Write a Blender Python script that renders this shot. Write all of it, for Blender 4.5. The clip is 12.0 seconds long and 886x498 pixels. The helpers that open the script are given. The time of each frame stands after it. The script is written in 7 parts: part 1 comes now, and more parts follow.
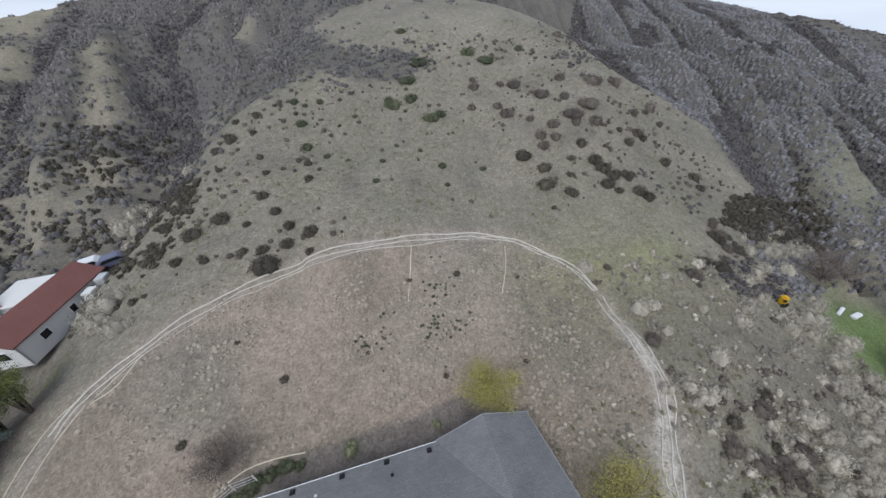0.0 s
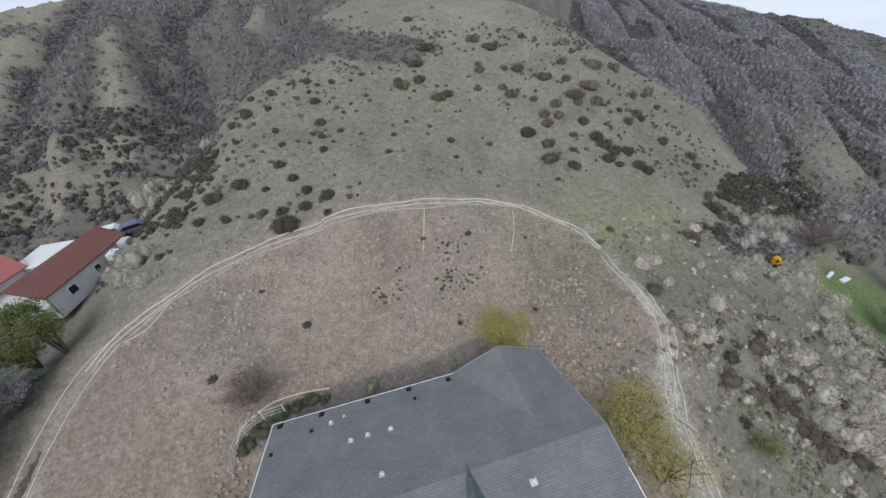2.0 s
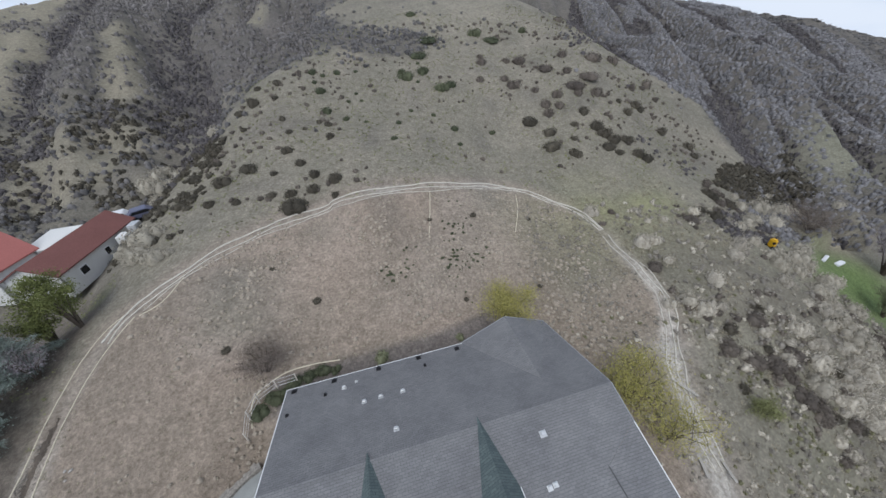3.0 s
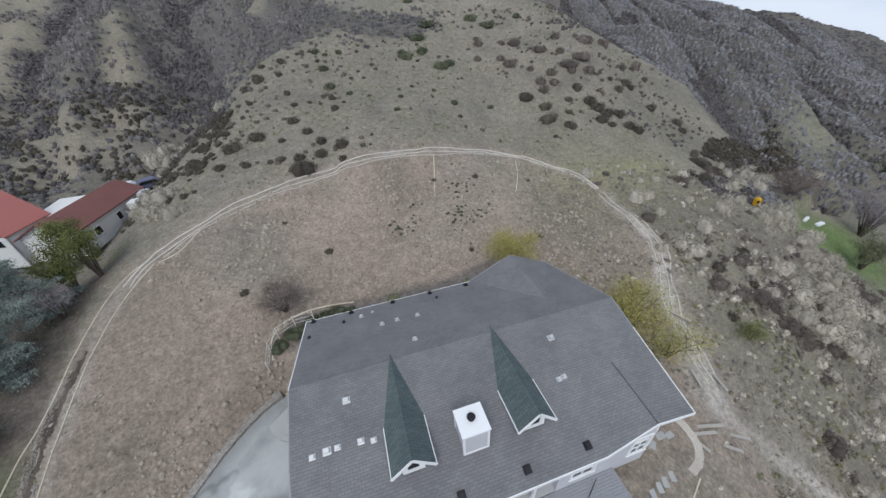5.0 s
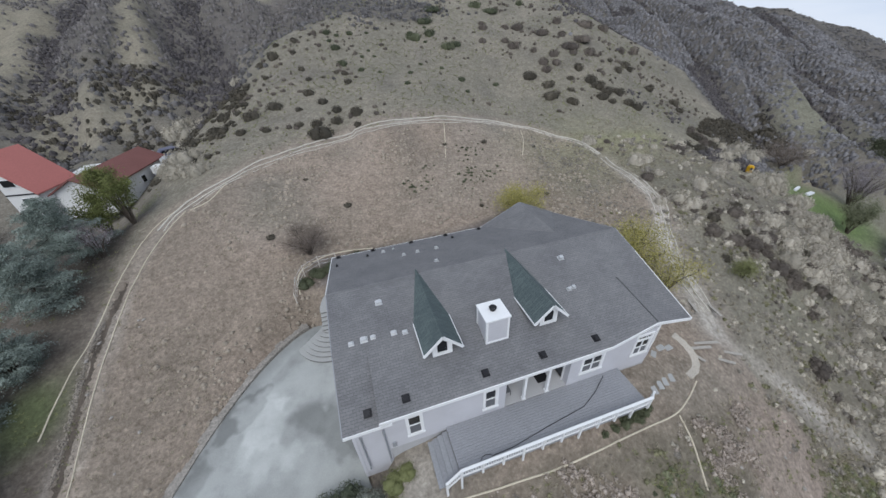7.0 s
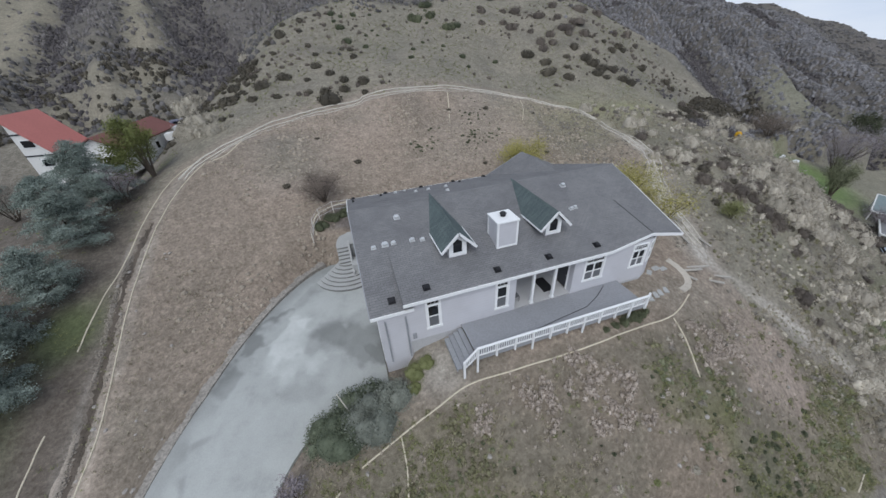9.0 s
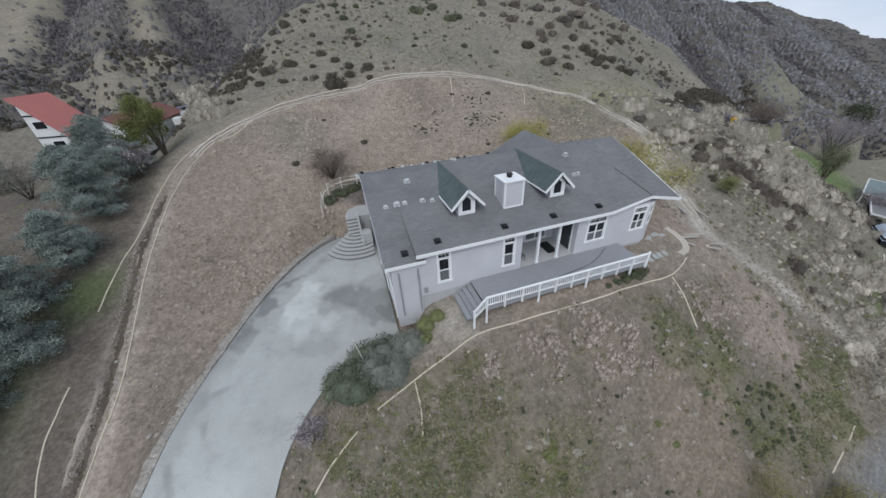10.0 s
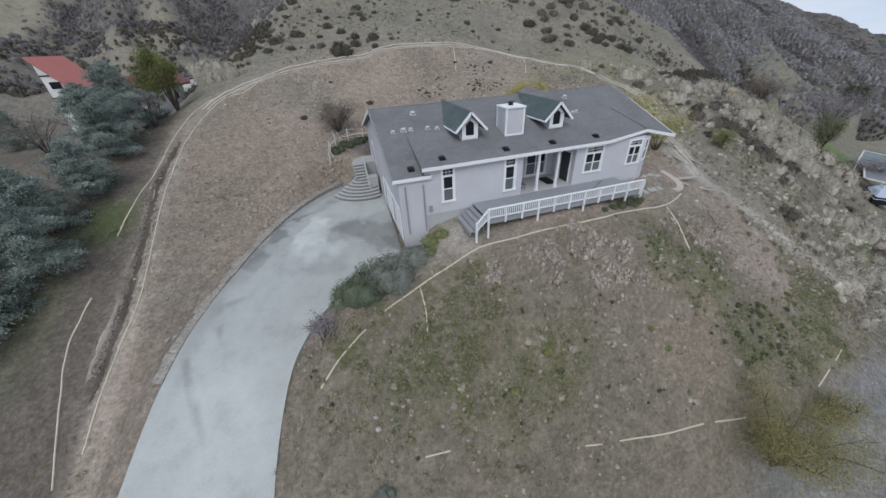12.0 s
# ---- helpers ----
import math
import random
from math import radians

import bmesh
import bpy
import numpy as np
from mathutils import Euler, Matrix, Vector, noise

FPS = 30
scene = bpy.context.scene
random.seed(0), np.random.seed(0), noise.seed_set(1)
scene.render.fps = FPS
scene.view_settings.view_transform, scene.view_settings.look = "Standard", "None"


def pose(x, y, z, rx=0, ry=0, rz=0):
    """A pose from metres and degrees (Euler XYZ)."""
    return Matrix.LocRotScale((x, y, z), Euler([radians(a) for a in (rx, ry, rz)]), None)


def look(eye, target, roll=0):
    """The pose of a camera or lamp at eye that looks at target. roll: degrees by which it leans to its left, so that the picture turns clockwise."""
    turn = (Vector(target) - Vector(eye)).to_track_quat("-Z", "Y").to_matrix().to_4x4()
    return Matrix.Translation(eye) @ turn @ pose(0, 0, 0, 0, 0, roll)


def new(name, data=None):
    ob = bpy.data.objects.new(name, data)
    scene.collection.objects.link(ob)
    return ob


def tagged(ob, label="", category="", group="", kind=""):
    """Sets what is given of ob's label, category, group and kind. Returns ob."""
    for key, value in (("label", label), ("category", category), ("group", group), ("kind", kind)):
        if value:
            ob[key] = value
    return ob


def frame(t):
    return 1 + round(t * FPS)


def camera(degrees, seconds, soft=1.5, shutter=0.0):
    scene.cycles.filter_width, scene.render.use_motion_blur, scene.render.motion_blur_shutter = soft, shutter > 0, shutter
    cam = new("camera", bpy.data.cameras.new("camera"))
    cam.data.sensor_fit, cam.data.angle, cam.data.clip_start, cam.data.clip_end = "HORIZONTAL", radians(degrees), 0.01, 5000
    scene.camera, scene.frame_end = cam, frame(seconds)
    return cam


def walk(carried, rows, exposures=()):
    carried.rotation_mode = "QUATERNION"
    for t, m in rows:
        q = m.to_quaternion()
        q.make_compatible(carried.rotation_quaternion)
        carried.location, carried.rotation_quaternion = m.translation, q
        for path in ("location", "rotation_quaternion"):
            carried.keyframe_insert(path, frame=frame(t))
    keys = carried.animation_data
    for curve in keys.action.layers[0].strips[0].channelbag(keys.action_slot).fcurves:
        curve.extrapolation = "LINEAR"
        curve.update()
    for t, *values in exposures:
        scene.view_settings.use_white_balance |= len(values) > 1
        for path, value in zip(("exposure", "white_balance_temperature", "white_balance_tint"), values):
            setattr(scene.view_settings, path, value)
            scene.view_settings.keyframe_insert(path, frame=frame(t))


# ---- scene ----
cam = camera(107.8, 12.0, soft=1.5)
PATH = [
    (0, (0.296, -1.096, 25.587), (0.65, 0.483, 24.412), -4.5),
    (0.5, (-0.416, -2.021, 24.904), (-0.058, -0.44, 23.733), -4.4),
    (1, (-1.141, -2.94, 24.232), (-0.776, -1.357, 23.065), -4.3),
    (1.5, (-1.853, -3.814, 23.601), (-1.483, -2.23, 22.438), -4.2),
    (2, (-2.584, -4.692, 22.831), (-2.207, -3.104, 21.675), -4.0),
    (2.5, (-3.3, -5.495, 22.125), (-2.916, -3.904, 20.975), -3.9),
    (3, (-3.995, -6.371, 21.394), (-3.605, -4.778, 20.25), -3.8),
    (5, (-6.575, -10.049, 18.124), (-6.144, -8.455, 16.995), -3.8),
    (5.5, (-7.281, -10.983, 17.434), (-6.848, -9.39, 16.307), -3.8),
    (6, (-8.038, -11.947, 16.81), (-7.604, -10.354, 15.681), -3.7),
    (6.5, (-8.764, -12.892, 15.985), (-8.325, -11.296, 14.862), -3.6),
    (7, (-9.462, -13.857, 15.117), (-9.018, -12.259, 14.0), -3.5),
    (9, (-12.026, -17.713, 11.529), (-11.556, -16.11, 10.43), -3.5),
    (9.5, (-12.725, -18.627, 10.705), (-12.249, -17.024, 9.608), -3.5),
    (10, (-13.451, -19.536, 9.832), (-12.969, -17.931, 8.741), -3.4),
    (10.5, (-14.175, -20.484, 8.926), (-13.691, -18.877, 7.839), -3.3),
    (11, (-14.726, -21.363, 8.008), (-14.241, -19.754, 6.924), -3.3),
    (11.5, (-14.962, -22.112, 6.977), (-14.477, -20.499, 5.899), -3.2),
    (12, (-14.949, -22.85, 6.078), (-14.469, -21.237, 4.998), -3.1),
]
walk(cam, [(t, look(eye, target, roll)) for t, eye, target, roll in PATH], exposures=((0.0, 0.0), (3.0, -0.02), (6.0, -0.06), (9.0, -0.12), (12.0, -0.15)))

# ---- world and light ----
world = bpy.data.worlds.new("sky")
scene.world = world
world.use_nodes = True
wn = world.node_tree.nodes
wn.clear()
w_out = wn.new("ShaderNodeOutputWorld")
w_bg = wn.new("ShaderNodeBackground")
w_sky = wn.new("ShaderNodeTexSky")
w_sky.sky_type = "NISHITA"
w_sky.sun_disc = False
w_sky.sun_elevation = radians(48)
w_sky.sun_rotation = radians(200)
w_sky.altitude = 600
w_sky.air_density = 1.0
w_sky.dust_density = 1.5
w_sky.ozone_density = 1.0
# thin overcast: the blue of the sky is mostly greyed by cloud, in soft patches
w_hsv = wn.new("ShaderNodeHueSaturation")
w_hsv.inputs["Saturation"].default_value = 0.6
w_bg.inputs["Strength"].default_value = 0.215
# the sky's light goes on down to the foot of the hills
w_at = wn.new("ShaderNodeTexCoord")
w_sep = wn.new("ShaderNodeSeparateXYZ")
w_max = wn.new("ShaderNodeMath")
w_max.operation = "MAXIMUM"
w_max.inputs[1].default_value = 0.3
w_com = wn.new("ShaderNodeCombineXYZ")
wl = world.node_tree.links
wl.new(w_at.outputs["Generated"], w_sep.inputs[0])
wl.new(w_sep.outputs[0], w_com.inputs[0])
wl.new(w_sep.outputs[1], w_com.inputs[1])
wl.new(w_sep.outputs[2], w_max.inputs[0])
wl.new(w_max.outputs[0], w_com.inputs[2])
wl.new(w_com.outputs[0], w_sky.inputs["Vector"])
world.node_tree.links.new(w_sky.outputs["Color"], w_hsv.inputs["Color"])
# broken thin cloud
w_cloud = wn.new("ShaderNodeTexNoise")
w_cloud.inputs["Scale"].default_value = 2.6
w_cloud.inputs["Detail"].default_value = 6
w_ramp = wn.new("ShaderNodeValToRGB")
w_ramp.color_ramp.elements[0].position, w_ramp.color_ramp.elements[1].position = 0.36, 0.62
w_mix = wn.new("ShaderNodeMix")
w_mix.data_type = "RGBA"
w_flat = wn.new("ShaderNodeMapping")
w_flat.inputs["Scale"].default_value = (1, 1, 4)
wl.new(w_at.outputs["Generated"], w_flat.inputs["Vector"])
wl.new(w_flat.outputs["Vector"], w_cloud.inputs["Vector"])
wl.new(w_cloud.outputs["Fac"], w_ramp.inputs["Fac"])
wl.new(w_ramp.outputs["Color"], w_mix.inputs[0])
wl.new(w_hsv.outputs["Color"], w_mix.inputs[6])
w_mix.inputs[7].default_value = (3.55, 3.95, 4.6, 1)
wl.new(w_mix.outputs[2], w_bg.inputs["Color"])
world.node_tree.links.new(w_bg.outputs["Background"], w_out.inputs["Surface"])

sun_data = bpy.data.lights.new("sun", "SUN")
sun_data.energy = 1.5
sun_data.angle = radians(35)
sun_data.color = (0.96, 0.975, 0.955)
sun = new("sun", sun_data)
sun.matrix_world = look((-20, -40, 60), (0, 0, 0))

# ---- materials ----


def shader(name, rough=0.8, metal=0.0):
    m = bpy.data.materials.new(name)
    m.use_nodes = True
    nt = m.node_tree
    b = nt.nodes["Principled BSDF"]
    b.inputs["Roughness"].default_value = rough
    b.inputs["Metallic"].default_value = metal
    b.inputs["Specular IOR Level"].default_value = 0.25
    return m, nt, b


def position(nt):
    g = nt.nodes.new("ShaderNodeNewGeometry")
    return g.outputs["Position"]


def noise_fac(nt, vec, scale, detail=4.0, rough=0.6):
    n = nt.nodes.new("ShaderNodeTexNoise")
    n.inputs["Scale"].default_value = scale
    n.inputs["Detail"].default_value = detail
    n.inputs["Roughness"].default_value = rough
    nt.links.new(vec, n.inputs["Vector"])
    return n.outputs["Fac"]


def ramp(nt, fac, stops):
    r = nt.nodes.new("ShaderNodeValToRGB")
    e = r.color_ramp.elements
    while len(e) < len(stops):
        e.new(0.5)
    for el, (p, c) in zip(e, stops):
        el.position = p
        el.color = (*c, 1) if len(c) == 3 else c
    nt.links.new(fac, r.inputs["Fac"])
    return r.outputs["Color"]


def mixed(nt, kind, fac, a, b):
    m = nt.nodes.new("ShaderNodeMix")
    m.data_type = "RGBA"
    m.blend_type = kind
    for sock, v in ((m.inputs[0], fac), (m.inputs[6], a), (m.inputs[7], b)):
        if isinstance(v, (int, float)):
            sock.default_value = v
        elif isinstance(v, tuple):
            sock.default_value = (*v, 1) if len(v) == 3 else v
        else:
            nt.links.new(v, sock)
    return m.outputs[2]


def bump(nt, b, fac, strength, dist):
    n = nt.nodes.new("ShaderNodeBump")
    n.inputs["Strength"].default_value = strength
    n.inputs["Distance"].default_value = dist
    nt.links.new(fac, n.inputs["Height"])
    nt.links.new(n.outputs["Normal"], b.inputs["Normal"])


def plain(name, colour, rough=0.7, metal=0.0, vary=0.18, scale=6.0, relief=0.15, big=0.35):
    """A surface of one paint or material with grain at a small scale and stains at a large one."""
    m, nt, b = shader(name, rough, metal)
    p = position(nt)
    small = noise_fac(nt, p, scale * 6, 5)
    large = noise_fac(nt, p, big, 4)
    lo = tuple(c * (1 - vary) for c in colour)
    hi = tuple(min(1, c * (1 + vary)) for c in colour)
    c1 = ramp(nt, small, [(0.3, lo), (0.7, hi)])
    c2 = ramp(nt, large, [(0.3, (1 - vary * 0.8,) * 3), (0.7, (1, 1, 1))])
    nt.links.new(mixed(nt, "MULTIPLY", 1.0, c1, c2), b.inputs["Base Color"])
    bump(nt, b, small, relief, 0.02)
    return m


def leafy(name, dark, light, rough=0.75, patch=0.5):
    """Foliage: every leaf differs a little, every clump more."""
    m, nt, b = shader(name, rough)
    g = nt.nodes.new("ShaderNodeNewGeometry")
    n = noise_fac(nt, g.outputs["Position"], patch, 2)
    f = nt.nodes.new("ShaderNodeMath")
    f.operation = "MULTIPLY_ADD"
    nt.links.new(g.outputs["Random Per Island"], f.inputs[0])
    f.inputs[1].default_value = 0.32
    half = nt.nodes.new("ShaderNodeMath")
    half.operation = "MULTIPLY"
    nt.links.new(n, half.inputs[0])
    half.inputs[1].default_value = 0.4
    own = nt.nodes.new("ShaderNodeAttribute")
    own.attribute_name = "tone"
    add = nt.nodes.new("ShaderNodeMath")
    add.operation = "MULTIPLY_ADD"
    nt.links.new(own.outputs["Fac"], add.inputs[0])
    add.inputs[1].default_value = 0.38
    nt.links.new(half.outputs[0], add.inputs[2])
    nt.links.new(add.outputs[0], f.inputs[2])
    nt.links.new(ramp(nt, f.outputs[0], [(0.1, dark), (0.85, light)]), b.inputs["Base Color"])
    return m


def ground_material():
    """Soil: its broad colour comes from the lie of the land, its litter, tufts and stones from noise."""
    m, nt, b = shader("dry_hill_soil", 0.95)
    a = nt.nodes.new("ShaderNodeVertexColor")
    a.layer_name = "soil"
    p = position(nt)
    fine = noise_fac(nt, p, 4.2, 6, 0.72)
    mid = noise_fac(nt, p, 1.25, 5, 0.7)
    wide = noise_fac(nt, p, 0.12, 3)
    c = mixed(nt, "MULTIPLY", 1.0, a.outputs["Color"], ramp(nt, fine, [(0.3, (0.62, 0.6, 0.58)), (0.48, (0.96, 0.96, 0.96)), (0.6, (1.2, 1.2, 1.2)), (0.74, (1.8, 1.8, 1.8))]))
    c = mixed(nt, "MULTIPLY", 1.0, c, ramp(nt, mid, [(0.3, (0.76, 0.75, 0.74)), (0.5, (1, 1, 1)), (0.72, (1.27, 1.27, 1.27))]))
    c = mixed(nt, "MULTIPLY", 1.0, c, ramp(nt, wide, [(0.3, (0.85, 0.86, 0.85)), (0.7, (1.12, 1.1, 1.1))]))
    nt.links.new(c, b.inputs["Base Color"])
    bump(nt, b, fine, 0.9, 0.12)
    return m


def shingle_material(name, lo, hi):
    m, nt, b = shader(name, 0.9)
    p = position(nt)
    mp = nt.nodes.new("ShaderNodeMapping")
    nt.links.new(p, mp.inputs["Vector"])
    br = nt.nodes.new("ShaderNodeTexBrick")
    br.inputs["Color1"].default_value = (*lo, 1)
    br.inputs["Color2"].default_value = (*hi, 1)
    br.inputs["Mortar"].default_value = (*(c * 0.6 for c in lo), 1)
    br.inputs["Scale"].default_value = 1.0
    br.inputs["Brick Width"].default_value = 0.32
    br.inputs["Row Height"].default_value = 0.14
    br.inputs["Mortar Size"].default_value = 0.008
    br.inputs["Bias"].default_value = -0.1
    nt.links.new(mp.outputs["Vector"], br.inputs["Vector"])
    st = ramp(nt, noise_fac(nt, p, 0.5, 4), [(0.3, (0.86, 0.86, 0.88)), (0.7, (1.1, 1.1, 1.1))])
    gr = ramp(nt, noise_fac(nt, p, 30, 3), [(0.3, (0.8, 0.8, 0.8)), (0.7, (1.2, 1.2, 1.2))])
    c = mixed(nt, "MULTIPLY", 1.0, mixed(nt, "MULTIPLY", 1.0, br.outputs["Color"], st), gr)
    nt.links.new(c, b.inputs["Base Color"])
    bump(nt, b, br.outputs["Fac"], 0.35, 0.02)
    return m


def concrete_material():
    """Poured concrete: damp and bleached patches by place, streaks and grain from noise."""
    m, nt, b = shader("driveway_concrete", 0.85)
    p = position(nt)
    a = nt.nodes.new("ShaderNodeVertexColor")
    a.layer_name = "wear"
    mid = noise_fac(nt, p, 0.8, 7, 0.62)
    fine = noise_fac(nt, p, 14, 4)
    c = mixed(nt, "MULTIPLY", 1.0, a.outputs["Color"], ramp(nt, mid, [(0.3, (0.84, 0.84, 0.84)), (0.45, (0.97, 0.97, 0.97)), (0.65, (1.05, 1.05, 1.05))]))
    c = mixed(nt, "MULTIPLY", 1.0, c, ramp(nt, fine, [(0.3, (0.93, 0.93, 0.93)), (0.7, (1.05, 1.05, 1.05))]))
    nt.links.new(c, b.inputs["Base Color"])
    bump(nt, b, fine, 0.25, 0.02)
    return m


def siding_material(name, colour):
    m, nt, b = shader(name, 0.6)
    p = position(nt)
    w = nt.nodes.new("ShaderNodeTexWave")
    w.wave_type, w.bands_direction, w.wave_profile = "BANDS", "Z", "SAW"
    w.inputs["Scale"].default_value = 0.5 / 0.2 * 0.628
    w.inputs["Distortion"].default_value = 0.0
    nt.links.new(p, w.inputs["Vector"])
    big = ramp(nt, noise_fac(nt, p, 0.7, 4), [(0.3, tuple(c * 0.9 for c in colour)), (0.7, colour)])
    line = ramp(nt, w.outputs["Fac"], [(0.0, (0.86, 0.86, 0.86)), (0.12, (1, 1, 1))])
    nt.links.new(mixed(nt, "MULTIPLY", 1.0, big, line), b.inputs["Base Color"])
    bump(nt, b, w.outputs["Fac"], 0.3, 0.015)
    return m


def glass_material(name="window_glass"):
    m, nt, b = shader(name, 0.06)
    b.inputs["Base Color"].default_value = (0.012, 0.014, 0.017, 1)
    b.inputs["Specular IOR Level"].default_value = 0.5
    return m


SOIL = ground_material()
SHINGLE = shingle_material("grey_asphalt_shingle", (0.163, 0.163, 0.167), (0.190, 0.190, 0.195))
SHINGLE_GREEN = shingle_material("green_grey_shingle", (0.085, 0.110, 0.112), (0.112, 0.142, 0.142))
SIDING = siding_material("pale_grey_siding", (0.556, 0.556, 0.589))
WHITE = plain("white_paint", (0.78, 0.79, 0.80), 0.5, vary=0.06)
CONCRETE = concrete_material()
# risers darker than the treads: nosing shade put into the paint, with old dirt
RISER = plain("shaded_riser", (0.20, 0.20, 0.195), 0.9, vary=0.2, scale=3)
STEP_CONCRETE = plain("step_concrete", (0.40, 0.405, 0.40), 0.85, vary=0.15, scale=3)
KERB = plain("kerb_concrete", (0.30, 0.278, 0.252), 0.9, vary=0.34, scale=1.2, big=0.9)
FOUNDATION = plain("foundation_concrete", (0.43, 0.43, 0.44), 0.9, vary=0.12, scale=2)
DECK = plain("grey_deck_boards", (0.275, 0.282, 0.302), 0.75, vary=0.12, scale=2)
DECK_EDGE = plain("grey_deck_fascia", (0.30, 0.31, 0.33), 0.75, vary=0.12, scale=2)
GLASS = glass_material()
SCREEN = plain("window_screen", (0.13, 0.135, 0.145), 0.6, vary=0.06)
DARK_METAL = plain("dark_vent_metal", (0.028, 0.028, 0.032), 0.5, 0.3, vary=0.2)
STEEL = plain("galvanised_steel", (0.62, 0.63, 0.64), 0.4, 0.6, vary=0.1)
DOOR_DARK = plain("dark_door", (0.06, 0.063, 0.07), 0.5, vary=0.1)
PORCH_FLOOR = plain("porch_concrete", (0.43, 0.43, 0.44), 0.8, vary=0.08)
MAT_RUBBER = plain("black_rubber", (0.018, 0.018, 0.02), 0.9, vary=0.2)
HOSE = plain("straw_wattle", (0.60, 0.54, 0.43), 0.9, vary=0.22, scale=3, relief=0.5)
PVC = plain("white_pipe", (0.62, 0.58, 0.52), 0.6, vary=0.12)
RED_ROOF = plain("red_roof_old", (0.19, 0.082, 0.073), 0.75, vary=0.16, scale=1.5)
RED_ROOF_NEW = plain("red_roof_bright", (0.46, 0.17, 0.15), 0.7, vary=0.1, scale=1.5)
STUCCO = plain("white_stucco", (0.66, 0.66, 0.65), 0.85, vary=0.1)
TIMBER = plain("weathered_timber", (0.40, 0.375, 0.34), 0.85, vary=0.25, scale=3)
BARK = plain("bark", (0.10, 0.082, 0.066), 0.95, vary=0.3, scale=2, relief=0.6)
STONE = plain("field_stone", (0.36, 0.335, 0.31), 0.9, vary=0.25, scale=2, relief=0.5)
CEDAR = leafy("blue_cedar_needles", (0.058, 0.082, 0.069), (0.33, 0.385, 0.345))
PINE = leafy("green_needles", (0.05, 0.064, 0.022), (0.20, 0.22, 0.075))
OLIVE = leafy("olive_leaves", (0.125, 0.116, 0.05), (0.34, 0.305, 0.135))
YELLOW = leafy("yellow_green_leaves", (0.185, 0.172, 0.05), (0.44, 0.40, 0.135))
SHRUB = leafy("brown_green_shrub", (0.03, 0.027, 0.021), (0.1, 0.088, 0.067), patch=0.25)
SHRUB_GREEN = leafy("dark_green_shrub", (0.026, 0.034, 0.02), (0.10, 0.11, 0.065))
PALE = leafy("pale_brush", (0.20, 0.183, 0.148), (0.50, 0.46, 0.385), patch=0.3)
GREYBRUSH = leafy("grey_brush", (0.10, 0.091, 0.078), (0.31, 0.283, 0.246), patch=0.15)
# grey brush with the bluish cast of distance haze mixed into its colour
CHAPARRAL = leafy("hazed_chaparral", (0.085, 0.083, 0.087), (0.262, 0.256, 0.265), patch=0.06)
SIDE_BRUSH = leafy("side_canyon_brush", (0.055, 0.05, 0.049), (0.215, 0.2, 0.195), patch=0.25)
BROWN = leafy("brown_brush", (0.045, 0.038, 0.034), (0.165, 0.14, 0.118), patch=0.25)
PALE_TAN = leafy("pale_tan_brush", (0.175, 0.158, 0.13), (0.60, 0.552, 0.468), patch=0.3)
TUFT = leafy("dry_tufts", (0.18, 0.158, 0.117), (0.43, 0.385, 0.295), patch=0.2)
DARKBRUSH = leafy("dark_canyon_brush", (0.046, 0.044, 0.045), (0.175, 0.167, 0.166), patch=0.08)
LILAC = leafy("lilac_grey_twigs", (0.13, 0.112, 0.125), (0.34, 0.305, 0.325), patch=0.3)
SILT = plain("washed_silt", (0.36, 0.315, 0.27), 0.95, vary=0.3, scale=3, relief=0.3)
DITCH_DARK = plain("dark_ditch_stones", (0.12, 0.1, 0.083), 0.95, vary=0.4, scale=3, relief=0.4)
WASHED = plain("washed_pale_soil", (0.31, 0.275, 0.235), 0.95, vary=0.25, scale=3, relief=0.3)
TUSSOCK = leafy("dry_tussocks", (0.165, 0.142, 0.12), (0.40, 0.352, 0.30), patch=0.25)
# dark line painted for the shading of the roof fold
CREASE = plain("dark_crease_shade", (0.085, 0.086, 0.09), 0.9, vary=0.2, scale=4)
# brush of gullies and shaded faces, with their shade put into its dark colour
THICKET = leafy("shaded_thicket", (0.036, 0.033, 0.035), (0.128, 0.117, 0.12), patch=0.2)
CLOD = plain("dry_clod", (0.37, 0.32, 0.262), 0.95, vary=0.35, scale=3, relief=0.4)
TWIG = leafy("bare_brown_twigs", (0.10, 0.08, 0.068), (0.24, 0.20, 0.172), patch=0.4)
STRAW = leafy("bent_straw", (0.22, 0.186, 0.16), (0.53, 0.462, 0.405), patch=0.5)
WEED_OLIVE = leafy("olive_weeds", (0.085, 0.085, 0.048), (0.235, 0.225, 0.135), patch=0.5)
WEED = leafy("leafy_green_weed", (0.068, 0.08, 0.045), (0.225, 0.235, 0.145), patch=0.4)
TUFT_GREEN = leafy("green_weeds", (0.075, 0.088, 0.036), (0.27, 0.28, 0.125), patch=0.3)
HEDGE = leafy("rosemary_hedge", (0.038, 0.052, 0.034), (0.18, 0.205, 0.14))
HEDGE_GREY = leafy("grey_rosemary", (0.07, 0.082, 0.068), (0.26, 0.275, 0.235))

# ---- mesh helpers ----


def part(name, bm, material, parent=None, label=""):
    """Links a bmesh as one mesh object, under a thing or a part where one is given."""
    me = bpy.data.meshes.new(name)
    bm.to_mesh(me)
    bm.free()
    me.materials.append(material)
    ob = new(name, me)
    if parent:
        ob.parent = parent
        ob.matrix_parent_inverse = parent.matrix_world.inverted()
    if label:
        ob["label"] = label
    return ob


def thing(name, at, label, category, group="", kind=""):
    ob = new(name)
    ob.empty_display_size = 0.3
    ob.location = at
    ob.matrix_world = Matrix.Translation(at)
    return tagged(ob, label, category, group, kind)


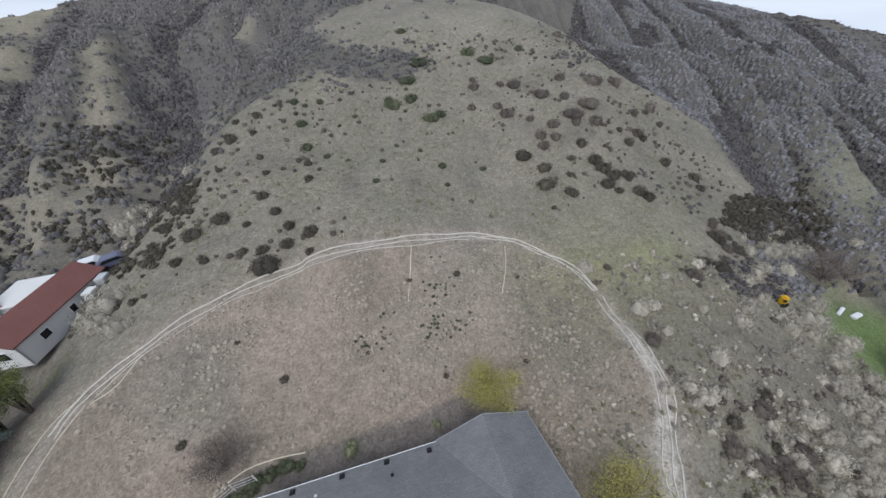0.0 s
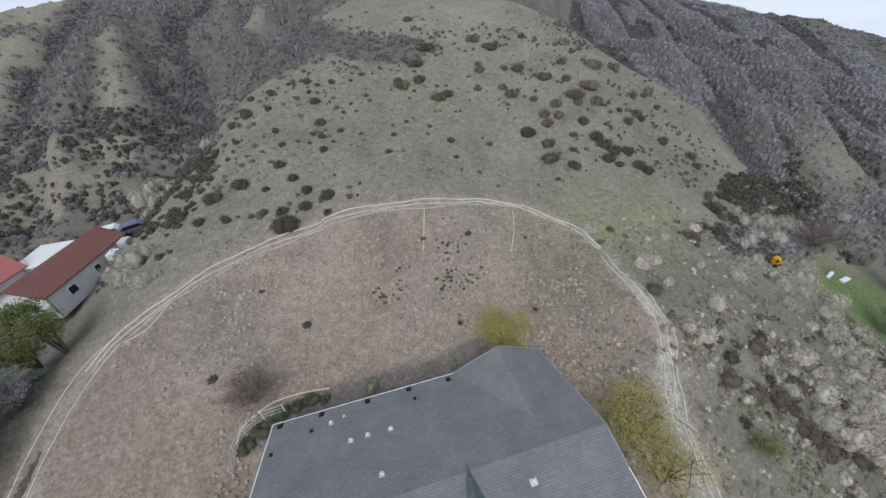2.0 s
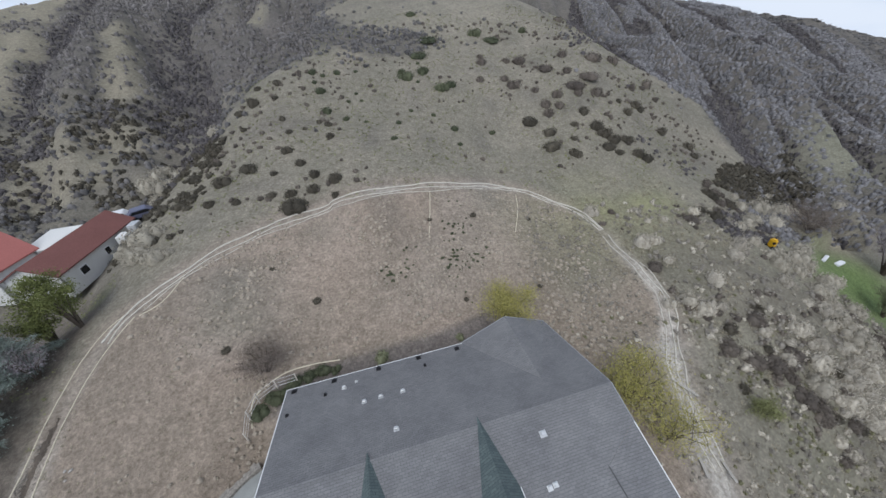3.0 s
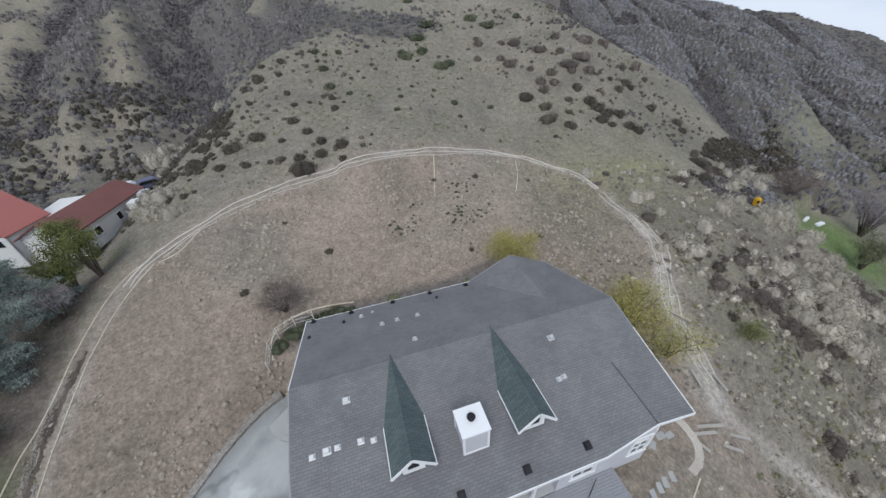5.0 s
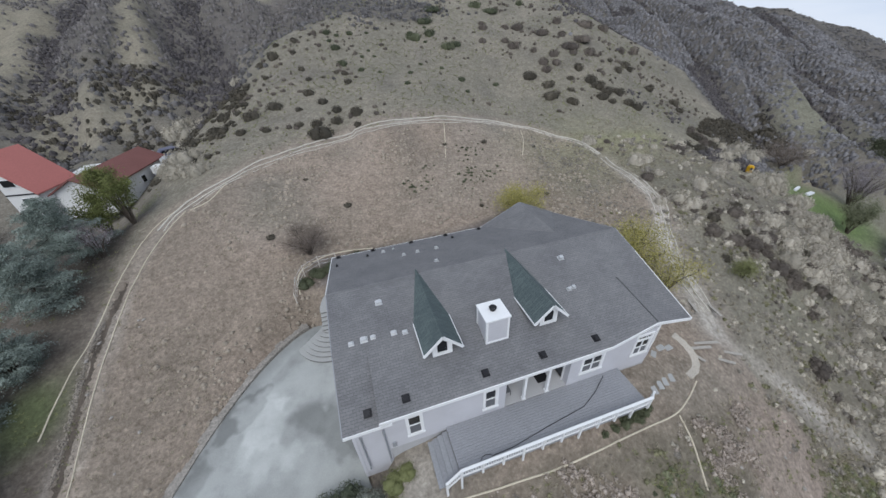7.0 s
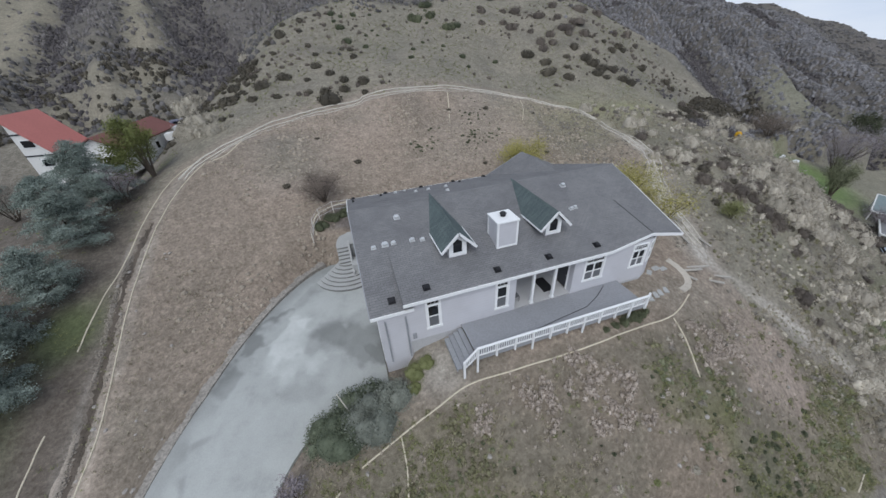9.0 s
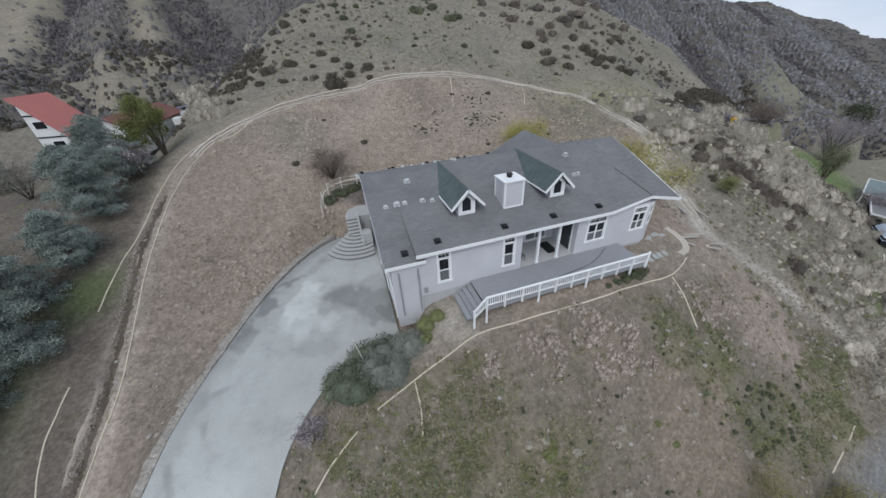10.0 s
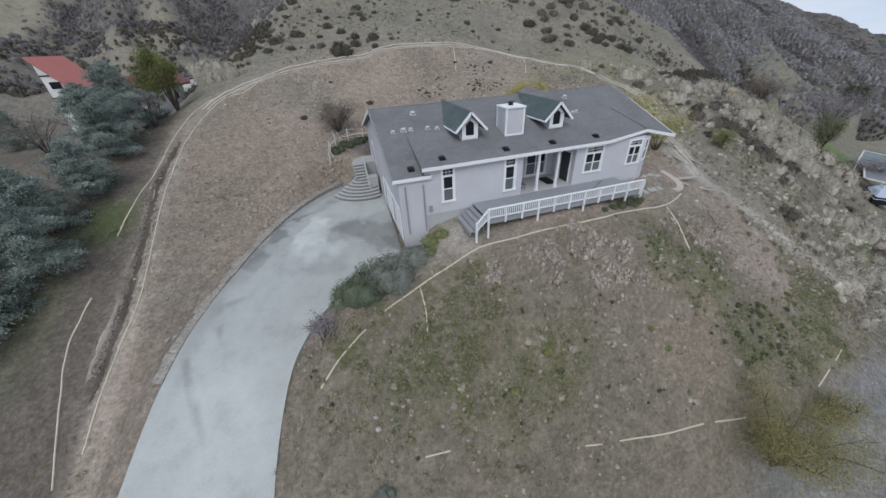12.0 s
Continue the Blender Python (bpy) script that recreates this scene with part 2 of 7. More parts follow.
def box(bm, x0, x1, y0, y1, z0, z1, m=None):
    vs = [bm.verts.new((x, y, z)) for z in (z0, z1) for x, y in ((x0, y0), (x1, y0), (x1, y1), (x0, y1))]
    for f in ((3, 2, 1, 0), (4, 5, 6, 7), (0, 1, 5, 4), (1, 2, 6, 5), (2, 3, 7, 6), (3, 0, 4, 7)):
        bm.faces.new([vs[i] for i in f])
    if m:
        bmesh.ops.transform(bm, matrix=m, verts=vs)
    return vs


def slab(bm, poly, thick, down=(0, 0, -1)):
    """A plate: a polygon of 3D corners, made thick downwards."""
    d = Vector(down) * thick
    top = [bm.verts.new(p) for p in poly]
    low = [bm.verts.new(Vector(p) + d) for p in poly]
    bm.faces.new(top)
    bm.faces.new(low[::-1])
    n = len(poly)
    for i in range(n):
        j = (i + 1) % n
        bm.faces.new((top[j], top[i], low[i], low[j]))
    bmesh.ops.recalc_face_normals(bm, faces=bm.faces[:])


def beam(bm, a, b, wide, high):
    """A straight squared bar from a to b, upright in section."""
    a, b = Vector(a), Vector(b)
    d = (b - a).normalized()
    up = Vector((0, 0, 1)) if abs(d.z) < 0.98 else Vector((0, 1, 0))
    side = d.cross(up).normalized() * wide / 2
    u = side.cross(d).normalized() * high / 2
    vs = [bm.verts.new(p + s * side + t * u) for p in (a, b) for s, t in ((-1, -1), (1, -1), (1, 1), (-1, 1))]
    for f in ((3, 2, 1, 0), (4, 5, 6, 7), (0, 1, 5, 4), (1, 2, 6, 5), (2, 3, 7, 6), (3, 0, 4, 7)):
        bm.faces.new([vs[i] for i in f])
    bmesh.ops.recalc_face_normals(bm, faces=bm.faces[:])


def tube(bm, pts, r0, r1=None, sides=7, caps=True):
    r1 = r0 if r1 is None else r1
    pts = [Vector(p) for p in pts]
    rings = []
    for i, p in enumerate(pts):
        d = (pts[min(i + 1, len(pts) - 1)] - pts[max(i - 1, 0)]).normalized()
        a = d.orthogonal().normalized() if abs(d.z) > 0.95 else d.cross(Vector((0, 0, 1))).normalized()
        b = d.cross(a).normalized()
        r = r0 + (r1 - r0) * i / max(1, len(pts) - 1)
        rings.append([bm.verts.new(p + r * (math.cos(k / sides * 2 * math.pi) * a + math.sin(k / sides * 2 * math.pi) * b)) for k in range(sides)])
    for u, v in zip(rings, rings[1:]):
        for k in range(sides):
            bm.faces.new((u[k], u[(k + 1) % sides], v[(k + 1) % sides], v[k]))
    if caps:
        bm.faces.new(rings[0][::-1])
        bm.faces.new(rings[-1])


def fast_mesh(name, verts, tris, material, smooth=False):
    me = bpy.data.meshes.new(name)
    n, k = len(verts), tris.shape[1]
    me.vertices.add(n)
    me.vertices.foreach_set("co", np.ascontiguousarray(verts, dtype=np.float32).ravel())
    me.loops.add(tris.size)
    me.loops.foreach_set("vertex_index", np.ascontiguousarray(tris, dtype=np.int32).ravel())
    me.polygons.add(len(tris))
    me.polygons.foreach_set("loop_start", np.arange(0, tris.size, k, dtype=np.int32))
    me.polygons.foreach_set("loop_total", np.full(len(tris), k, dtype=np.int32))
    if smooth:
        me.polygons.foreach_set("use_smooth", np.ones(len(tris), dtype=bool))
    me.update(calc_edges=True)
    me.materials.append(material)
    return me

# ---- the lie of the land ----
# broad hills, middle spurs and gullies, and near swells: smooth bumps on three square lattices
FAR_SWELL = [
    [-4.3, -6.2, -11.1, -25, -17.1, -4.9, -9.2, -5.8, -1.8, -0.5, -0.1],
    [-4.9, -6.7, -5.9, 1.7, -6.2, -1.2, -8, -10.1, -9.5, -3.9, -0.9],
    [1.8, -1.7, -4.9, 3.3, -5.4, -9.9, -3.2, -6.1, -13.1, -3.5, -7.2],
    [8.2, 3, 0.6, 3.5, 3.3, 2.3, -7.2, -1.6, -0.9, 2.5, -23.9],
    [9, 7.2, -6.6, 12.3, 8.7, 5.1, 9.4, 0.1, -2.1, -4.6, -23.7],
    [14.2, 11.8, 6, 13.7, 5.2, 4.4, 6.8, 0.8, 6.2, -3.1, -12],
    [9.4, 14.3, 15.6, 13.9, 15.1, 13.3, -0.2, 5.2, 8.2, -3, -6.2],
    [2.6, 10.8, 15.7, 10, 25.3, 41.7, 15.4, 10.2, 1, -6.3, -3],
]
MID_SWELL = [
    [-14.4, 6.5, -4.5, 4.6, -5.3, 3.9, -1.4, -0.9, -4.8, 2.1],
    [-10, 3.7, -3.2, 1.7, 4.6, -5.4, -0.2, 4.4, 2.9, -1],
    [-4.1, -1.4, 2.5, -6.7, 2.1, 0.2, 5.8, -8.3, -0.6, -0.8],
    [-2, -1.7, 5.3, -0.1, 1.5, -3.7, -1.5, -4.5, -2.8, 1],
    [1.5, -1.4, 0.3, -1.5, 0.4, 1.2, 1.8, 1.2, 0.3, 0.6],
]
NEAR_SWELL = [
    [-0.24, -1.07, -0.32, -4.88, -4.82, -1.58, -0.08, -0.16, 0.54],
    [0.32, -2.16, 1.59, 1.63, 4, -0.11, -3.5, -1.01, 0.28],
    [1.09, 0.9, -2.7, 1.23, -0.47, 0.49, 1.96, 1.46, -1.8],
    [0.07, 1.11, -0.04, -1.18, -2.01, -0.25, 0.22, 0.45, 0.43],
    [0.33, -1.06, 2.12, -1.18, 1.63, -0.34, 0.06, -0.7, 0.78],
    [0.76, -1.14, -0.04, 0.37, 2.42, -3.65, -0.57, 0.23, -2.06],
    [-2.55, -1.35, 0.78, -2.13, -0.89, 1.66, 0.66, 2.89, -0.65],
    [1.8, -1.08, 2.14, 1.36, -1.09, 0.95, -1.49, 1.29, -0.71],
]

LEFT_FALL = [[-3.7, -2.8, 0], [-7.8, -6.8, -1], [-8, -7, -3.8]]
FAR_AT = (-150, -100, 50, 42)
MID_AT = (-100, 32, 24, 19)
NEAR_AT = (-45, -24, 12, 9.5)


def swell(x, y, heights, x0, y0, step, wide):
    z = np.zeros_like(x)
    for j, line in enumerate(heights):
        for i, h in enumerate(line):
            z += h * np.exp(-((x - x0 - i * step) ** 2 + (y - y0 - j * step) ** 2) / (2 * wide * wide))
    return z


def relief(x, y):
    x, y = np.asarray(x, float), np.asarray(y, float)
    return swell(x, y, FAR_SWELL, *FAR_AT) + swell(x, y, MID_SWELL, *MID_AT) + swell(x, y, NEAR_SWELL, *NEAR_AT)


HASH = np.random.RandomState(7).rand(256, 256)


def rough(x, y, size):
    """Smooth value noise from -1 to 1, with features of that size."""
    u, v = x / size, y / size
    i, j = np.floor(u).astype(int), np.floor(v).astype(int)
    f, g = u - i, v - j
    f, g = f * f * (3 - 2 * f), g * g * (3 - 2 * g)
    q = lambda a, b: HASH[a % 256, b % 256]
    return 2 * ((q(i, j) * (1 - f) + q(i + 1, j) * f) * (1 - g) + (q(i, j + 1) * (1 - f) + q(i + 1, j + 1) * f) * g) - 1


def step(a, b, v):
    t = np.clip((v - a) / (b - a), 0, 1)
    return t * t * (3 - 2 * t)


def near_line(x, y, line):
    """The distance of each place from a bent line, in plan."""
    best = np.full(np.shape(x), 1e9)
    for (ax, ay), (bx, by) in zip(line, line[1:]):
        dx, dy = bx - ax, by - ay
        t = np.clip(((x - ax) * dx + (y - ay) * dy) / (dx * dx + dy * dy), 0, 1)
        best = np.minimum(best, np.hypot(x - ax - t * dx, y - ay - t * dy))
    return best


def inside(x, y, poly):
    c = np.zeros(np.shape(x), bool)
    for (ax, ay), (bx, by) in zip(poly, poly[1:] + poly[:1]):
        c ^= ((ay > y) != (by > y)) & (x < (bx - ax) * (y - ay) / (by - ay + 1e-12) + ax)
    return c


def eased(pts, n=6):
    """A smooth line through the points given (Catmull-Rom)."""
    p = [np.array(q, float) for q in pts]
    p = [2 * p[0] - p[1]] + p + [2 * p[-1] - p[-2]]
    out = []
    for a, b, c, d in zip(p, p[1:], p[2:], p[3:]):
        for k in range(n):
            t = k / n
            out.append(tuple(0.5 * (2 * b + (c - a) * t + (2 * a - 5 * b + 4 * c - d) * t * t + (3 * b - a - 3 * c + d) * t ** 3)))
    return out + [tuple(p[-2])]


# the worn loop of tracks round the lot, from the foot of the slope round behind the house
LOOP = eased([(-30.6, -7), (-29.6, -2.5), (-28.9, 2), (-28.6, 6.5), (-28.4, 11), (-27.8, 15.5), (-26.3, 19.5), (-22, 23.3), (-16.5, 26.4), (-11, 28.3), (-4.6, 29.1),
              (3.7, 28.6), (10, 28.8), (14.5, 27.9), (18.2, 24.6), (20.3, 20.5), (20.5, 15.5), (20.7, 11.8), (20, 8.5), (17.5, 5), (15.8, 1.5), (15, -3)])
TRAIL = eased([(17.5, 5), (16, 0.9), (14.9, -2.3), (14.5, -4.6), (16.4, -6.4), (18, -8.1), (19.6, -9.5), (21.5, -10.9), (24, -13.5)])
DRIVE_LEFT = eased([(-28.3, -17), (-27.3, -12), (-26.1, -8), (-24.6, -4.7), (-22.9, -1.8), (-20.9, 1.7), (-18.8, 4.8), (-16.8, 6.8), (-15.2, 7.7)])
DRIVE_RIGHT = eased([(-21.2, -18.5), (-21, -14.5), (-20.6, -11.8), (-19.8, -9.2), (-18.5, -7.3), (-17, -6), (-15.2, -5.2), (-13.2, -4.9), (-12.1, -4.8)])
DITCH = eased([(-30.4, -7), (-30.0, -4.4), (-29.7, -0.6), (-29.5, 4.4), (-29.5, 7.2), (-29.2, 10), (-28.7, 13.5)])
DRIVE_POLY = DRIVE_LEFT + [(-11.5, 7.7), (-11.5, -4.8)] + DRIVE_RIGHT[::-1]


# the open grassy spur behind the lot; thick brush begins at its edge
SPUR = [(-30.3, 36), (-26.5, 43.4), (-22.8, 46.5), (-19.9, 51.4), (-16.2, 56.8), (-10.4, 63.2), (-1.3, 61.2), (12, 60), (15, 68), (4.3, 74.2), (-4, 92), (20, 105),
        (52, 88), (47.8, 71.6), (46.9, 61.4), (50.7, 55.2), (57.2, 50.8), (60.9, 45), (61.3, 36.8), (59.9, 29.8), (44.2, 23), (36.1, 20.2), (30, 10), (0, 5), (-25, 10)]


def off_spur(x, y):
    """How far a place lies outside the grassy spur (0 on it)."""
    out = np.zeros(np.shape(x))
    m = y > 15
    out[m] = np.where(inside(x[m], y[m], SPUR), 0.0, near_line(x[m], y[m], SPUR + SPUR[:1]))
    return out


def left_clear(x, y):
    """Grassy openings in the brush of the left-hand canyon: the low bench, the knoll, the high slope beyond the far gully, the top."""
    torn = 2.2 * rough(x, y, 7) + 1.2 * rough(x, y, 3)
    low = 0.7 * step(-1.5, 2.5, 7.5 - np.hypot((x + 49) * 0.8, y - 57) + 2.4 * torn)
    knoll = 0.9 * step(-1, 2, 2.6 - near_line(x, y, [(-46.5, 80), (-49, 90), (-52, 103)]) + torn)
    edge = np.interp(y, [60, 66, 78, 90, 107, 128, 150], [-60, -60.5, -66, -71, -74.5, -79, -83])
    band = np.exp(-((y - 130 - 0.45 * (x + 84) + torn) / 5.5) ** 2)
    high = step(0, 3, edge - x + torn) * step(66, 74, y) * (1 - 0.85 * band)
    small = step(0, 2, 4 - np.hypot(x + 21, y - 103) + torn)
    return np.clip(0.85 * low + 0.85 * knoll + 0.95 * high + 0.7 * small, 0, 0.97)


# the gullies of the side canyon, and the knob between them
MAIN_GULLY = [(-26, 47), (-28.5, 55), (-32.8, 71), (-36.7, 83), (-39.5, 93), (-42.5, 109), (-40, 128), (-30, 150)]
LEFT_GULLY = [(-52, 52), (-57.8, 66), (-62.5, 78), (-68, 90), (-71, 107), (-75, 128), (-78, 150)]
KNOB = [(-49, 56), (-53, 67), (-55, 80), (-56, 95), (-58, 112)]
SIDE_GULLIES = [[(-33, 72), (-42, 74), (-50, 77)], [(-36, 84), (-44, 92), (-47, 104)], [(-33, 70), (-26, 76), (-20, 84), (-16, 97), (-10, 110)], [(-38, 88), (-30, 97), (-25, 110), (-20, 124)], [(-58, 67), (-53, 73)], [(-29, 56), (-37, 58), (-44, 61)]]


def ribs(x, y):
    """Ribs and gullies down the hillsides across the canyons, from about -1 in the gullies to 1 on the crests."""
    u = x - 0.35 * (y - 60) - 96 + 3.2 * rough(x, y, 40) + 1.6 * rough(x, y, 19)
    right = np.interp(u, [-60, -44, -38, -30, -24, -18, -12, -6, 0, 4, 10, 18, 27, 33, 40, 53, 60, 68, 82, 92, 104, 120, 136, 152], [0, -0.5, -0.9, 0.3, 0.6, -0.7, 0.5, -0.75, 1.0, 0.6, -1.1, -0.4, 1.0, 0.3, -1, 0.9, 0.1, -1, 0.9, -0.8, 0.9, -0.9, 0.9, -0.8])
    right = right + 0.32 * np.cos((x - 0.3 * y) * 0.9 + 1.6 * rough(x, y, 17))
    left = 0.9 - 1.9 * np.exp(-(near_line(x, y, MAIN_GULLY) / 6) ** 2) - 1.7 * np.exp(-(near_line(x, y, LEFT_GULLY) / 6) ** 2)
    for line in SIDE_GULLIES:
        left = left - 0.8 * np.exp(-(near_line(x, y, line) / 3) ** 2)
    left = left + 0.25 * np.sin((x * 0.96 + y * 0.27) * 0.8 + 1.5 * rough(x, y, 15))
    return np.where(x > 0, right, np.clip(left, -1.3, 1.2))


def drive_height(x, y):
    """The concrete: level by the garage, then falling with the hill."""
    fall = np.interp(y, [-19, -15, -12, -9, -6, -3, 0, 3, 8], [-12.9, -11.0, -9.75, -8.3, -7.05, -6.15, -5.5, -5.15, -4.95])
    return fall + np.interp(x, [-28, -20, -15], [-0.25, -0.15, 0.0])


def ground_height(x, y, fine=True):
    x, y = np.asarray(x, float), np.asarray(y, float)
    z = relief(x, y)
    reach = np.hypot(x, y)
    far = step(60, 140, reach)
    # ribs and gullies on the hillsides across the two canyons, and the folds where the spur falls off to them
    off = off_spur(np.atleast_1d(x), np.atleast_1d(y)).reshape(np.shape(x))
    z = z + step(4, 16, off) * np.where(x > 0, 4.6, 2.3) * ribs(x, y) * (1 - 0.55 * step(120, 170, reach) - 0.45 * step(230, 330, reach)) * step(34, 46, y + np.maximum(x, 0))
    z = z + 2.2 * np.exp(-(near_line(x, y, KNOB) / 7) ** 2) * step(44, 56, y)
    # the shoulder of the far hill on the right
    z = z + 2.8 * np.exp(-((x - 162) / 36) ** 2 - ((y - 92) / 36) ** 2)
    for cx, cy, wide, up in ((148, 112, 22, -2.3), (165, 80, 18, 2.3), (200, 92, 24, 1.5), (240, 88, 30, 2.2), (185, 70, 18, 2.4)):
        z = z + up * np.exp(-((x - cx) ** 2 + (y - cy) ** 2) / wide ** 2)
    # the sunken yard of the steep house
    z = z - 1.9 * np.exp(-((x + 47) / 9) ** 2 - ((y - 30) / 8) ** 2)
    # the hill to the far left falls away to the open valley
    z = z + swell(x, y, LEFT_FALL, -150, 130, 40, 30) * step(100, 140, y - 0.25 * x)
    z = z - np.where(x > 25, 2.2, np.where(x < -8, 2.0, 0.0)) * np.exp(-((off - 8) / 5.5) ** 2) * step(18, 26, y)
    # beyond the skyline the land falls away
    z = z - 90.0 * step(300, 420, reach)
    if fine:
        z = z + 0.10 * rough(x, y, 3.1) + 0.05 * rough(x + 40, y, 0.9) + far * 0.8 * rough(x, y, 17)
    # level pad under the house
    dx = np.maximum(np.maximum(-11.4 - x, x - 7.2), 0)
    dy = np.maximum(np.maximum(-4.6 - y, y - 9.3), 0)
    pad = 1 - step(0.2, 2.2, np.hypot(dx, dy))
    z = z * (1 - pad) + pad * np.minimum(z, -3.5)
    # bed of the driveway
    inn = inside(x, y, DRIVE_POLY)
    d = np.minimum(near_line(x, y, DRIVE_LEFT), near_line(x, y, DRIVE_RIGHT))
    w = np.where(inn, 1.0, 1 - step(0.1, 2.0, d))
    z = z * (1 - w) + w * np.where(inn, drive_height(x, y) - 0.22, drive_height(x, y) - 0.02)
    # the washed-out ditch beside the lower track
    z = z - 0.28 * (1 - step(0.08, 0.32, near_line(x, y, DITCH) + 0.12 * rough(x, y, 0.7)))
    # ruts
    z = z - 0.06 * (1 - step(0.2, 0.8, near_line(x, y, LOOP)))
    return z


def back_strip(x, y):
    """The bare dark strip along the back of the house: 1 within it."""
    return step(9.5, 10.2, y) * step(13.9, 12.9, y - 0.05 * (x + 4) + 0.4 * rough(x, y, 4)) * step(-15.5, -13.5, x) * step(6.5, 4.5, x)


# what grows where on the front slope
STRAW_BEDS = [[(-7.8, -8.7), (-5.5, -8.2), (-3.5, -9.3), (-4.3, -10.7), (-6.2, -10.3), (-7.8, -9.6)], [(-1.9, -8.7), (1.6, -9.2), (0.8, -11.3), (-1.3, -12.6), (-2.8, -11.8), (-3.0, -10.4)], [(7.0, -8.2), (11.0, -8.6), (9.3, -11.0), (6.6, -11.0)]]
GREEN_BEDS = [[(2.1, -9.4), (5.7, -9.9), (7.3, -13.0), (5.7, -13.9), (2.5, -12.3), (1.8, -10.7)], [(17.2, -12.1), (20.5, -13.5), (14.5, -17.3), (8.7, -17.2), (9.4, -15.6), (12.3, -15.0)]]
DARK_BED = [(7.3, -13.3), (12.6, -14.2), (8.1, -17.5), (4.6, -17.4), (5.0, -15.4)]
OLIVE_BED = [(-10.9, -8.0), (-8.1, -8.9), (-7.0, -12.2), (-4.5, -13.6), (-9.0, -15.3), (-15.1, -14.4), (-18.0, -11.6), (-15.7, -9.6)]
PINK_BED = [(9.2, -9.9), (11.5, -8.0), (16.2, -8.6), (15.7, -12.4), (12.3, -14.0), (8.6, -12.9)]
BARE_BEDS = [[(-9.6, -11.6), (-7.4, -12.0), (-5.9, -13.6), (-9.0, -13.4)], [(0.8, -11.6), (4.3, -13.4), (3.8, -16.8), (1.5, -17.8), (-1.6, -15.6)]]


def bed(x, y, poly, soft=0.6, torn=0.9):
    """A patch of growth with the outline given: 1 within, 0 outside, its rim torn by noise."""
    d = near_line(x, y, poly + poly[:1]) * np.where(inside(x, y, poly), 1, -1)
    return step(-soft, soft, d + torn * (rough(x, y, 1.7) + 0.6 * rough(x, y, 0.7)))


def beds(x, y, polys, soft=0.6, torn=0.9):
    return np.max([bed(x, y, poly, soft, torn) for poly in polys], axis=0)


def soil_colour(x, y):
    """Kinds of soil and cover by place: trodden tan lot, grey-green hill grass, brush litter darkened for shade, bare
    tracks, lawns.
    """
    n1, n2, n3 = rough(x, y, 9), rough(x + 90, y - 30, 4), rough(x - 55, y + 20, 22)
    col = np.empty(x.shape + (3,))
    grass = np.array((0.206, 0.19, 0.154))
    tan = np.array((0.258, 0.219, 0.183))
    litter = np.array((0.165, 0.150, 0.130))
    bare = np.array((0.44, 0.41, 0.37))
    green = np.array((0.168, 0.163, 0.092))
    lawn = np.array((0.085, 0.14, 0.035))
    col[:] = grass

    def mix(c, w):
        col[:] = col * (1 - w[..., None]) + c * w[..., None]

    lot = LOOP + [(15, -8), (4, -9), (-8, -9), (-18, -10), (-21, -13), (-30, -12)]
    d = near_line(x, y, LOOP)
    inn = inside(x, y, lot)
    mix(tan, np.where(inn, 1.0, 1 - step(0, 3.0, d)))
    mix(np.array((0.272, 0.210, 0.160)), inn * np.clip(0.05 + 0.7 * n1 + 0.3 * n3, 0, 0.3))
    mix(np.array((0.212, 0.180, 0.148)), inn * step(-16, -25, x + 2 * n1) * 0.7)
    mix(grass, inn * np.clip(-0.1 - 0.8 * n1 + 0.4 * n2, 0, 0.7))
    mix(np.array((0.178, 0.162, 0.126)), inn * np.exp(-(((x - 15.5) / 5) ** 2 + ((y - 17) / 11) ** 2) ** 2) * np.clip(0.75 + 0.5 * n2, 0, 1))
    mix(np.array((0.15, 0.132, 0.122)), back_strip(x, y) * 0.95)
    # front slope
    mix(np.array((0.183, 0.16, 0.126)), step(-7, -9, y) * (x > -21) * 0.95)
    front = step(-7, -9, y) * (x > -21) * step(0.5, 3.0, near_line(x, y, DRIVE_RIGHT))
    mix(green, front * bed(x, y, OLIVE_BED, 1.2) * np.clip(0.6 + 0.8 * n2, 0, 0.9))
    mix(green, front * beds(x, y, GREEN_BEDS, 0.8) * np.clip(0.6 + 0.8 * n2, 0, 0.9))
    mix(np.array((0.118, 0.118, 0.078)), front * bed(x, y, DARK_BED, 0.8) * np.clip(0.6 + 0.8 * n2, 0, 0.85))
    mix(np.array((0.212, 0.178, 0.142)), front * beds(x, y, STRAW_BEDS) * 0.8)
    mix(np.array((0.225, 0.183, 0.145)), front * beds(x, y, BARE_BEDS, 0.9) * np.clip(0.6 + 0.5 * n2, 0, 0.85))
    mix(np.array((0.32, 0.262, 0.224)), step(-6.5, -8.5, y) * bed(x, y, PINK_BED, 1.0) * np.clip(0.85 + 0.4 * n1, 0.1, 0.95))
    # brush litter of the canyons and far hills, darkened for shade between bushes
    off = off_spur(x, y)
    brush = step(0.0, 5.0, off + 2.5 * n2) * step(17, 24, y) * (1 - np.where(x < 0, left_clear(x, y), 0))
    mix(np.array((0.118, 0.109, 0.101)), brush * np.clip(0.95 + 0.2 * n3 - 0.5 * (x < -20) * step(72, 60, y + 0.25 * x), 0, 1))
    # right-hand slope of grey brush
    mix(np.array((0.208, 0.196, 0.151)), step(19, 24, x) * step(20, 12, y) * (1 - brush) * 0.8)
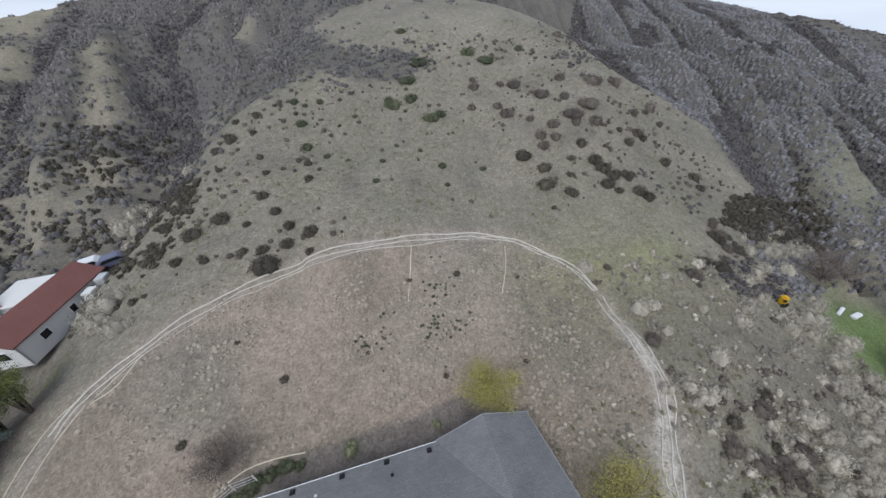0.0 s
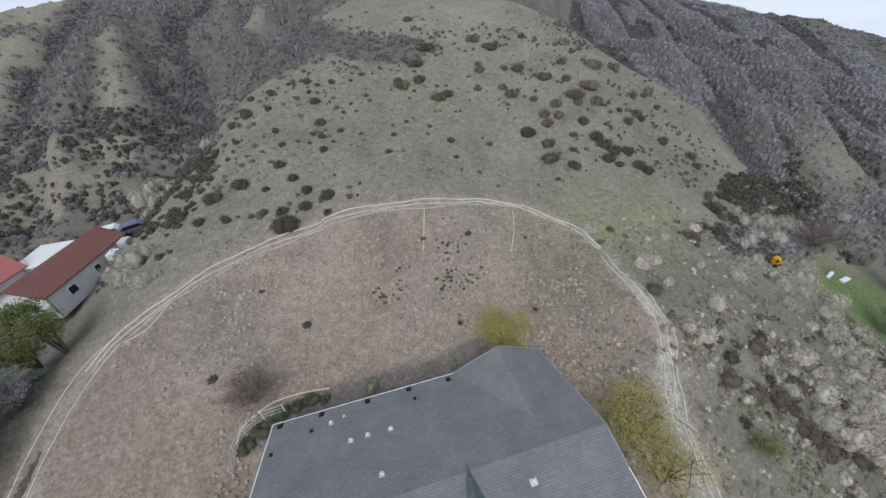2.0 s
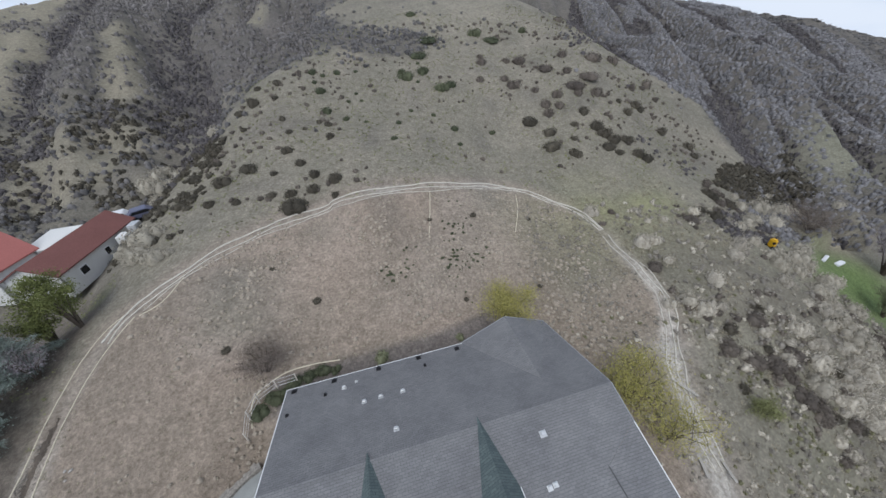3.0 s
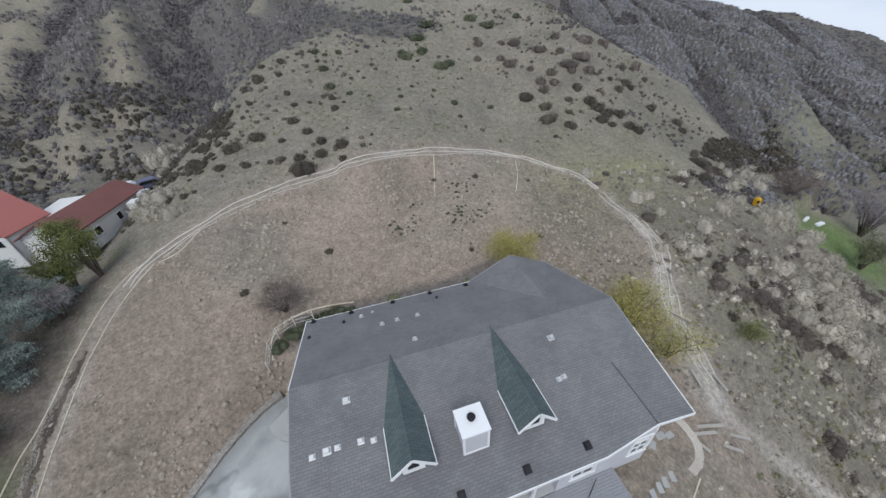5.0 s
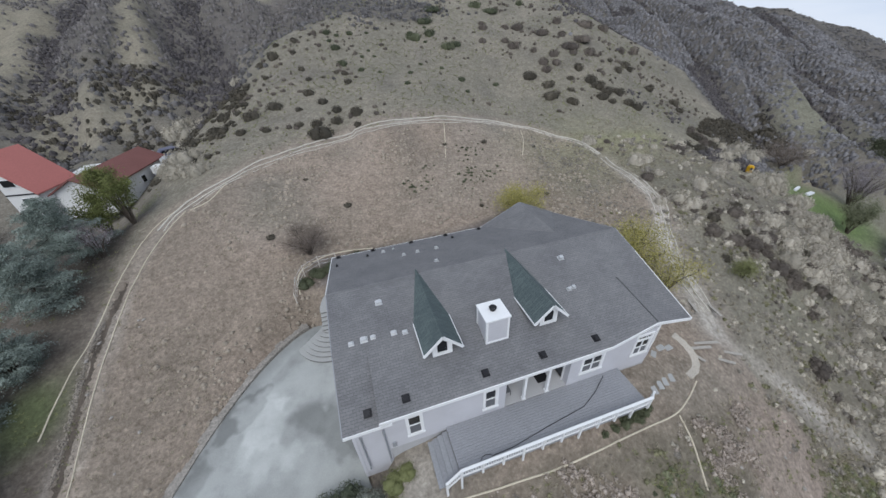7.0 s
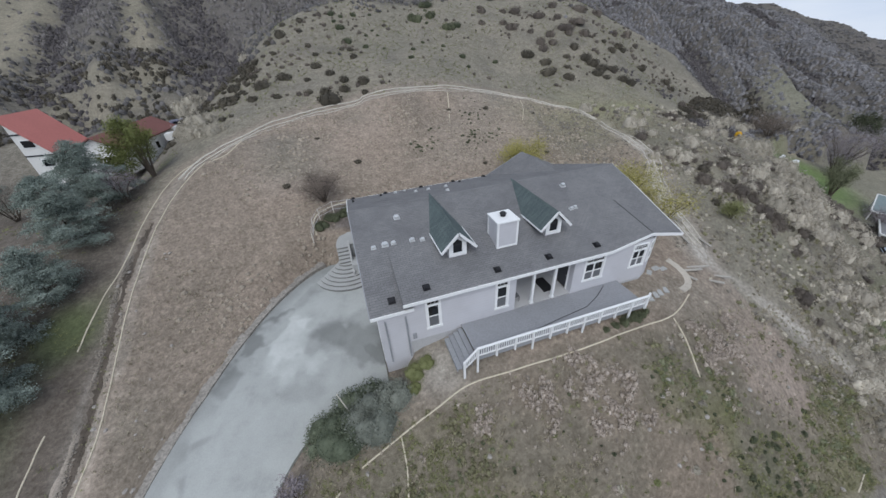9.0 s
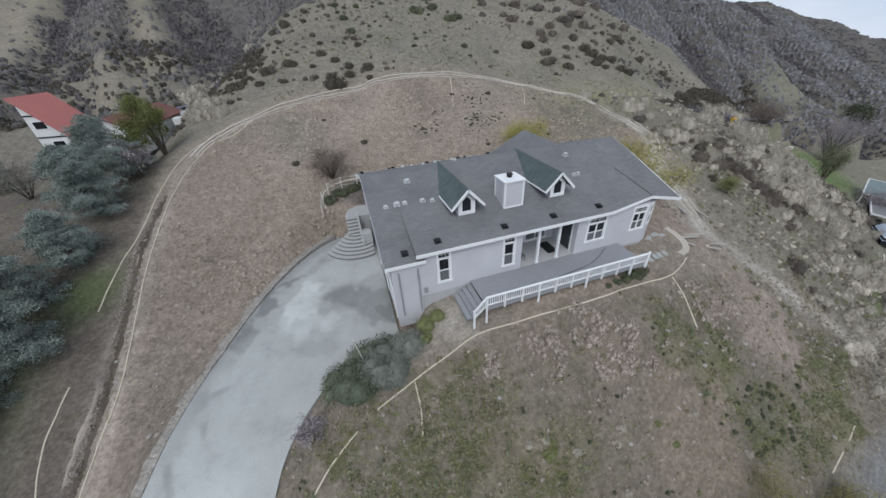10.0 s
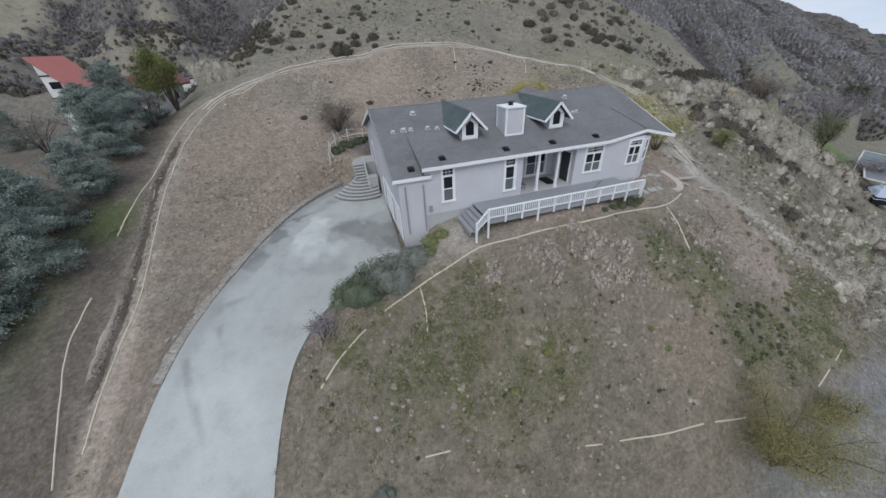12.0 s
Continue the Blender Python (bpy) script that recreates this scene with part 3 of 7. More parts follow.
    # soil of the bush belt darkened for shade between the bushes, with some litter
    mix(np.array((0.145, 0.13, 0.106)), np.exp(-(near_line(x, y, [(27, 14), (33.7, 5), (34, 0), (31, -7.5), (25.5, -15)]) / 6) ** 2) * np.clip(0.7 + 0.4 * n2, 0, 0.9))
    mix(np.array((0.262, 0.256, 0.148)), np.exp(-(((x - 26) / 11) ** 2 + ((y - 22) / 6) ** 2)) * np.clip(0.7 + 0.6 * n2, 0, 1))
    # grassy knob and meadow in the right-hand canyon
    mix(np.array((0.2, 0.195, 0.15)), np.exp(-(((x - 92) / 15) ** 2 + ((y - 32) / 9) ** 2) ** 2))
    mix(lawn * 1.2, np.exp(-(((x - 54) / 9) ** 2 + ((y - 9) / 6.5) ** 2) ** 2) * 0.8)
    mix(lawn, np.exp(-(((x - 37) / 7.5) ** 2 + ((y + 13) / 5) ** 2) ** 2) * 0.9)
    mix(np.array((0.26, 0.22, 0.17)), np.exp(-(((x - 58) / 6) ** 2 + ((y - 17) / 3) ** 2)))
    # grassy slopes high on the left, and the meadow at the head of the spur
    mix(np.array((0.225, 0.205, 0.158)), left_clear(x, y) * (x < -20) * (y > 40))
    mix(grass * 1.1, np.exp(-(((x - 22) / 16) ** 2 + ((y - 76) / 9) ** 2) ** 2))
    # the dry bench left of the lot, with its thin lawn
    bench = step(29.2, 30.4, -x + 0.2 * n2) * step(30, 24, y)
    mix(np.array((0.122, 0.105, 0.09)), bench * 0.92)
    mix(lawn, bench * np.clip(-0.2 + 0.9 * rough(x, y, 5), 0, 0.5) * 0.5)
    mix(lawn * 0.7, np.exp(-(((x + 32.2) / 1.7) ** 2 + ((y - 4.6) / 2.2) ** 2) ** 2) * 0.5)
    mix(np.array((0.33, 0.282, 0.238)), (1 - step(0.3, 1.1, near_line(x + 0.3 * n2, y, [(-28.7, 1), (-28.9, -2), (-29.4, -6), (-29.8, -12)]))) * np.clip(0.75 + 0.5 * n2, 0, 0.9))
    mix(np.array((0.31, 0.285, 0.25)), np.exp(-(((x + 9.0) / 1.7) ** 2 + ((y + 6.4) / 1.4) ** 2) ** 2) * 0.85)
    # tracks
    mix(bare * 0.8, (1 - step(0.3, 0.9, d)) * np.clip(0.35 + 0.4 * n2, 0, 1) * (y > 1))
    mix(bare, (1 - step(0.3, 1.0, d)) * step(12, 18, x) * step(16, 10, y) * np.clip(0.55 + 0.5 * n2, 0, 1))
    mix(bare * 1.1, (1 - step(0.3, 1.2, near_line(x, y, TRAIL))) * np.clip(0.75 + 0.5 * n2, 0.2, 1))
    mix(bare * 0.72, (1 - step(0.4, 3.0, near_line(x, y, TRAIL))) * np.clip(0.3 + 0.5 * n2, 0, 0.7))
    dd = near_line(x, y, DITCH)
    mix(bare * 0.8, np.exp(-((dd - 0.5) / 0.18) ** 2) * np.clip(0.15 + 0.8 * n2, 0, 1))
    mix(np.array((0.13, 0.108, 0.09)), (1 - step(0.05, 0.24, dd + 0.1 * n2)) * 0.8)
    # gravel road at the foot
    mix(np.array((0.20, 0.198, 0.195)), step(-18.8, -21, y - 0.12 * x) * step(0, 6, x))
    return col


def axis_steps(lo, hi, fine, a, b):
    inner = np.arange(a, b + fine / 2, fine)
    left, right, s = [a], [b], fine
    while left[-1] > lo or right[-1] < hi:
        s *= 1.026
        left.append(left[-1] - s)
        right.append(right[-1] + s)
    return np.array([v for v in left[:0:-1] if v > lo - 60] + list(inner) + [v for v in right[1:] if v < hi + 60])


gx = axis_steps(-420, 520, 0.42, -36, 30)
gy = axis_steps(-320, 480, 0.42, -21, 32)
GX, GY = np.meshgrid(gx, gy)
GZ = ground_height(GX, GY)
rows_n, cols_n = GX.shape
idx = np.arange(rows_n * cols_n).reshape(rows_n, cols_n)
quads = np.stack([idx[:-1, :-1], idx[:-1, 1:], idx[1:, 1:], idx[1:, :-1]], -1).reshape(-1, 4)
me = fast_mesh("ground", np.stack([GX, GY, GZ], -1).reshape(-1, 3), quads, SOIL, True)
layer = me.color_attributes.new("soil", "FLOAT_COLOR", "POINT")
rgba = np.ones((rows_n * cols_n, 4), np.float32)
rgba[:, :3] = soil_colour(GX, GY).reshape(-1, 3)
layer.data.foreach_set("color", rgba.ravel())
tagged(new("ground", me), "dry tan and grey-green hillside soil with worn tracks", "ground", kind="structure")


def on_ground(x, y):
    """The height of the ground sheet itself."""
    i = np.clip(np.searchsorted(gx, x) - 1, 0, cols_n - 2)
    j = np.clip(np.searchsorted(gy, y) - 1, 0, rows_n - 2)
    u, v = (x - gx[i]) / (gx[i + 1] - gx[i]), (y - gy[j]) / (gy[j + 1] - gy[j])
    return (GZ[j, i] * (1 - u) + GZ[j, i + 1] * u) * (1 - v) + (GZ[j + 1, i] * (1 - u) + GZ[j + 1, i + 1] * u) * v


def height(x, y):
    return float(on_ground(np.array([x]), np.array([y]))[0])


# ---- driveway ----
bm = bmesh.new()
N_DRIVE, M_DRIVE = 260, 64


def along(line, t):
    s = t * (len(line) - 1)
    i = min(int(s), len(line) - 2)
    return tuple(np.array(line[i]) * (1 - s + i) + np.array(line[i + 1]) * (s - i))


grid = []
for i in range(N_DRIVE + 1):
    l, r = along(DRIVE_LEFT, i / N_DRIVE), along(DRIVE_RIGHT, i / N_DRIVE)
    row = []
    for k in range(M_DRIVE + 1):
        x, y = l[0] + (r[0] - l[0]) * k / M_DRIVE, l[1] + (r[1] - l[1]) * k / M_DRIVE
        row.append(bm.verts.new((x, y, float(drive_height(x, y)))))
    grid.append(row)
# the apron before the garage
for j in range(1, 9):
    row = []
    for k in range(M_DRIVE + 1):
        v, f = grid[N_DRIVE][k].co, j / 8
        x, y = v.x * (1 - f) + (-12.05 - 0.003 * k) * f, v.y * (1 - f) + (7.7 - 12.5 * k / M_DRIVE) * f
        row.append(bm.verts.new((x, y, float(drive_height(x, y)))))
    grid.append(row)
for a, b in zip(grid, grid[1:]):
    for k in range(M_DRIVE):
        bm.faces.new((a[k], a[k + 1], b[k + 1], b[k]))
rim = [e for e in bm.edges if e.is_boundary]
res = bmesh.ops.extrude_edge_only(bm, edges=rim)
bmesh.ops.translate(bm, verts=[v for v in res["geom"] if isinstance(v, bmesh.types.BMVert)], vec=(0, 0, -0.3))
bmesh.ops.recalc_face_normals(bm, faces=bm.faces[:])
drive = part("driveway", bm, CONCRETE)
co = np.array([tuple(v.co) for v in drive.data.vertices])
x, y = co[:, 0], co[:, 1]
blot = lambda cx, cy, rx, ry, turn=0.0: np.exp(-((((x - cx) * math.cos(turn) + (y - cy) * math.sin(turn)) / rx) ** 2 + (((y - cy) * math.cos(turn) - (x - cx) * math.sin(turn)) / ry) ** 2) ** 2)
ragged = 0.55 * rough(x, y, 1.7) + 0.35 * rough(x, y, 0.6) + 0.2 * rough(x, y, 0.3)


def patch(poly, soft, torn=0.3):
    """A stain with the outline given: 1 within, 0 outside, its rim torn by noise."""
    d = near_line(x, y, poly + poly[:1]) * np.where(inside(x, y, poly), 1, -1)
    return step(-soft, soft, d + torn * ragged)


edge = near_line(x, y, DRIVE_LEFT)
damp = 1.0 * patch([(-18.2, 3.0), (-19.6, 2.9), (-20.8, 1.9), (-21.5, -0.2), (-20.8, -0.4), (-19.6, 0.6)], 0.15, 0.8) + 0.7 * patch([(-21.6, -0.1), (-20.7, -1.2), (-21.9, -2.4), (-22.6, -1.7)], 0.25, 0.8)
damp += 0.85 * patch([(-16.9, 0.3), (-15.6, 0.8), (-13.2, 0.6), (-12.2, -1.0), (-11.9, -3.3), (-13.8, -3.3), (-14.3, -1.9), (-15.7, -1.0)], 0.35, 1.0) + 0.6 * patch([(-13.2, -1.9), (-11.7, -2.1), (-11.6, -3.4), (-12.7, -3.4)], 0.15, 1.1)
damp += 0.35 * patch([(-18.8, -2.9), (-16.6, -3.1), (-15.3, -4.0), (-16.9, -4.4)], 0.3, 0.8) + 0.5 * step(1.4, 0.3, edge + 0.6 * ragged) * step(-9, -5, y) + 0.3 * patch([(-18.0, 3.7), (-15.0, 7.2), (-14.7, 6.8), (-17.7, 3.2)], 0.08, 0.2)
streak = 0.6 * blot(-25.0, -8.4, 0.22, 2.4, 0.25) * np.clip(0.5 + 1.8 * ragged, 0, 1) + 0.6 * blot(-23.7, -5.7, 0.2, 1.1, 0.1) * np.clip(0.6 + 1.5 * ragged, 0, 1) + 0.5 * blot(-23.0, -4.5, 0.6, 0.2, 0.2) + 0.35 * blot(-24.2, -11.0, 0.16, 2.0, 0.2) * np.clip(0.5 + 1.8 * ragged, 0, 1)
pale = 1.0 * patch([(-19.8, 2.2), (-18.2, 2.4), (-17.0, 0.6), (-17.2, -0.6), (-18.5, -1.3), (-19.5, 0.1)], 0.4, 1.3) * np.clip(0.6 + 0.7 * ragged, 0, 1) + 0.75 * patch([(-20.9, -0.5), (-19.6, 0.0), (-17.2, -0.9), (-14.8, -1.6), (-16.5, -2.4), (-18.6, -2.3), (-20.2, -1.2)], 0.35, 1.1) * np.clip(0.75 + 0.6 * ragged, 0, 1)
pale = np.minimum(pale, 1.0) + 0.4 * patch([(-18.0, 2.6), (-14.9, 5.4), (-12.2, 3.4), (-12.3, 1.6), (-14.8, 0.9), (-17.0, 0.8)], 0.2, 0.3) + 0.3 * blot(-23.5, -12, 2.2, 4.5)
lanes = rough(edge, y * 0.1, 1.3) + 0.6 * rough(edge + 40, y * 0.16, 0.5)
tint = np.clip(1.0 - 0.33 * np.clip(damp, 0, 1.2) - 0.42 * streak + 0.36 * pale + 0.05 * rough(x, y, 3) + 0.045 * lanes - 0.1 * step(-6, 0, y) + 0.1 * step(-6, -12, y), 0.4, 1.36)
wear = np.ones((len(co), 4), np.float32)
wear[:, :3] = tint[:, None] * np.array((0.368, 0.382, 0.374))
drive.data.color_attributes.new("wear", "FLOAT_COLOR", "POINT").data.foreach_set("color", wear.ravel())
tagged(drive, "pale grey stained concrete driveway curving up to the garage", "driveway", kind="structure")

# ---- the house ----
EAVE_Y, EAVE_Z, PITCH = -4.97, -0.06, 0.31
RIDGE_Y = 2.47


def front_z(y):
    return EAVE_Z + PITCH * (y - EAVE_Y)


def back_z(y):
    return -0.1 + PITCH * (10.0 - y)


house = thing("house", (-2.5, 2.4, -3.5), "single-storey pale grey house with grey shingle roof and white trim", "house")


def wall_panel(name, axis, at, thick, u0, u1, z0, z1, holes, material, parent):
    """An upright wall along x (axis 'x', at y = at) or along y, with openings through it."""
    us = sorted({u0, u1, *(h[0] for h in holes), *(h[1] for h in holes)})
    zs = sorted({z0, z1, *(h[2] for h in holes), *(h[3] for h in holes)})
    bm = bmesh.new()
    for a, b in zip(us, us[1:]):
        for c, d in zip(zs, zs[1:]):
            if any(h[0] <= a and b <= h[1] and h[2] <= c and d <= h[3] for h in holes):
                continue
            if axis == "x":
                box(bm, a, b, at, at + thick, c, d)
            else:
                box(bm, at, at + thick, a, b, c, d)
    bmesh.ops.remove_doubles(bm, verts=bm.verts[:], dist=0.0005)
    double = {}
    for f in bm.faces:
        double.setdefault(frozenset(f.verts), []).append(f)
    bmesh.ops.delete(bm, geom=[f for fs in double.values() if len(fs) > 1 for f in fs], context="FACES")
    return part(name, bm, material, parent)


def window(parent, axis, at, out, u0, u1, z0, z1, lights, transom=0.0, grid=0, label=""):
    """A trimmed window: frame boards proud of the wall, sash bars, panes set back. out is the side (+1 or -1) that faces outdoors."""
    def bx(bm, a, b, c, d, d0, d1):
        lo, hi = sorted((at + out * d0, at + out * d1))
        if axis == "x":
            box(bm, a, b, lo, hi, c, d)
        else:
            box(bm, lo, hi, a, b, c, d)

    t = 0.11
    bm = bmesh.new()
    bx(bm, u0 - 0.02, u0 + t, z0, z1, -0.06, 0.045)
    bx(bm, u1 - t, u1 + 0.02, z0, z1, -0.06, 0.045)
    bx(bm, u0 + t, u1 - t, z1 - t, z1, -0.06, 0.045)
    bx(bm, u0 - 0.05, u1 + 0.05, z0 - 0.06, z0 + 0.06, -0.06, 0.075)
    win = part("window", bm, WHITE, parent, label)
    zt = z1 - t - transom if transom else z1 - t
    if transom:
        bm = bmesh.new()
        bx(bm, u0 + t, u1 - t, zt - 0.06, zt + 0.06, -0.05, 0.035)
        part("transom_bar", bm, WHITE, win)
    n = lights
    w = (u1 - u0 - 2 * t) / n
    for i in range(n):
        a, b = u0 + t + i * w, u0 + t + (i + 1) * w
        top = zt - 0.06 if transom else zt
        midz = z0 + 0.06 + (top - z0 - 0.06) * 0.5
        bm = bmesh.new()
        for c, d in ((a, a + 0.04), (b - 0.04, b)):
            bx(bm, c, d, z0 + 0.06, top, -0.05, 0.012)
        bx(bm, a + 0.04, b - 0.04, midz - 0.025, midz + 0.025, -0.05, 0.012)
        part("sash", bm, WHITE, win)
        bm = bmesh.new()
        bx(bm, a + 0.04, b - 0.04, midz + 0.025, top, -0.05, -0.035)
        part("pane", bm, GLASS, win)
        bm = bmesh.new()
        bx(bm, a + 0.04, b - 0.04, z0 + 0.06, midz - 0.025, -0.05, -0.035)
        part("screen", bm, SCREEN, win, "grey insect screen")
        if transom:
            bm = bmesh.new()
            bx(bm, a, b, zt + 0.06, z1 - t, -0.05, -0.035)
            part("pane", bm, GLASS, win)
            bm = bmesh.new()
            for k in range(1, grid):
                c = a + (b - a) * k / grid
                bx(bm, c - 0.012, c + 0.012, zt + 0.06, z1 - t, -0.034, -0.02)
            c = (zt + 0.06 + z1 - t) / 2
            bx(bm, a, b, c - 0.012, c + 0.012, -0.034, -0.022)
            part("muntin", bm, WHITE, win)
    return win


W1, W2, W3, W4 = (-9.45, -8.58, -2.5, -0.3), (-5.2, -4.33, -2.48, -0.3), (0.95, 2.47, -2.18, -0.36), (4.6, 5.82, -2.1, -0.33)
FLOOR = -2.92
wall_panel("wall", "x", -4.8, 0.2, -12.1, -10.5, -5.3, -0.78, [], SIDING, house)
wall_panel("wall", "x", -4.8, 0.2, -10.5, -3.85, -3.22, -0.2, [W1, W2], SIDING, house)
wall_panel("wall", "x", -4.8, 0.2, 0.2, 5.98, -3.3, -0.2, [W3, W4], SIDING, house)
wall_panel("foundation", "x", -4.77, 0.2, -10.5, -3.85, -5.2, -3.22, [], FOUNDATION, house)
wall_panel("foundation", "x", -4.77, 0.2, -3.85, 5.96, -5.2, -3.3, [], FOUNDATION, house)
window(house, "x", -4.8, -1, *W1, 1, 0.42, 3)
window(house, "x", -4.8, -1, *W2, 1, 0.42, 3)
window(house, "x", -4.8, -1, *W3, 2, 0.38, 4)
window(house, "x", -4.8, -1, *W4, 2, 0.38, 3)

# right, back and left walls under the slopes of the roof
bm = bmesh.new()
slab(bm, [(6.95, -4.3, -5.0), (6.95, 9.6, -5.0), (6.95, 9.6, back_z(9.6) - 0.2), (6.95, RIDGE_Y, 2.0), (6.95, -1.5, front_z(-1.5) - 0.25), (6.95, -4.3, -0.42)], 0.2, (-1, 0, 0))
part("wall", bm, SIDING, house)
# canted corner wall with its own narrow window
cant = Matrix.Translation((6.47, -4.55, 0)) @ Matrix.Rotation(math.atan2(0.5, 1.02), 4, "Z")
bm = bmesh.new()
for a, b, c, d in ((-0.56, -0.42, -5.2, -0.3), (0.42, 0.58, -5.2, -0.3), (-0.42, 0.42, -5.2, -2.1), (-0.42, 0.42, -0.45, -0.3)):
    box(bm, a, b, 0.0, 0.2, c, d, cant)
part("wall", bm, SIDING, house)
bm = bmesh.new()
for a, b, c, d in ((-0.42, -0.31, -2.1, -0.45), (0.31, 0.42, -2.1, -0.45), (-0.31, 0.31, -0.56, -0.45), (-0.31, 0.31, -2.1, -1.98), (-0.31, 0.31, -1.3, -1.24)):
    box(bm, a, b, -0.045, 0.06, c, d, cant)
side = part("window", bm, WHITE, house)
bm = bmesh.new()
box(bm, -0.31, 0.31, 0.03, 0.05, -1.24, -0.56, cant)
part("pane", bm, GLASS, side)
bm = bmesh.new()
box(bm, -0.31, 0.31, 0.03, 0.05, -1.98, -1.3, cant)
part("screen", bm, SCREEN, side, "grey insect screen")
bm = bmesh.new()
box(bm, -11.9, 6.75, 9.4, 9.6, -4.5, -0.2)
part("wall", bm, SIDING, house)
bm = bmesh.new()
slab(bm, [(1.9, 9.62, -0.2), (7.7, 9.62, -0.2), (4.8, 9.62, 1.35)], 0.12, (0, -1, 0))
part("gable_wall", bm, SIDING, house)

G1, G2 = (-4.1, -1.3), (-0.7, 2.1)
wall_panel("wall", "y", -12.1, 0.2, -4.6, 9.6, -5.3, -1.2, [(*G1, -4.98, -2.85), (*G2, -4.98, -2.85), (6.2, 7.2, -2.95, -1.2)], SIDING, house)
bm = bmesh.new()
slab(bm, [(-12.1, -4.6, -1.2), (-12.1, 9.6, -1.2), (-12.1, 9.6, back_z(9.6) - 0.2), (-12.1, RIDGE_Y, 2.0), (-12.1, -1.3, front_z(-1.3) - 0.2), (-12.1, -4.6, -1.06)], 0.2, (1, 0, 0))
part("gable_wall", bm, SIDING, house)
for a, b in (G1, G2):
    bm = bmesh.new()
    n = 4
    for k in range(n):
        z0 = -4.97 + k * 0.53
        box(bm, -12.06, -12.0, a, b, z0, z0 + 0.515)
    gd = part("garage_door", bm, WHITE, house, "white sectional garage door")
    bm = bmesh.new()
    box(bm, -12.16, -12.05, a - 0.13, a, -5.0, -2.72)
    box(bm, -12.16, -12.05, b, b + 0.13, -5.0, -2.72)
    box(bm, -12.16, -12.05, a, b, -2.85, -2.72)
    part("door_trim", bm, WHITE, gd)
bm = bmesh.new()
box(bm, -12.07, -12.02, 6.2, 7.2, -2.93, -1.22)
ed = part("side_door", bm, DOOR_DARK, house, "dark side entry door at the head of the steps")
bm = bmesh.new()
for y0, y1 in ((6.08, 6.2), (7.2, 7.32)):
    box(bm, -12.15, -12.03, y0, y1, -2.95, -1.08)
box(bm, -12.15, -12.03, 6.2, 7.2, -1.2, -1.08)
part("door_trim", bm, WHITE, ed)
for x, y in ((-12.1, -4.8), (-12.1, 9.6)):
    bm = bmesh.new()
    box(bm, x - 0.03, x + 0.12, y - 0.03 if y < 0 else y - 0.1, y + 0.12 if y < 0 else y + 0.03, -5.2, -1.15 if y < 0 else -0.3)
    part("corner_board", bm, SIDING, house)
# rain pipes on the front
for x, top in ((-11.75, -1.1), (-10.62, -1.1)):
    bm = bmesh.new()
    tube(bm, [(x, -4.86, top), (x, -4.86, -4.0), (x, -4.95, -4.25)], 0.05, sides=6)
    part("downspout", bm, DECK_EDGE, house)
bm = bmesh.new()
box(bm, -10.35, -10.12, -4.87, -4.78, -3.0, -2.6)
part("meter_box", bm, DECK_EDGE, house)

# roof slopes
RT = 0.2
bm = bmesh.new()
outline = [(-10.65, -5.05), (2.6, -5.05), (6.05, -4.65), (5.76, -1.2), (8.5, 0.3), (8.5, RIDGE_Y), (-12.45, RIDGE_Y), (-12.45, -1.3), (-10.65, -1.3)]
slab(bm, [(x, y, front_z(y)) for x, y in outline], RT)
part("roof", bm, SHINGLE, house)
bm = bmesh.new()
slab(bm, [(-12.45, 10.1, back_z(10.1)), (-12.45, RIDGE_Y + 0.002, 2.246), (8.5, RIDGE_Y + 0.002, 2.246), (8.5, 10.1, back_z(10.1))], RT)
part("roof", bm, SHINGLE, house)
bm = bmesh.new()
slab(bm, [(-12.45, -4.9, -0.6), (-10.1, -4.9, -0.6), (-10.66, -1.3, 1.075), (-12.45, -1.3, 1.075)], 0.18)
part("roof", bm, SHINGLE, house)
bm = bmesh.new()
slab(bm, [(-10.64, -1.35, 0.9), (-10.64, -4.98, -0.14), (-10.64, -4.98, -0.28), (-10.64, -4.7, -1.0)], 0.1, (1, 0, 0))
part("cheek_wall", bm, SHINGLE, house)
bm = bmesh.new()
slab(bm, [(5.765, -1.2, front_z(-1.2)), (6.055, -4.66, 0.2), (8.9, -4.6, -0.5)], 0.16)
part("roof", bm, SHINGLE, house)
bm = bmesh.new()
slab(bm, [(5.76, -1.2, front_z(-1.2) + 0.004), (3.0, -5.02, front_z(-5.02) + 0.004), (6.05, -4.66, 0.2)], 0.14)
part("roof", bm, SHINGLE, house)
bm = bmesh.new()
slab(bm, [(5.765, -1.205, front_z(-1.205)), (8.9, -4.6, -0.5), (8.505, 0.295, front_z(0.295))], 0.16)
part("roof", bm, SHINGLE, house)
bm = bmesh.new()
slab(bm, [(1.1, 10.15, -0.12), (4.8, 10.15, 1.66), (4.8, 4.3, 1.66)], 0.16)
part("roof", bm, SHINGLE, house)
bm = bmesh.new()
slab(bm, [(8.5, 10.15, -0.12), (4.8, 10.15, 1.66), (4.8, 4.3, 1.66), (8.5, 9.8, -0.08)], 0.16)
part("roof", bm, SHINGLE, house)
# dark strip added where the roof folds down over the corner room, for its shading
bm = bmesh.new()
beam(bm, (5.765, -1.2, front_z(-1.2) + 0.004), (6.055, -4.66, 0.21), 0.07, 0.02)
part("ridge_cap_or_crease", bm, CREASE, house)
# ridge caps
bm = bmesh.new()
slab(bm, [(-12.45, RIDGE_Y - 0.14, 2.225), (8.5, RIDGE_Y - 0.14, 2.225), (8.5, RIDGE_Y, 2.268), (-12.45, RIDGE_Y, 2.268)], 0.03)
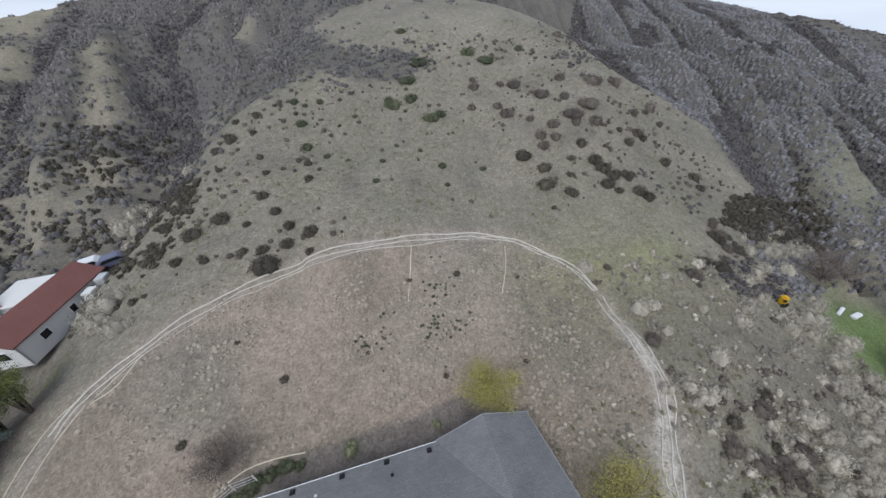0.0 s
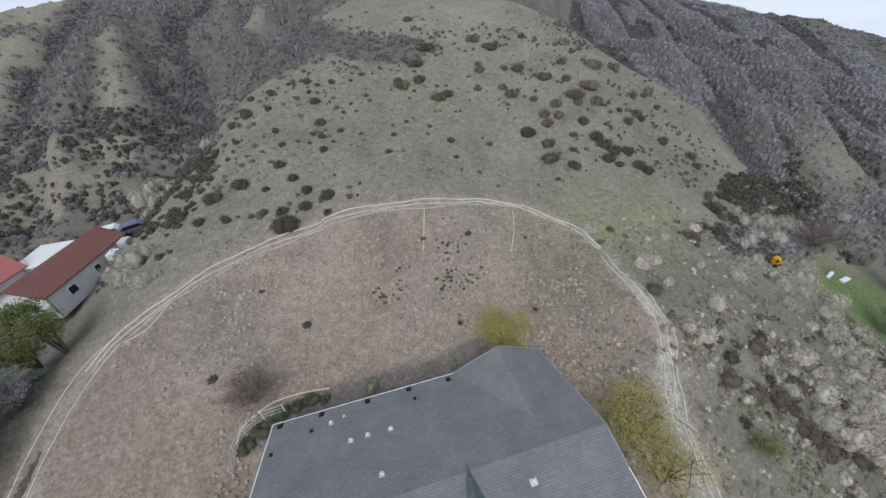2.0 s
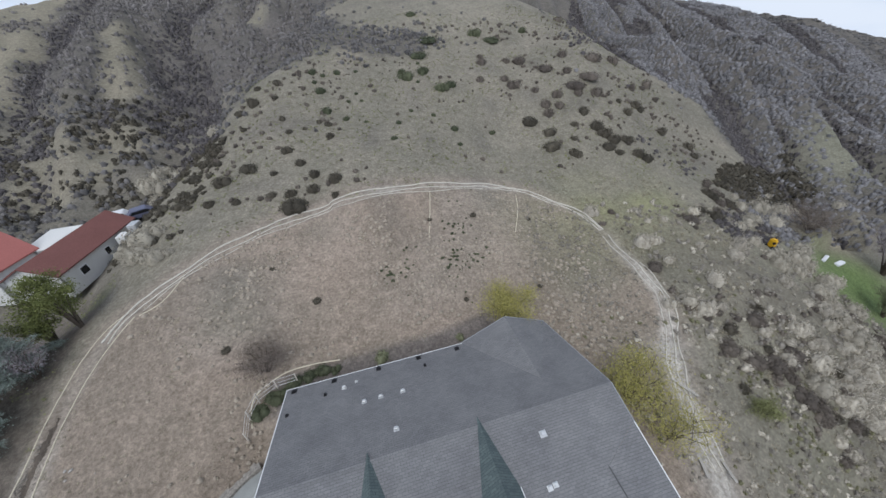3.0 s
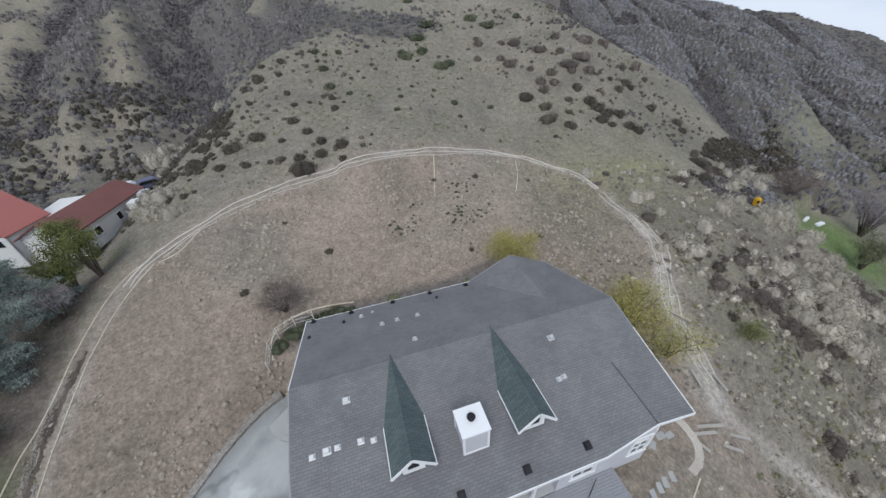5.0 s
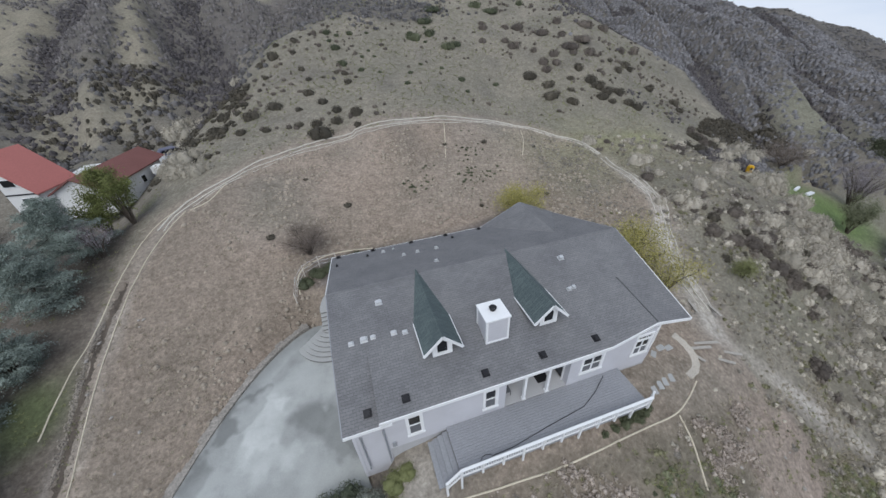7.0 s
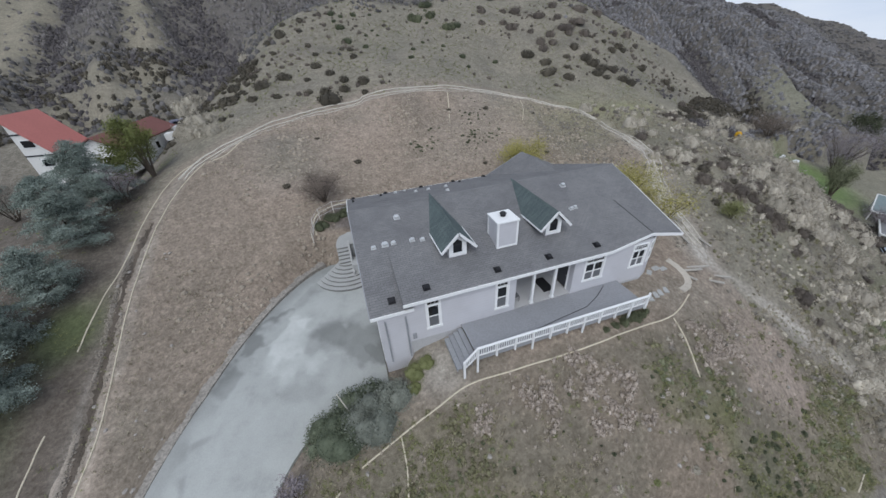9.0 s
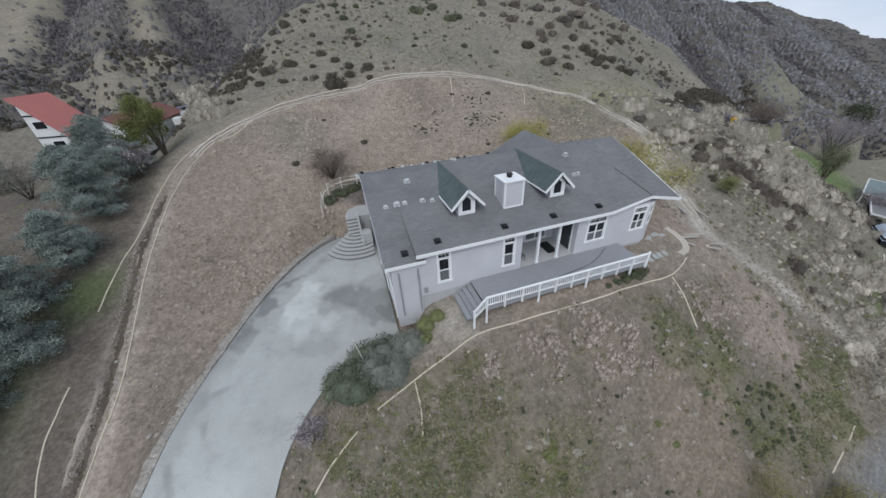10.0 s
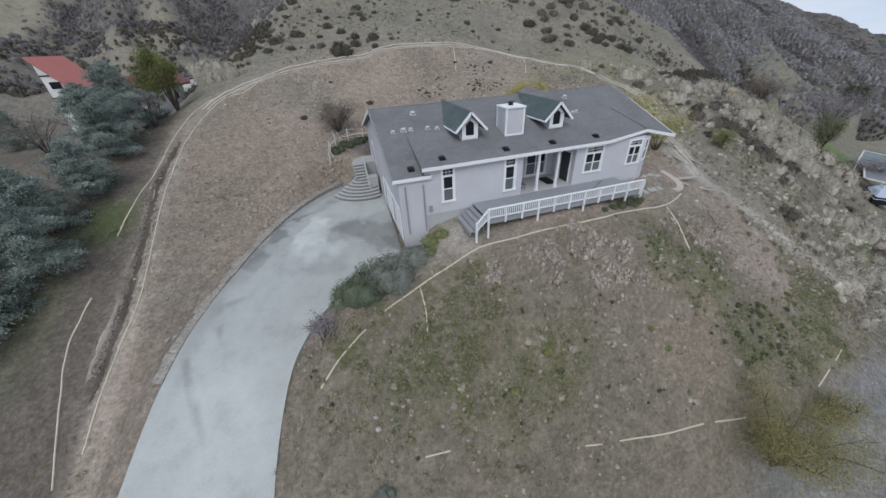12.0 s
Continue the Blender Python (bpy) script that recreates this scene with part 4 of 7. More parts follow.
part("ridge_cap_or_crease", bm, SHINGLE, house)
bm = bmesh.new()
slab(bm, [(-12.45, RIDGE_Y, 2.268), (8.5, RIDGE_Y, 2.268), (8.5, RIDGE_Y + 0.14, 2.225), (-12.45, RIDGE_Y + 0.14, 2.225)], 0.03)
part("ridge_cap_or_crease", bm, SHINGLE, house)


def fascia(a, b, high=0.2, material=WHITE):
    bm = bmesh.new()
    beam(bm, a, b, 0.05, high)
    return part("fascia", bm, material, house)


fascia((-10.68, -5.08, -0.175), (2.6, -5.08, -0.175))
fascia((2.6, -5.08, -0.175), (6.06, -4.69, 0.1))
fascia((6.06, -4.69, 0.1), (8.93, -4.63, -0.58))
fascia((8.93, -4.63, -0.58), (8.53, 0.3, 1.48), high=0.16)
fascia((-12.48, -4.93, -0.69), (-10.1, -4.93, -0.69))
fascia((-12.48, -4.93, -0.69), (-12.48, -1.3, 0.98), material=DECK_EDGE)
fascia((-12.48, -1.3, 0.99), (-12.48, RIDGE_Y, 2.14), material=DECK_EDGE)
fascia((-12.48, RIDGE_Y, 2.14), (-12.48, 10.12, -0.24), material=WHITE)
fascia((-12.48, 10.13, -0.24), (1.1, 10.13, -0.24))
fascia((1.1, 10.18, -0.21), (4.8, 10.18, 1.57), material=DECK_EDGE)
fascia((4.8, 10.18, 1.57), (8.52, 10.18, -0.21), material=DECK_EDGE)
fascia((8.53, 10.12, -0.24), (8.53, RIDGE_Y, 2.14), material=DECK_EDGE)
fascia((8.53, RIDGE_Y, 2.14), (8.53, 0.3, 1.48), material=DECK_EDGE)


def dormer(cx):
    y0, apex, eave, half = -3.15, 2.38, 1.26, 1.07
    yb_r, yb_e = EAVE_Y + (apex - EAVE_Z) / PITCH, EAVE_Y + (eave - EAVE_Z) / PITCH
    d_y = -2.85
    bm = bmesh.new()
    slab(bm, [(cx - 0.55, d_y, 0.45), (cx + 0.55, d_y, 0.45), (cx + 0.55, d_y, 1.63), (cx, d_y, 2.2), (cx - 0.55, d_y, 1.63)], 0.1, (0, 1, 0))
    d = part("dormer", bm, SIDING, house, "small gabled dormer with greenish shingles and white trim")
    for s in (-1, 1):
        bm = bmesh.new()
        slab(bm, [(cx, y0, apex), (cx + s * half, y0, eave), (cx + s * half, yb_e, eave), (cx, yb_r, apex)], 0.09)
        part("dormer_roof", bm, SHINGLE_GREEN, d)
        bm = bmesh.new()
        beam(bm, (cx, y0 - 0.02, apex - 0.07), (cx + s * (half + 0.02), y0 - 0.02, eave - 0.07), 0.05, 0.15)
        part("barge_board", bm, WHITE, d)
        bm = bmesh.new()
        beam(bm, (cx + s * (half + 0.02), y0, eave - 0.05), (cx + s * (half + 0.02), yb_e, eave - 0.05), 0.04, 0.1)
        part("eave_board", bm, WHITE, d)
        bm = bmesh.new()
        slab(bm, [(cx + s * 0.55, d_y + 0.1, front_z(d_y) - 0.1), (cx + s * 0.55, -0.9, 1.1), (cx + s * 0.55, -0.9, 1.5), (cx + s * 0.55, d_y + 0.1, 1.52)], 0.08, (-s, 0, 0))
        part("dormer_cheek", bm, SIDING, d)
    bm = bmesh.new()
    slab(bm, [(cx - 0.27, d_y - 0.015, 0.9), (cx + 0.27, d_y - 0.015, 0.9), (cx + 0.27, d_y - 0.015, 1.6), (cx, d_y - 0.015, 1.82), (cx - 0.27, d_y - 0.015, 1.6)], 0.02, (0, 1, 0))
    part("pane", bm, GLASS, d)
    bm = bmesh.new()
    for s in (-1, 1):
        box(bm, cx + s * 0.42 - 0.13, cx + s * 0.42 + 0.13, d_y - 0.05, d_y, 0.68, 1.58)
        beam(bm, (cx, d_y - 0.03, 1.92), (cx + s * 0.36, d_y - 0.03, 1.63), 0.05, 0.14)
    box(bm, cx - 0.55, cx + 0.55, d_y - 0.06, d_y, 0.68, 0.88)
    part("window_trim", bm, WHITE, d)


dormer(-6.78)
dormer(-0.35)

# boxed chimney
CX0, CX1, CY0, CY1, CZ = -4.28, -2.95, -2.96, -1.65, 2.3
bm = bmesh.new()
box(bm, CX0, CX1, CY0, CY1, 0.3, CZ)
chimney = part("chimney", bm, SIDING, house, "boxed chimney in pale siding with white corner boards")
for x in (CX0, CX1):
    for y in (CY0, CY1):
        bm = bmesh.new()
        box(bm, x - 0.03 if x == CX0 else x - 0.09, x + 0.09 if x == CX0 else x + 0.03, y - 0.03 if y == CY0 else y - 0.09, y + 0.09 if y == CY0 else y + 0.03, 0.35, CZ - 0.06)
        part("corner_board", bm, WHITE, chimney)
for y in (CY0, CY1):
    bm = bmesh.new()
    box(bm, CX0 + 0.095, CX1 - 0.095, y - 0.028, y + 0.028, front_z(y) - 0.1, front_z(y) + 0.1)
    part("skirt_board", bm, WHITE, chimney)
bm = bmesh.new()
slab(bm, [(CX0 - 0.07, CY0 - 0.07, CZ + 0.04), (CX1 + 0.07, CY0 - 0.07, CZ + 0.04), (CX1 + 0.07, CY1 + 0.07, CZ + 0.04), (CX0 - 0.07, CY1 + 0.07, CZ + 0.04)], 0.09)
part("chimney_cap", bm, WHITE, chimney)
bm = bmesh.new()
bmesh.ops.create_cone(bm, cap_ends=True, segments=20, radius1=0.16, radius2=0.16, depth=0.2, matrix=Matrix.Translation((-3.62, -2.25, CZ + 0.13)))
bmesh.ops.create_cone(bm, cap_ends=True, segments=20, radius1=0.22, radius2=0.16, depth=0.06, matrix=Matrix.Translation((-3.62, -2.25, CZ + 0.25)))
part("flue", bm, DARK_METAL, chimney)


def roof_at(x, y):
    if x < -10.65 and y < -1.3:
        return -0.6 + 1.675 * (y + 4.9) / 3.6
    return front_z(y) if y < RIDGE_Y else back_z(y)


def slope_at(x, y):
    return (math.atan(0.465) if x < -10.65 and y < -1.3 else math.atan(PITCH)) * (1 if y < RIDGE_Y else -1)


def dark_vent(x, y, s=1.0):
    bm = bmesh.new()
    m = Matrix.Translation((x, y, roof_at(x, y))) @ Matrix.Rotation(slope_at(x, y), 4, "X")
    box(bm, -0.2 * s, 0.2 * s, -0.2 * s, 0.2 * s, 0, 0.06, m)
    vs = box(bm, -0.15 * s, 0.15 * s, -0.15 * s, 0.15 * s, 0.06, 0.16, m)
    bmesh.ops.bevel(bm, geom=[e for e in bm.edges if all(v in vs for v in e.verts)], offset=0.035 * s, segments=2, affect="EDGES")
    part("roof_vent", bm, DARK_METAL, house)


def pale_vent(x, y, s=1.0):
    """A galvanised flashing with a short hooded pipe."""
    bm = bmesh.new()
    m = Matrix.Translation((x, y, roof_at(x, y))) @ Matrix.Rotation(slope_at(x, y), 4, "X")
    box(bm, -0.17 * s, 0.17 * s, -0.15 * s, 0.15 * s, 0, 0.02, m)
    vs = box(bm, -0.12 * s, 0.12 * s, -0.09 * s, 0.11 * s, 0.02, 0.17 * s, m)
    bmesh.ops.bevel(bm, geom=[e for e in bm.edges if all(v in vs for v in e.verts)], offset=0.02 * s, segments=1, affect="EDGES")
    part("flue_vent", bm, STEEL, house)


for x in (-9.2, -4.93, -1.53, 1.9):
    dark_vent(x, -4.37)
dark_vent(-11.15, -4.25)
for x, y in ((-11.9, 9.75), (-9.05, 9.75), (-5.74, 9.75), (-2.61, 9.75), (0.5, 9.6)):
    dark_vent(x, y, 0.9)
for x, y in ((-11.96, 7.54), (-9.59, 8.51), (-2.31, 8.69)):
    dark_vent(x, y, 0.5)
for x, y, s in ((-8.29, 8.7, 1), (-6.88, 6.79, 1), (-5.78, 6.82, 1), (-4.28, 6.75, 1), (-7.42, 9.0, 0.6), (-5.05, 3.9, 1), (-9.52, 1.1, 1.2), (-11.41, -0.95, 0.9), (-10.71, -0.9, 1.2),
                (-10.2, -0.89, 0.9), (-9.05, -0.96, 1), (-8.43, -1.09, 0.9), (2.2, -1.17, 0.9), (2.55, -1.12, 0.9), (3.0, 1.1, 1.2)):
    pale_vent(x, y, s)

# recessed porch
bm = bmesh.new()
box(bm, -3.85, 0.2, -4.79, -2.3, -3.3, FLOOR)
porch_floor = part("porch_floor", bm, PORCH_FLOOR, house)
PW = (-2.15, -0.35, -2.75, -0.95)
wall_panel("wall", "x", -2.3, 0.15, -3.85, 0.2, FLOOR, -0.1, [PW], SIDING, house)
window(house, "x", -2.3, -1, *PW, 2, 0.0, 0)
wall_panel("wall", "y", -4.05, 0.2, -4.6, -2.15, FLOOR, -0.2, [], SIDING, house)
wall_panel("wall", "y", 0.2, 0.2, -4.6, -2.15, FLOOR, -0.2, [(-4.3, -3.3, FLOOR, -0.8)], SIDING, house)
bm = bmesh.new()
box(bm, 0.24, 0.3, -4.3, -3.3, FLOOR + 0.01, -0.82)
fd = part("front_door", bm, DOOR_DARK, house, "dark front door under the porch")
bm = bmesh.new()
for y0, y1 in ((-4.4, -4.3), (-3.3, -3.2)):
    box(bm, 0.15, 0.26, y0, y1, FLOOR, -0.7)
box(bm, 0.15, 0.26, -4.3, -3.3, -0.82, -0.7)
part("door_trim", bm, WHITE, fd)
bm = bmesh.new()
bmesh.ops.create_uvsphere(bm, u_segments=10, v_segments=8, radius=0.035, matrix=Matrix.Translation((0.2, -4.18, -1.95)))
part("door_knob", bm, STEEL, fd)
bm = bmesh.new()
box(bm, -3.85, 0.2, -4.6, -2.3, -0.24, -0.2)
part("porch_ceiling", bm, WHITE, house)
for x in (-2.62, -1.12):
    bm = bmesh.new()
    box(bm, x - 0.075, x + 0.075, -4.79, -4.64, FLOOR, -0.25)
    box(bm, x - 0.11, x + 0.11, -4.83, -4.6, FLOOR + 0.001, FLOOR + 0.15)
    box(bm, x - 0.11, x + 0.11, -4.83, -4.6, -0.4, -0.251)
    part("porch_post", bm, WHITE, house)
bm = bmesh.new()
box(bm, -3.85, 0.2, -4.82, -4.62, -0.38, -0.18)
part("porch_beam", bm, WHITE, house)

bm = bmesh.new()
box(bm, -1.3, -0.5, -4.15, -2.75, FLOOR + 0.004, FLOOR + 0.02)
bmesh.ops.bevel(bm, geom=bm.edges[:], offset=0.006, segments=1, affect="EDGES")
tagged(part("door_mat", bm, MAT_RUBBER), "black rubber door mat on the porch floor", "door mat")

chair = thing("porch_chair", (-3.45, -4.1, FLOOR), "small grey patio chair on the porch", "chair")
bm = bmesh.new()
box(bm, -3.68, -3.22, -4.32, -3.88, FLOOR + 0.4, FLOOR + 0.44)
part("seat", bm, SCREEN, chair)
bm = bmesh.new()
box(bm, -3.7, -3.65, -4.32, -3.88, FLOOR + 0.44, FLOOR + 0.85)
part("backrest", bm, SCREEN, chair)
for x in (-3.66, -3.24):
    for y in (-4.3, -3.9):
        bm = bmesh.new()
        tube(bm, [(x, y, FLOOR), (x, y, FLOOR + 0.4)], 0.016, sides=6)
        part("leg", bm, DARK_METAL, chair)

# ---- deck ----
DZ, DX0, DX1, DY0, DY1 = -2.96, -7.4, 3.9, -7.25, -4.82
deck = thing("deck", (-1.6, -6.1, -4.0), "grey painted wooden deck with white baluster railing", "deck")
n = 17
for k in range(n):
    y0 = DY0 + (DY1 - DY0) * k / n
    bm = bmesh.new()
    box(bm, DX0, DX1, y0 + 0.004, DY0 + (DY1 - DY0) * (k + 1) / n - 0.004, DZ - 0.03, DZ)
    part("deck_board", bm, DECK, deck)
bm = bmesh.new()
box(bm, DX0 + 0.02, DX1 - 0.02, DY0 + 0.02, DY1, DZ - 0.06, DZ - 0.032)
part("deck_frame", bm, DECK_EDGE, deck)
for a, b in (((DX0, DY0, DZ - 0.18), (DX1, DY0, DZ - 0.18)), ((DX1, DY0, DZ - 0.18), (DX1, DY1, DZ - 0.18))):
    bm = bmesh.new()
    beam(bm, a, b, 0.05, 0.34)
    part("rim_board", bm, DECK_EDGE, deck)
RAIL = DZ + 0.64
n_post = 11
post_xs = [DX0 + (DX1 - 0.05 - DX0) * k / (n_post - 1) for k in range(n_post)]
for k, x in enumerate(post_xs):
    bm = bmesh.new()
    foot = min(height(x, DY0) - 0.1, DZ - 0.4) if k % 3 == 0 else DZ - 0.36
    box(bm, x - 0.05, x + 0.05, DY0 - 0.13, DY0 - 0.03, foot, RAIL)
    part("rail_post", bm, WHITE, deck)
bm = bmesh.new()
beam(bm, (DX0 - 0.05, DY0 - 0.08, RAIL + 0.02), (DX1 + 0.02, DY0 - 0.08, RAIL + 0.02), 0.14, 0.05)
part("handrail", bm, WHITE, deck)
bm = bmesh.new()
beam(bm, (DX0, DY0 - 0.08, DZ + 0.1), (DX1, DY0 - 0.08, DZ + 0.1), 0.06, 0.07)
part("bottom_rail", bm, WHITE, deck)
bal = bpy.data.meshes.new("baluster")
bm = bmesh.new()
box(bm, -0.02, 0.02, -0.02, 0.02, 0.0, 0.53)
bm.to_mesh(bal)
bm.free()
bal.materials.append(WHITE)
count = 84
for k in range(count):
    x = DX0 + (DX1 - DX0) * (k + 0.5) / count
    if min(abs(x - p) for p in post_xs) < 0.06:
        continue
    o = new("baluster", bal)
    o.parent = deck
    o.matrix_parent_inverse = deck.matrix_world.inverted()
    o.location = (x, DY0 - 0.08, DZ + 0.12)
# short return of the railing down to the slope at the far end
for a, b in (((DX1, DY0 - 0.08, RAIL + 0.02), (DX1 + 0.5, DY0 + 0.25, RAIL - 0.2)), ((DX1, DY0 - 0.08, DZ + 0.1), (DX1 + 0.5, DY0 + 0.25, DZ - 0.1))):
    bm = bmesh.new()
    beam(bm, a, b, 0.08, 0.05)
    part("handrail", bm, WHITE, deck)
bm = bmesh.new()
box(bm, DX1 + 0.47, DX1 + 0.57, DY0 + 0.2, DY0 + 0.3, height(DX1 + 0.5, DY0 + 0.25) - 0.1, RAIL - 0.18)
part("rail_post", bm, WHITE, deck)
# steps down at the near end
for k in range(4):
    x1 = DX0 - 0.28 * k
    z = DZ - 0.17 * (k + 1)
    bm = bmesh.new()
    box(bm, x1 - 0.3, x1 - 0.005, DY0 + 0.02, DY1 - 0.1, z - 0.05, z)
    box(bm, x1 - 0.3, x1 - 0.26, DY0 + 0.03, DY1 - 0.11, z - 0.6 + 0.12 * k, z - 0.05)
    part("step", bm, DECK_EDGE if k % 2 else DECK, deck)
NEWEL = (DX0 - 0.78, DY0 - 0.1, max(height(DX0 - 0.78, DY0 - 0.1), DZ - 0.75))
bm = bmesh.new()
box(bm, NEWEL[0] - 0.055, NEWEL[0] + 0.055, NEWEL[1] - 0.055, NEWEL[1] + 0.055, min(NEWEL[2], height(NEWEL[0], NEWEL[1])) - 0.15, NEWEL[2] + 0.68)
part("newel_post", bm, WHITE, deck)
top_a, top_b = Vector((DX0, DY0 - 0.08, RAIL + 0.02)), Vector((NEWEL[0], NEWEL[1], NEWEL[2] + 0.62))
low_a, low_b = Vector((DX0, DY0 - 0.08, DZ + 0.1)), Vector((NEWEL[0], NEWEL[1], NEWEL[2] + 0.12))
for a, b, w in ((top_a, top_b, 0.12), (low_a, low_b, 0.06)):
    bm = bmesh.new()
    beam(bm, a, b, w, 0.055)
    part("handrail", bm, WHITE, deck)
for k in range(1, 8):
    bm = bmesh.new()
    beam(bm, low_a.lerp(low_b, k / 8), top_a.lerp(top_b, k / 8), 0.04, 0.04)
    part("baluster", bm, WHITE, deck)
bm = bmesh.new()
tube(bm, [(-5.9 + 0.35 * math.cos(a), -7.0 + 0.22 * math.sin(a), DZ + 0.02) for a in (2.9, 2.2, 1.5, 0.8, 0.3)] + [(-4.4, -6.9, DZ + 0.02), (-2.0, -6.55, DZ + 0.02), (0.4, -6.25, DZ + 0.02), (1.6, -5.7, DZ + 0.02), (2.7, -5.0, DZ + 0.02)], 0.018, sides=5)
tagged(part("garden_hose", bm, DARK_METAL), "dark garden hose trailing across the grey deck", "hose")

# ---- curved concrete steps up to the side door ----
stairs = thing("entry_steps", (-13.6, 6.2, -4.95), "pale concrete steps fanning out onto the driveway", "steps")
fan = 7
base = float(drive_height(-14, 5))
top_z = -2.95
rise = (top_z - base) / 12
FC = (-13.45, 6.3)
for k in range(fan):
    r = 2.9 - 0.34 * k
    bm = bmesh.new()
    a0, a1 = radians(196), radians(318)
    ring = [(FC[0] + r * math.cos(a0 + (a1 - a0) * i / 16), FC[1] + r * 0.92 * math.sin(a0 + (a1 - a0) * i / 16)) for i in range(17)]
    ring = [(min(x, -12.35), y) for x, y in ring] + [(-12.35, 6.3), (-13.9, 6.9)]
    slab(bm, [(x, y, base + rise * (k + 1)) for x, y in ring], 0.05)
    st = part("step", bm, STEP_CONCRETE, stairs)
    bm = bmesh.new()
    r -= 0.035
    ring = [(FC[0] + r * math.cos(a0 + (a1 - a0) * i / 16), FC[1] + r * 0.92 * math.sin(a0 + (a1 - a0) * i / 16)) for i in range(17)]
    ring = [(min(x, -12.37), y) for x, y in ring] + [(-12.37, 6.28), (-13.88, 6.85)]
    slab(bm, [(x, y, base + rise * (k + 1) - 0.051) for x, y in ring], rise * (k + 1) + 0.1)
    part("riser", bm, RISER, st)
for k in range(5):
    y = 5.75 + 0.3 * k
    bm = bmesh.new()
    z = base + rise * (fan + k + 1)
    box(bm, -14.1, -13.2, y, y + 1.9 - 0.3 * k, z - 0.05, z)
    st = part("step", bm, STEP_CONCRETE, stairs)
    bm = bmesh.new()
    box(bm, -14.08, -13.22, y + 0.035, y + 1.9 - 0.3 * k, base - 0.1, z - 0.051)
    part("riser", bm, RISER, st)
bm = bmesh.new()
ring = [(-13.2 - 0.95 * math.cos(a) * 1.0, 7.2 + 2.2 * math.sin(a)) for a in np.linspace(0, math.pi / 2, 9)]
slab(bm, [(x, y, top_z + 0.02) for x, y in [(-12.12, 7.25)] + [(-13.15, 7.2)] + ring + [(-12.12, 9.4)]], 1.9)
part("landing", bm, STEP_CONCRETE, stairs)
bm = bmesh.new()
box(bm, -13.15, -12.3, 4.9, 5.75, base, -3.6)
slab(bm, [(-13.18, 4.6, -4.1), (-13.18, 7.1, -2.5), (-13.18, 7.1, base), (-13.18, 4.6, base)], 0.14, (1, 0, 0))
part("side_wall", bm, STEP_CONCRETE, stairs)

# ---- plants: templates ----


def leaf_tris(rng, pts, size, lie=0.0, out=None):
    """One small triangle at each point, turned at random; lie presses them flat, out lays them like scales on a crown."""
    n = len(pts)
    d = rng.normal(size=(n, 3))
    if out is not None:
        d = d - 0.85 * (d * out).sum(1)[:, None] * out + 0.25 * out
    d[:, 2] *= 1 - lie
    d /= np.linalg.norm(d, axis=1)[:, None]
    e = np.cross(d, rng.normal(size=(n, 3)) if out is None else out + 0.35 * rng.normal(size=(n, 3)))
    e /= np.linalg.norm(e, axis=1)[:, None] + 1e-9
    s = size * rng.uniform(0.6, 1.4, n)[:, None]
    v = np.stack([pts - 0.4 * s * e, pts + 0.4 * s * e, pts + 1.3 * s * d], 1).reshape(-1, 3)
    return v, np.arange(3 * n).reshape(-1, 3)


def set_tone(me, values):
    """Each plant's own shade, from 0 to 1."""
    me.attributes.new("tone", "FLOAT", "POINT").data.foreach_set("value", np.asarray(values, np.float32))
    return me


def dome(rng, segs=8, rows=3, r=0.78):
    v = [(0, 0, r * 0.9)]
    for j in range(1, rows + 1):
        a = min(1.0, j / (rows - 0.45)) * math.pi / 2
        for i in range(segs):
            b = (i + 0.5 * (j % 2)) / segs * 2 * math.pi
            q = r * rng.uniform(0.72, 1.1)
            deep = j == rows
            q *= 0.86 if deep else 1.0
            v.append((q * math.sin(a) * math.cos(b), q * math.sin(a) * math.sin(b), -0.75 * r if deep else q * math.cos(a) - 0.1))
    t = [(0, 1 + i, 1 + (i + 1) % segs) for i in range(segs)]
    for j in range(rows - 1):
        o = 1 + j * segs
        for i in range(segs):
            a, b, c, d = o + i, o + (i + 1) % segs, o + segs + i, o + segs + (i + 1) % segs
            t += [(a, c, b), (b, c, d)]
    return np.array(v), np.array(t)


def joined(pieces):
    vs, ts, o = [], [], 0
    for v, t in pieces:
        vs.append(v)
        ts.append(t + o)
        o += len(v)
    return np.concatenate(vs), np.concatenate(ts)


def shrub_shape(seed, leaves=150, size=0.2, lobes=5, segs=8, rows=3, fuzz=0.16):
    """A low rounded bush of unit width: a few lumpy domes under a coat of small leaves, with an uneven outline."""
    rng = np.random.RandomState(seed)
    out = []
    for k in range(lobes):
        a = 2 * math.pi * (k + rng.uniform(-0.3, 0.3)) / lobes
        q = 0.0 if lobes == 1 else rng.uniform(0.25, 0.5)
        c = np.array((q * math.cos(a), q * math.sin(a), rng.uniform(0.0, 0.22) if lobes > 1 else 0.05))
        r = rng.uniform(0.42, 0.62) if lobes > 1 else 0.85
        v, t = dome(rng, segs, rows, r)
        out.append((v * (1, 1, 0.95) + c, t))
        m = leaves // lobes
        d = rng.normal(size=(m, 3))
        d[:, 2] = np.abs(d[:, 2]) - 0.25
        d /= np.linalg.norm(d, axis=1)[:, None]
        p = c + d * r * rng.uniform(0.86, 1 + fuzz, (m, 1)) * (1, 1, 0.95)
        p[:, 2] = np.maximum(p[:, 2], -0.05)
        out.append(leaf_tris(rng, p, size, 0.0, d + fuzz * 2.5 * rng.normal(size=d.shape)))
    return joined(out)


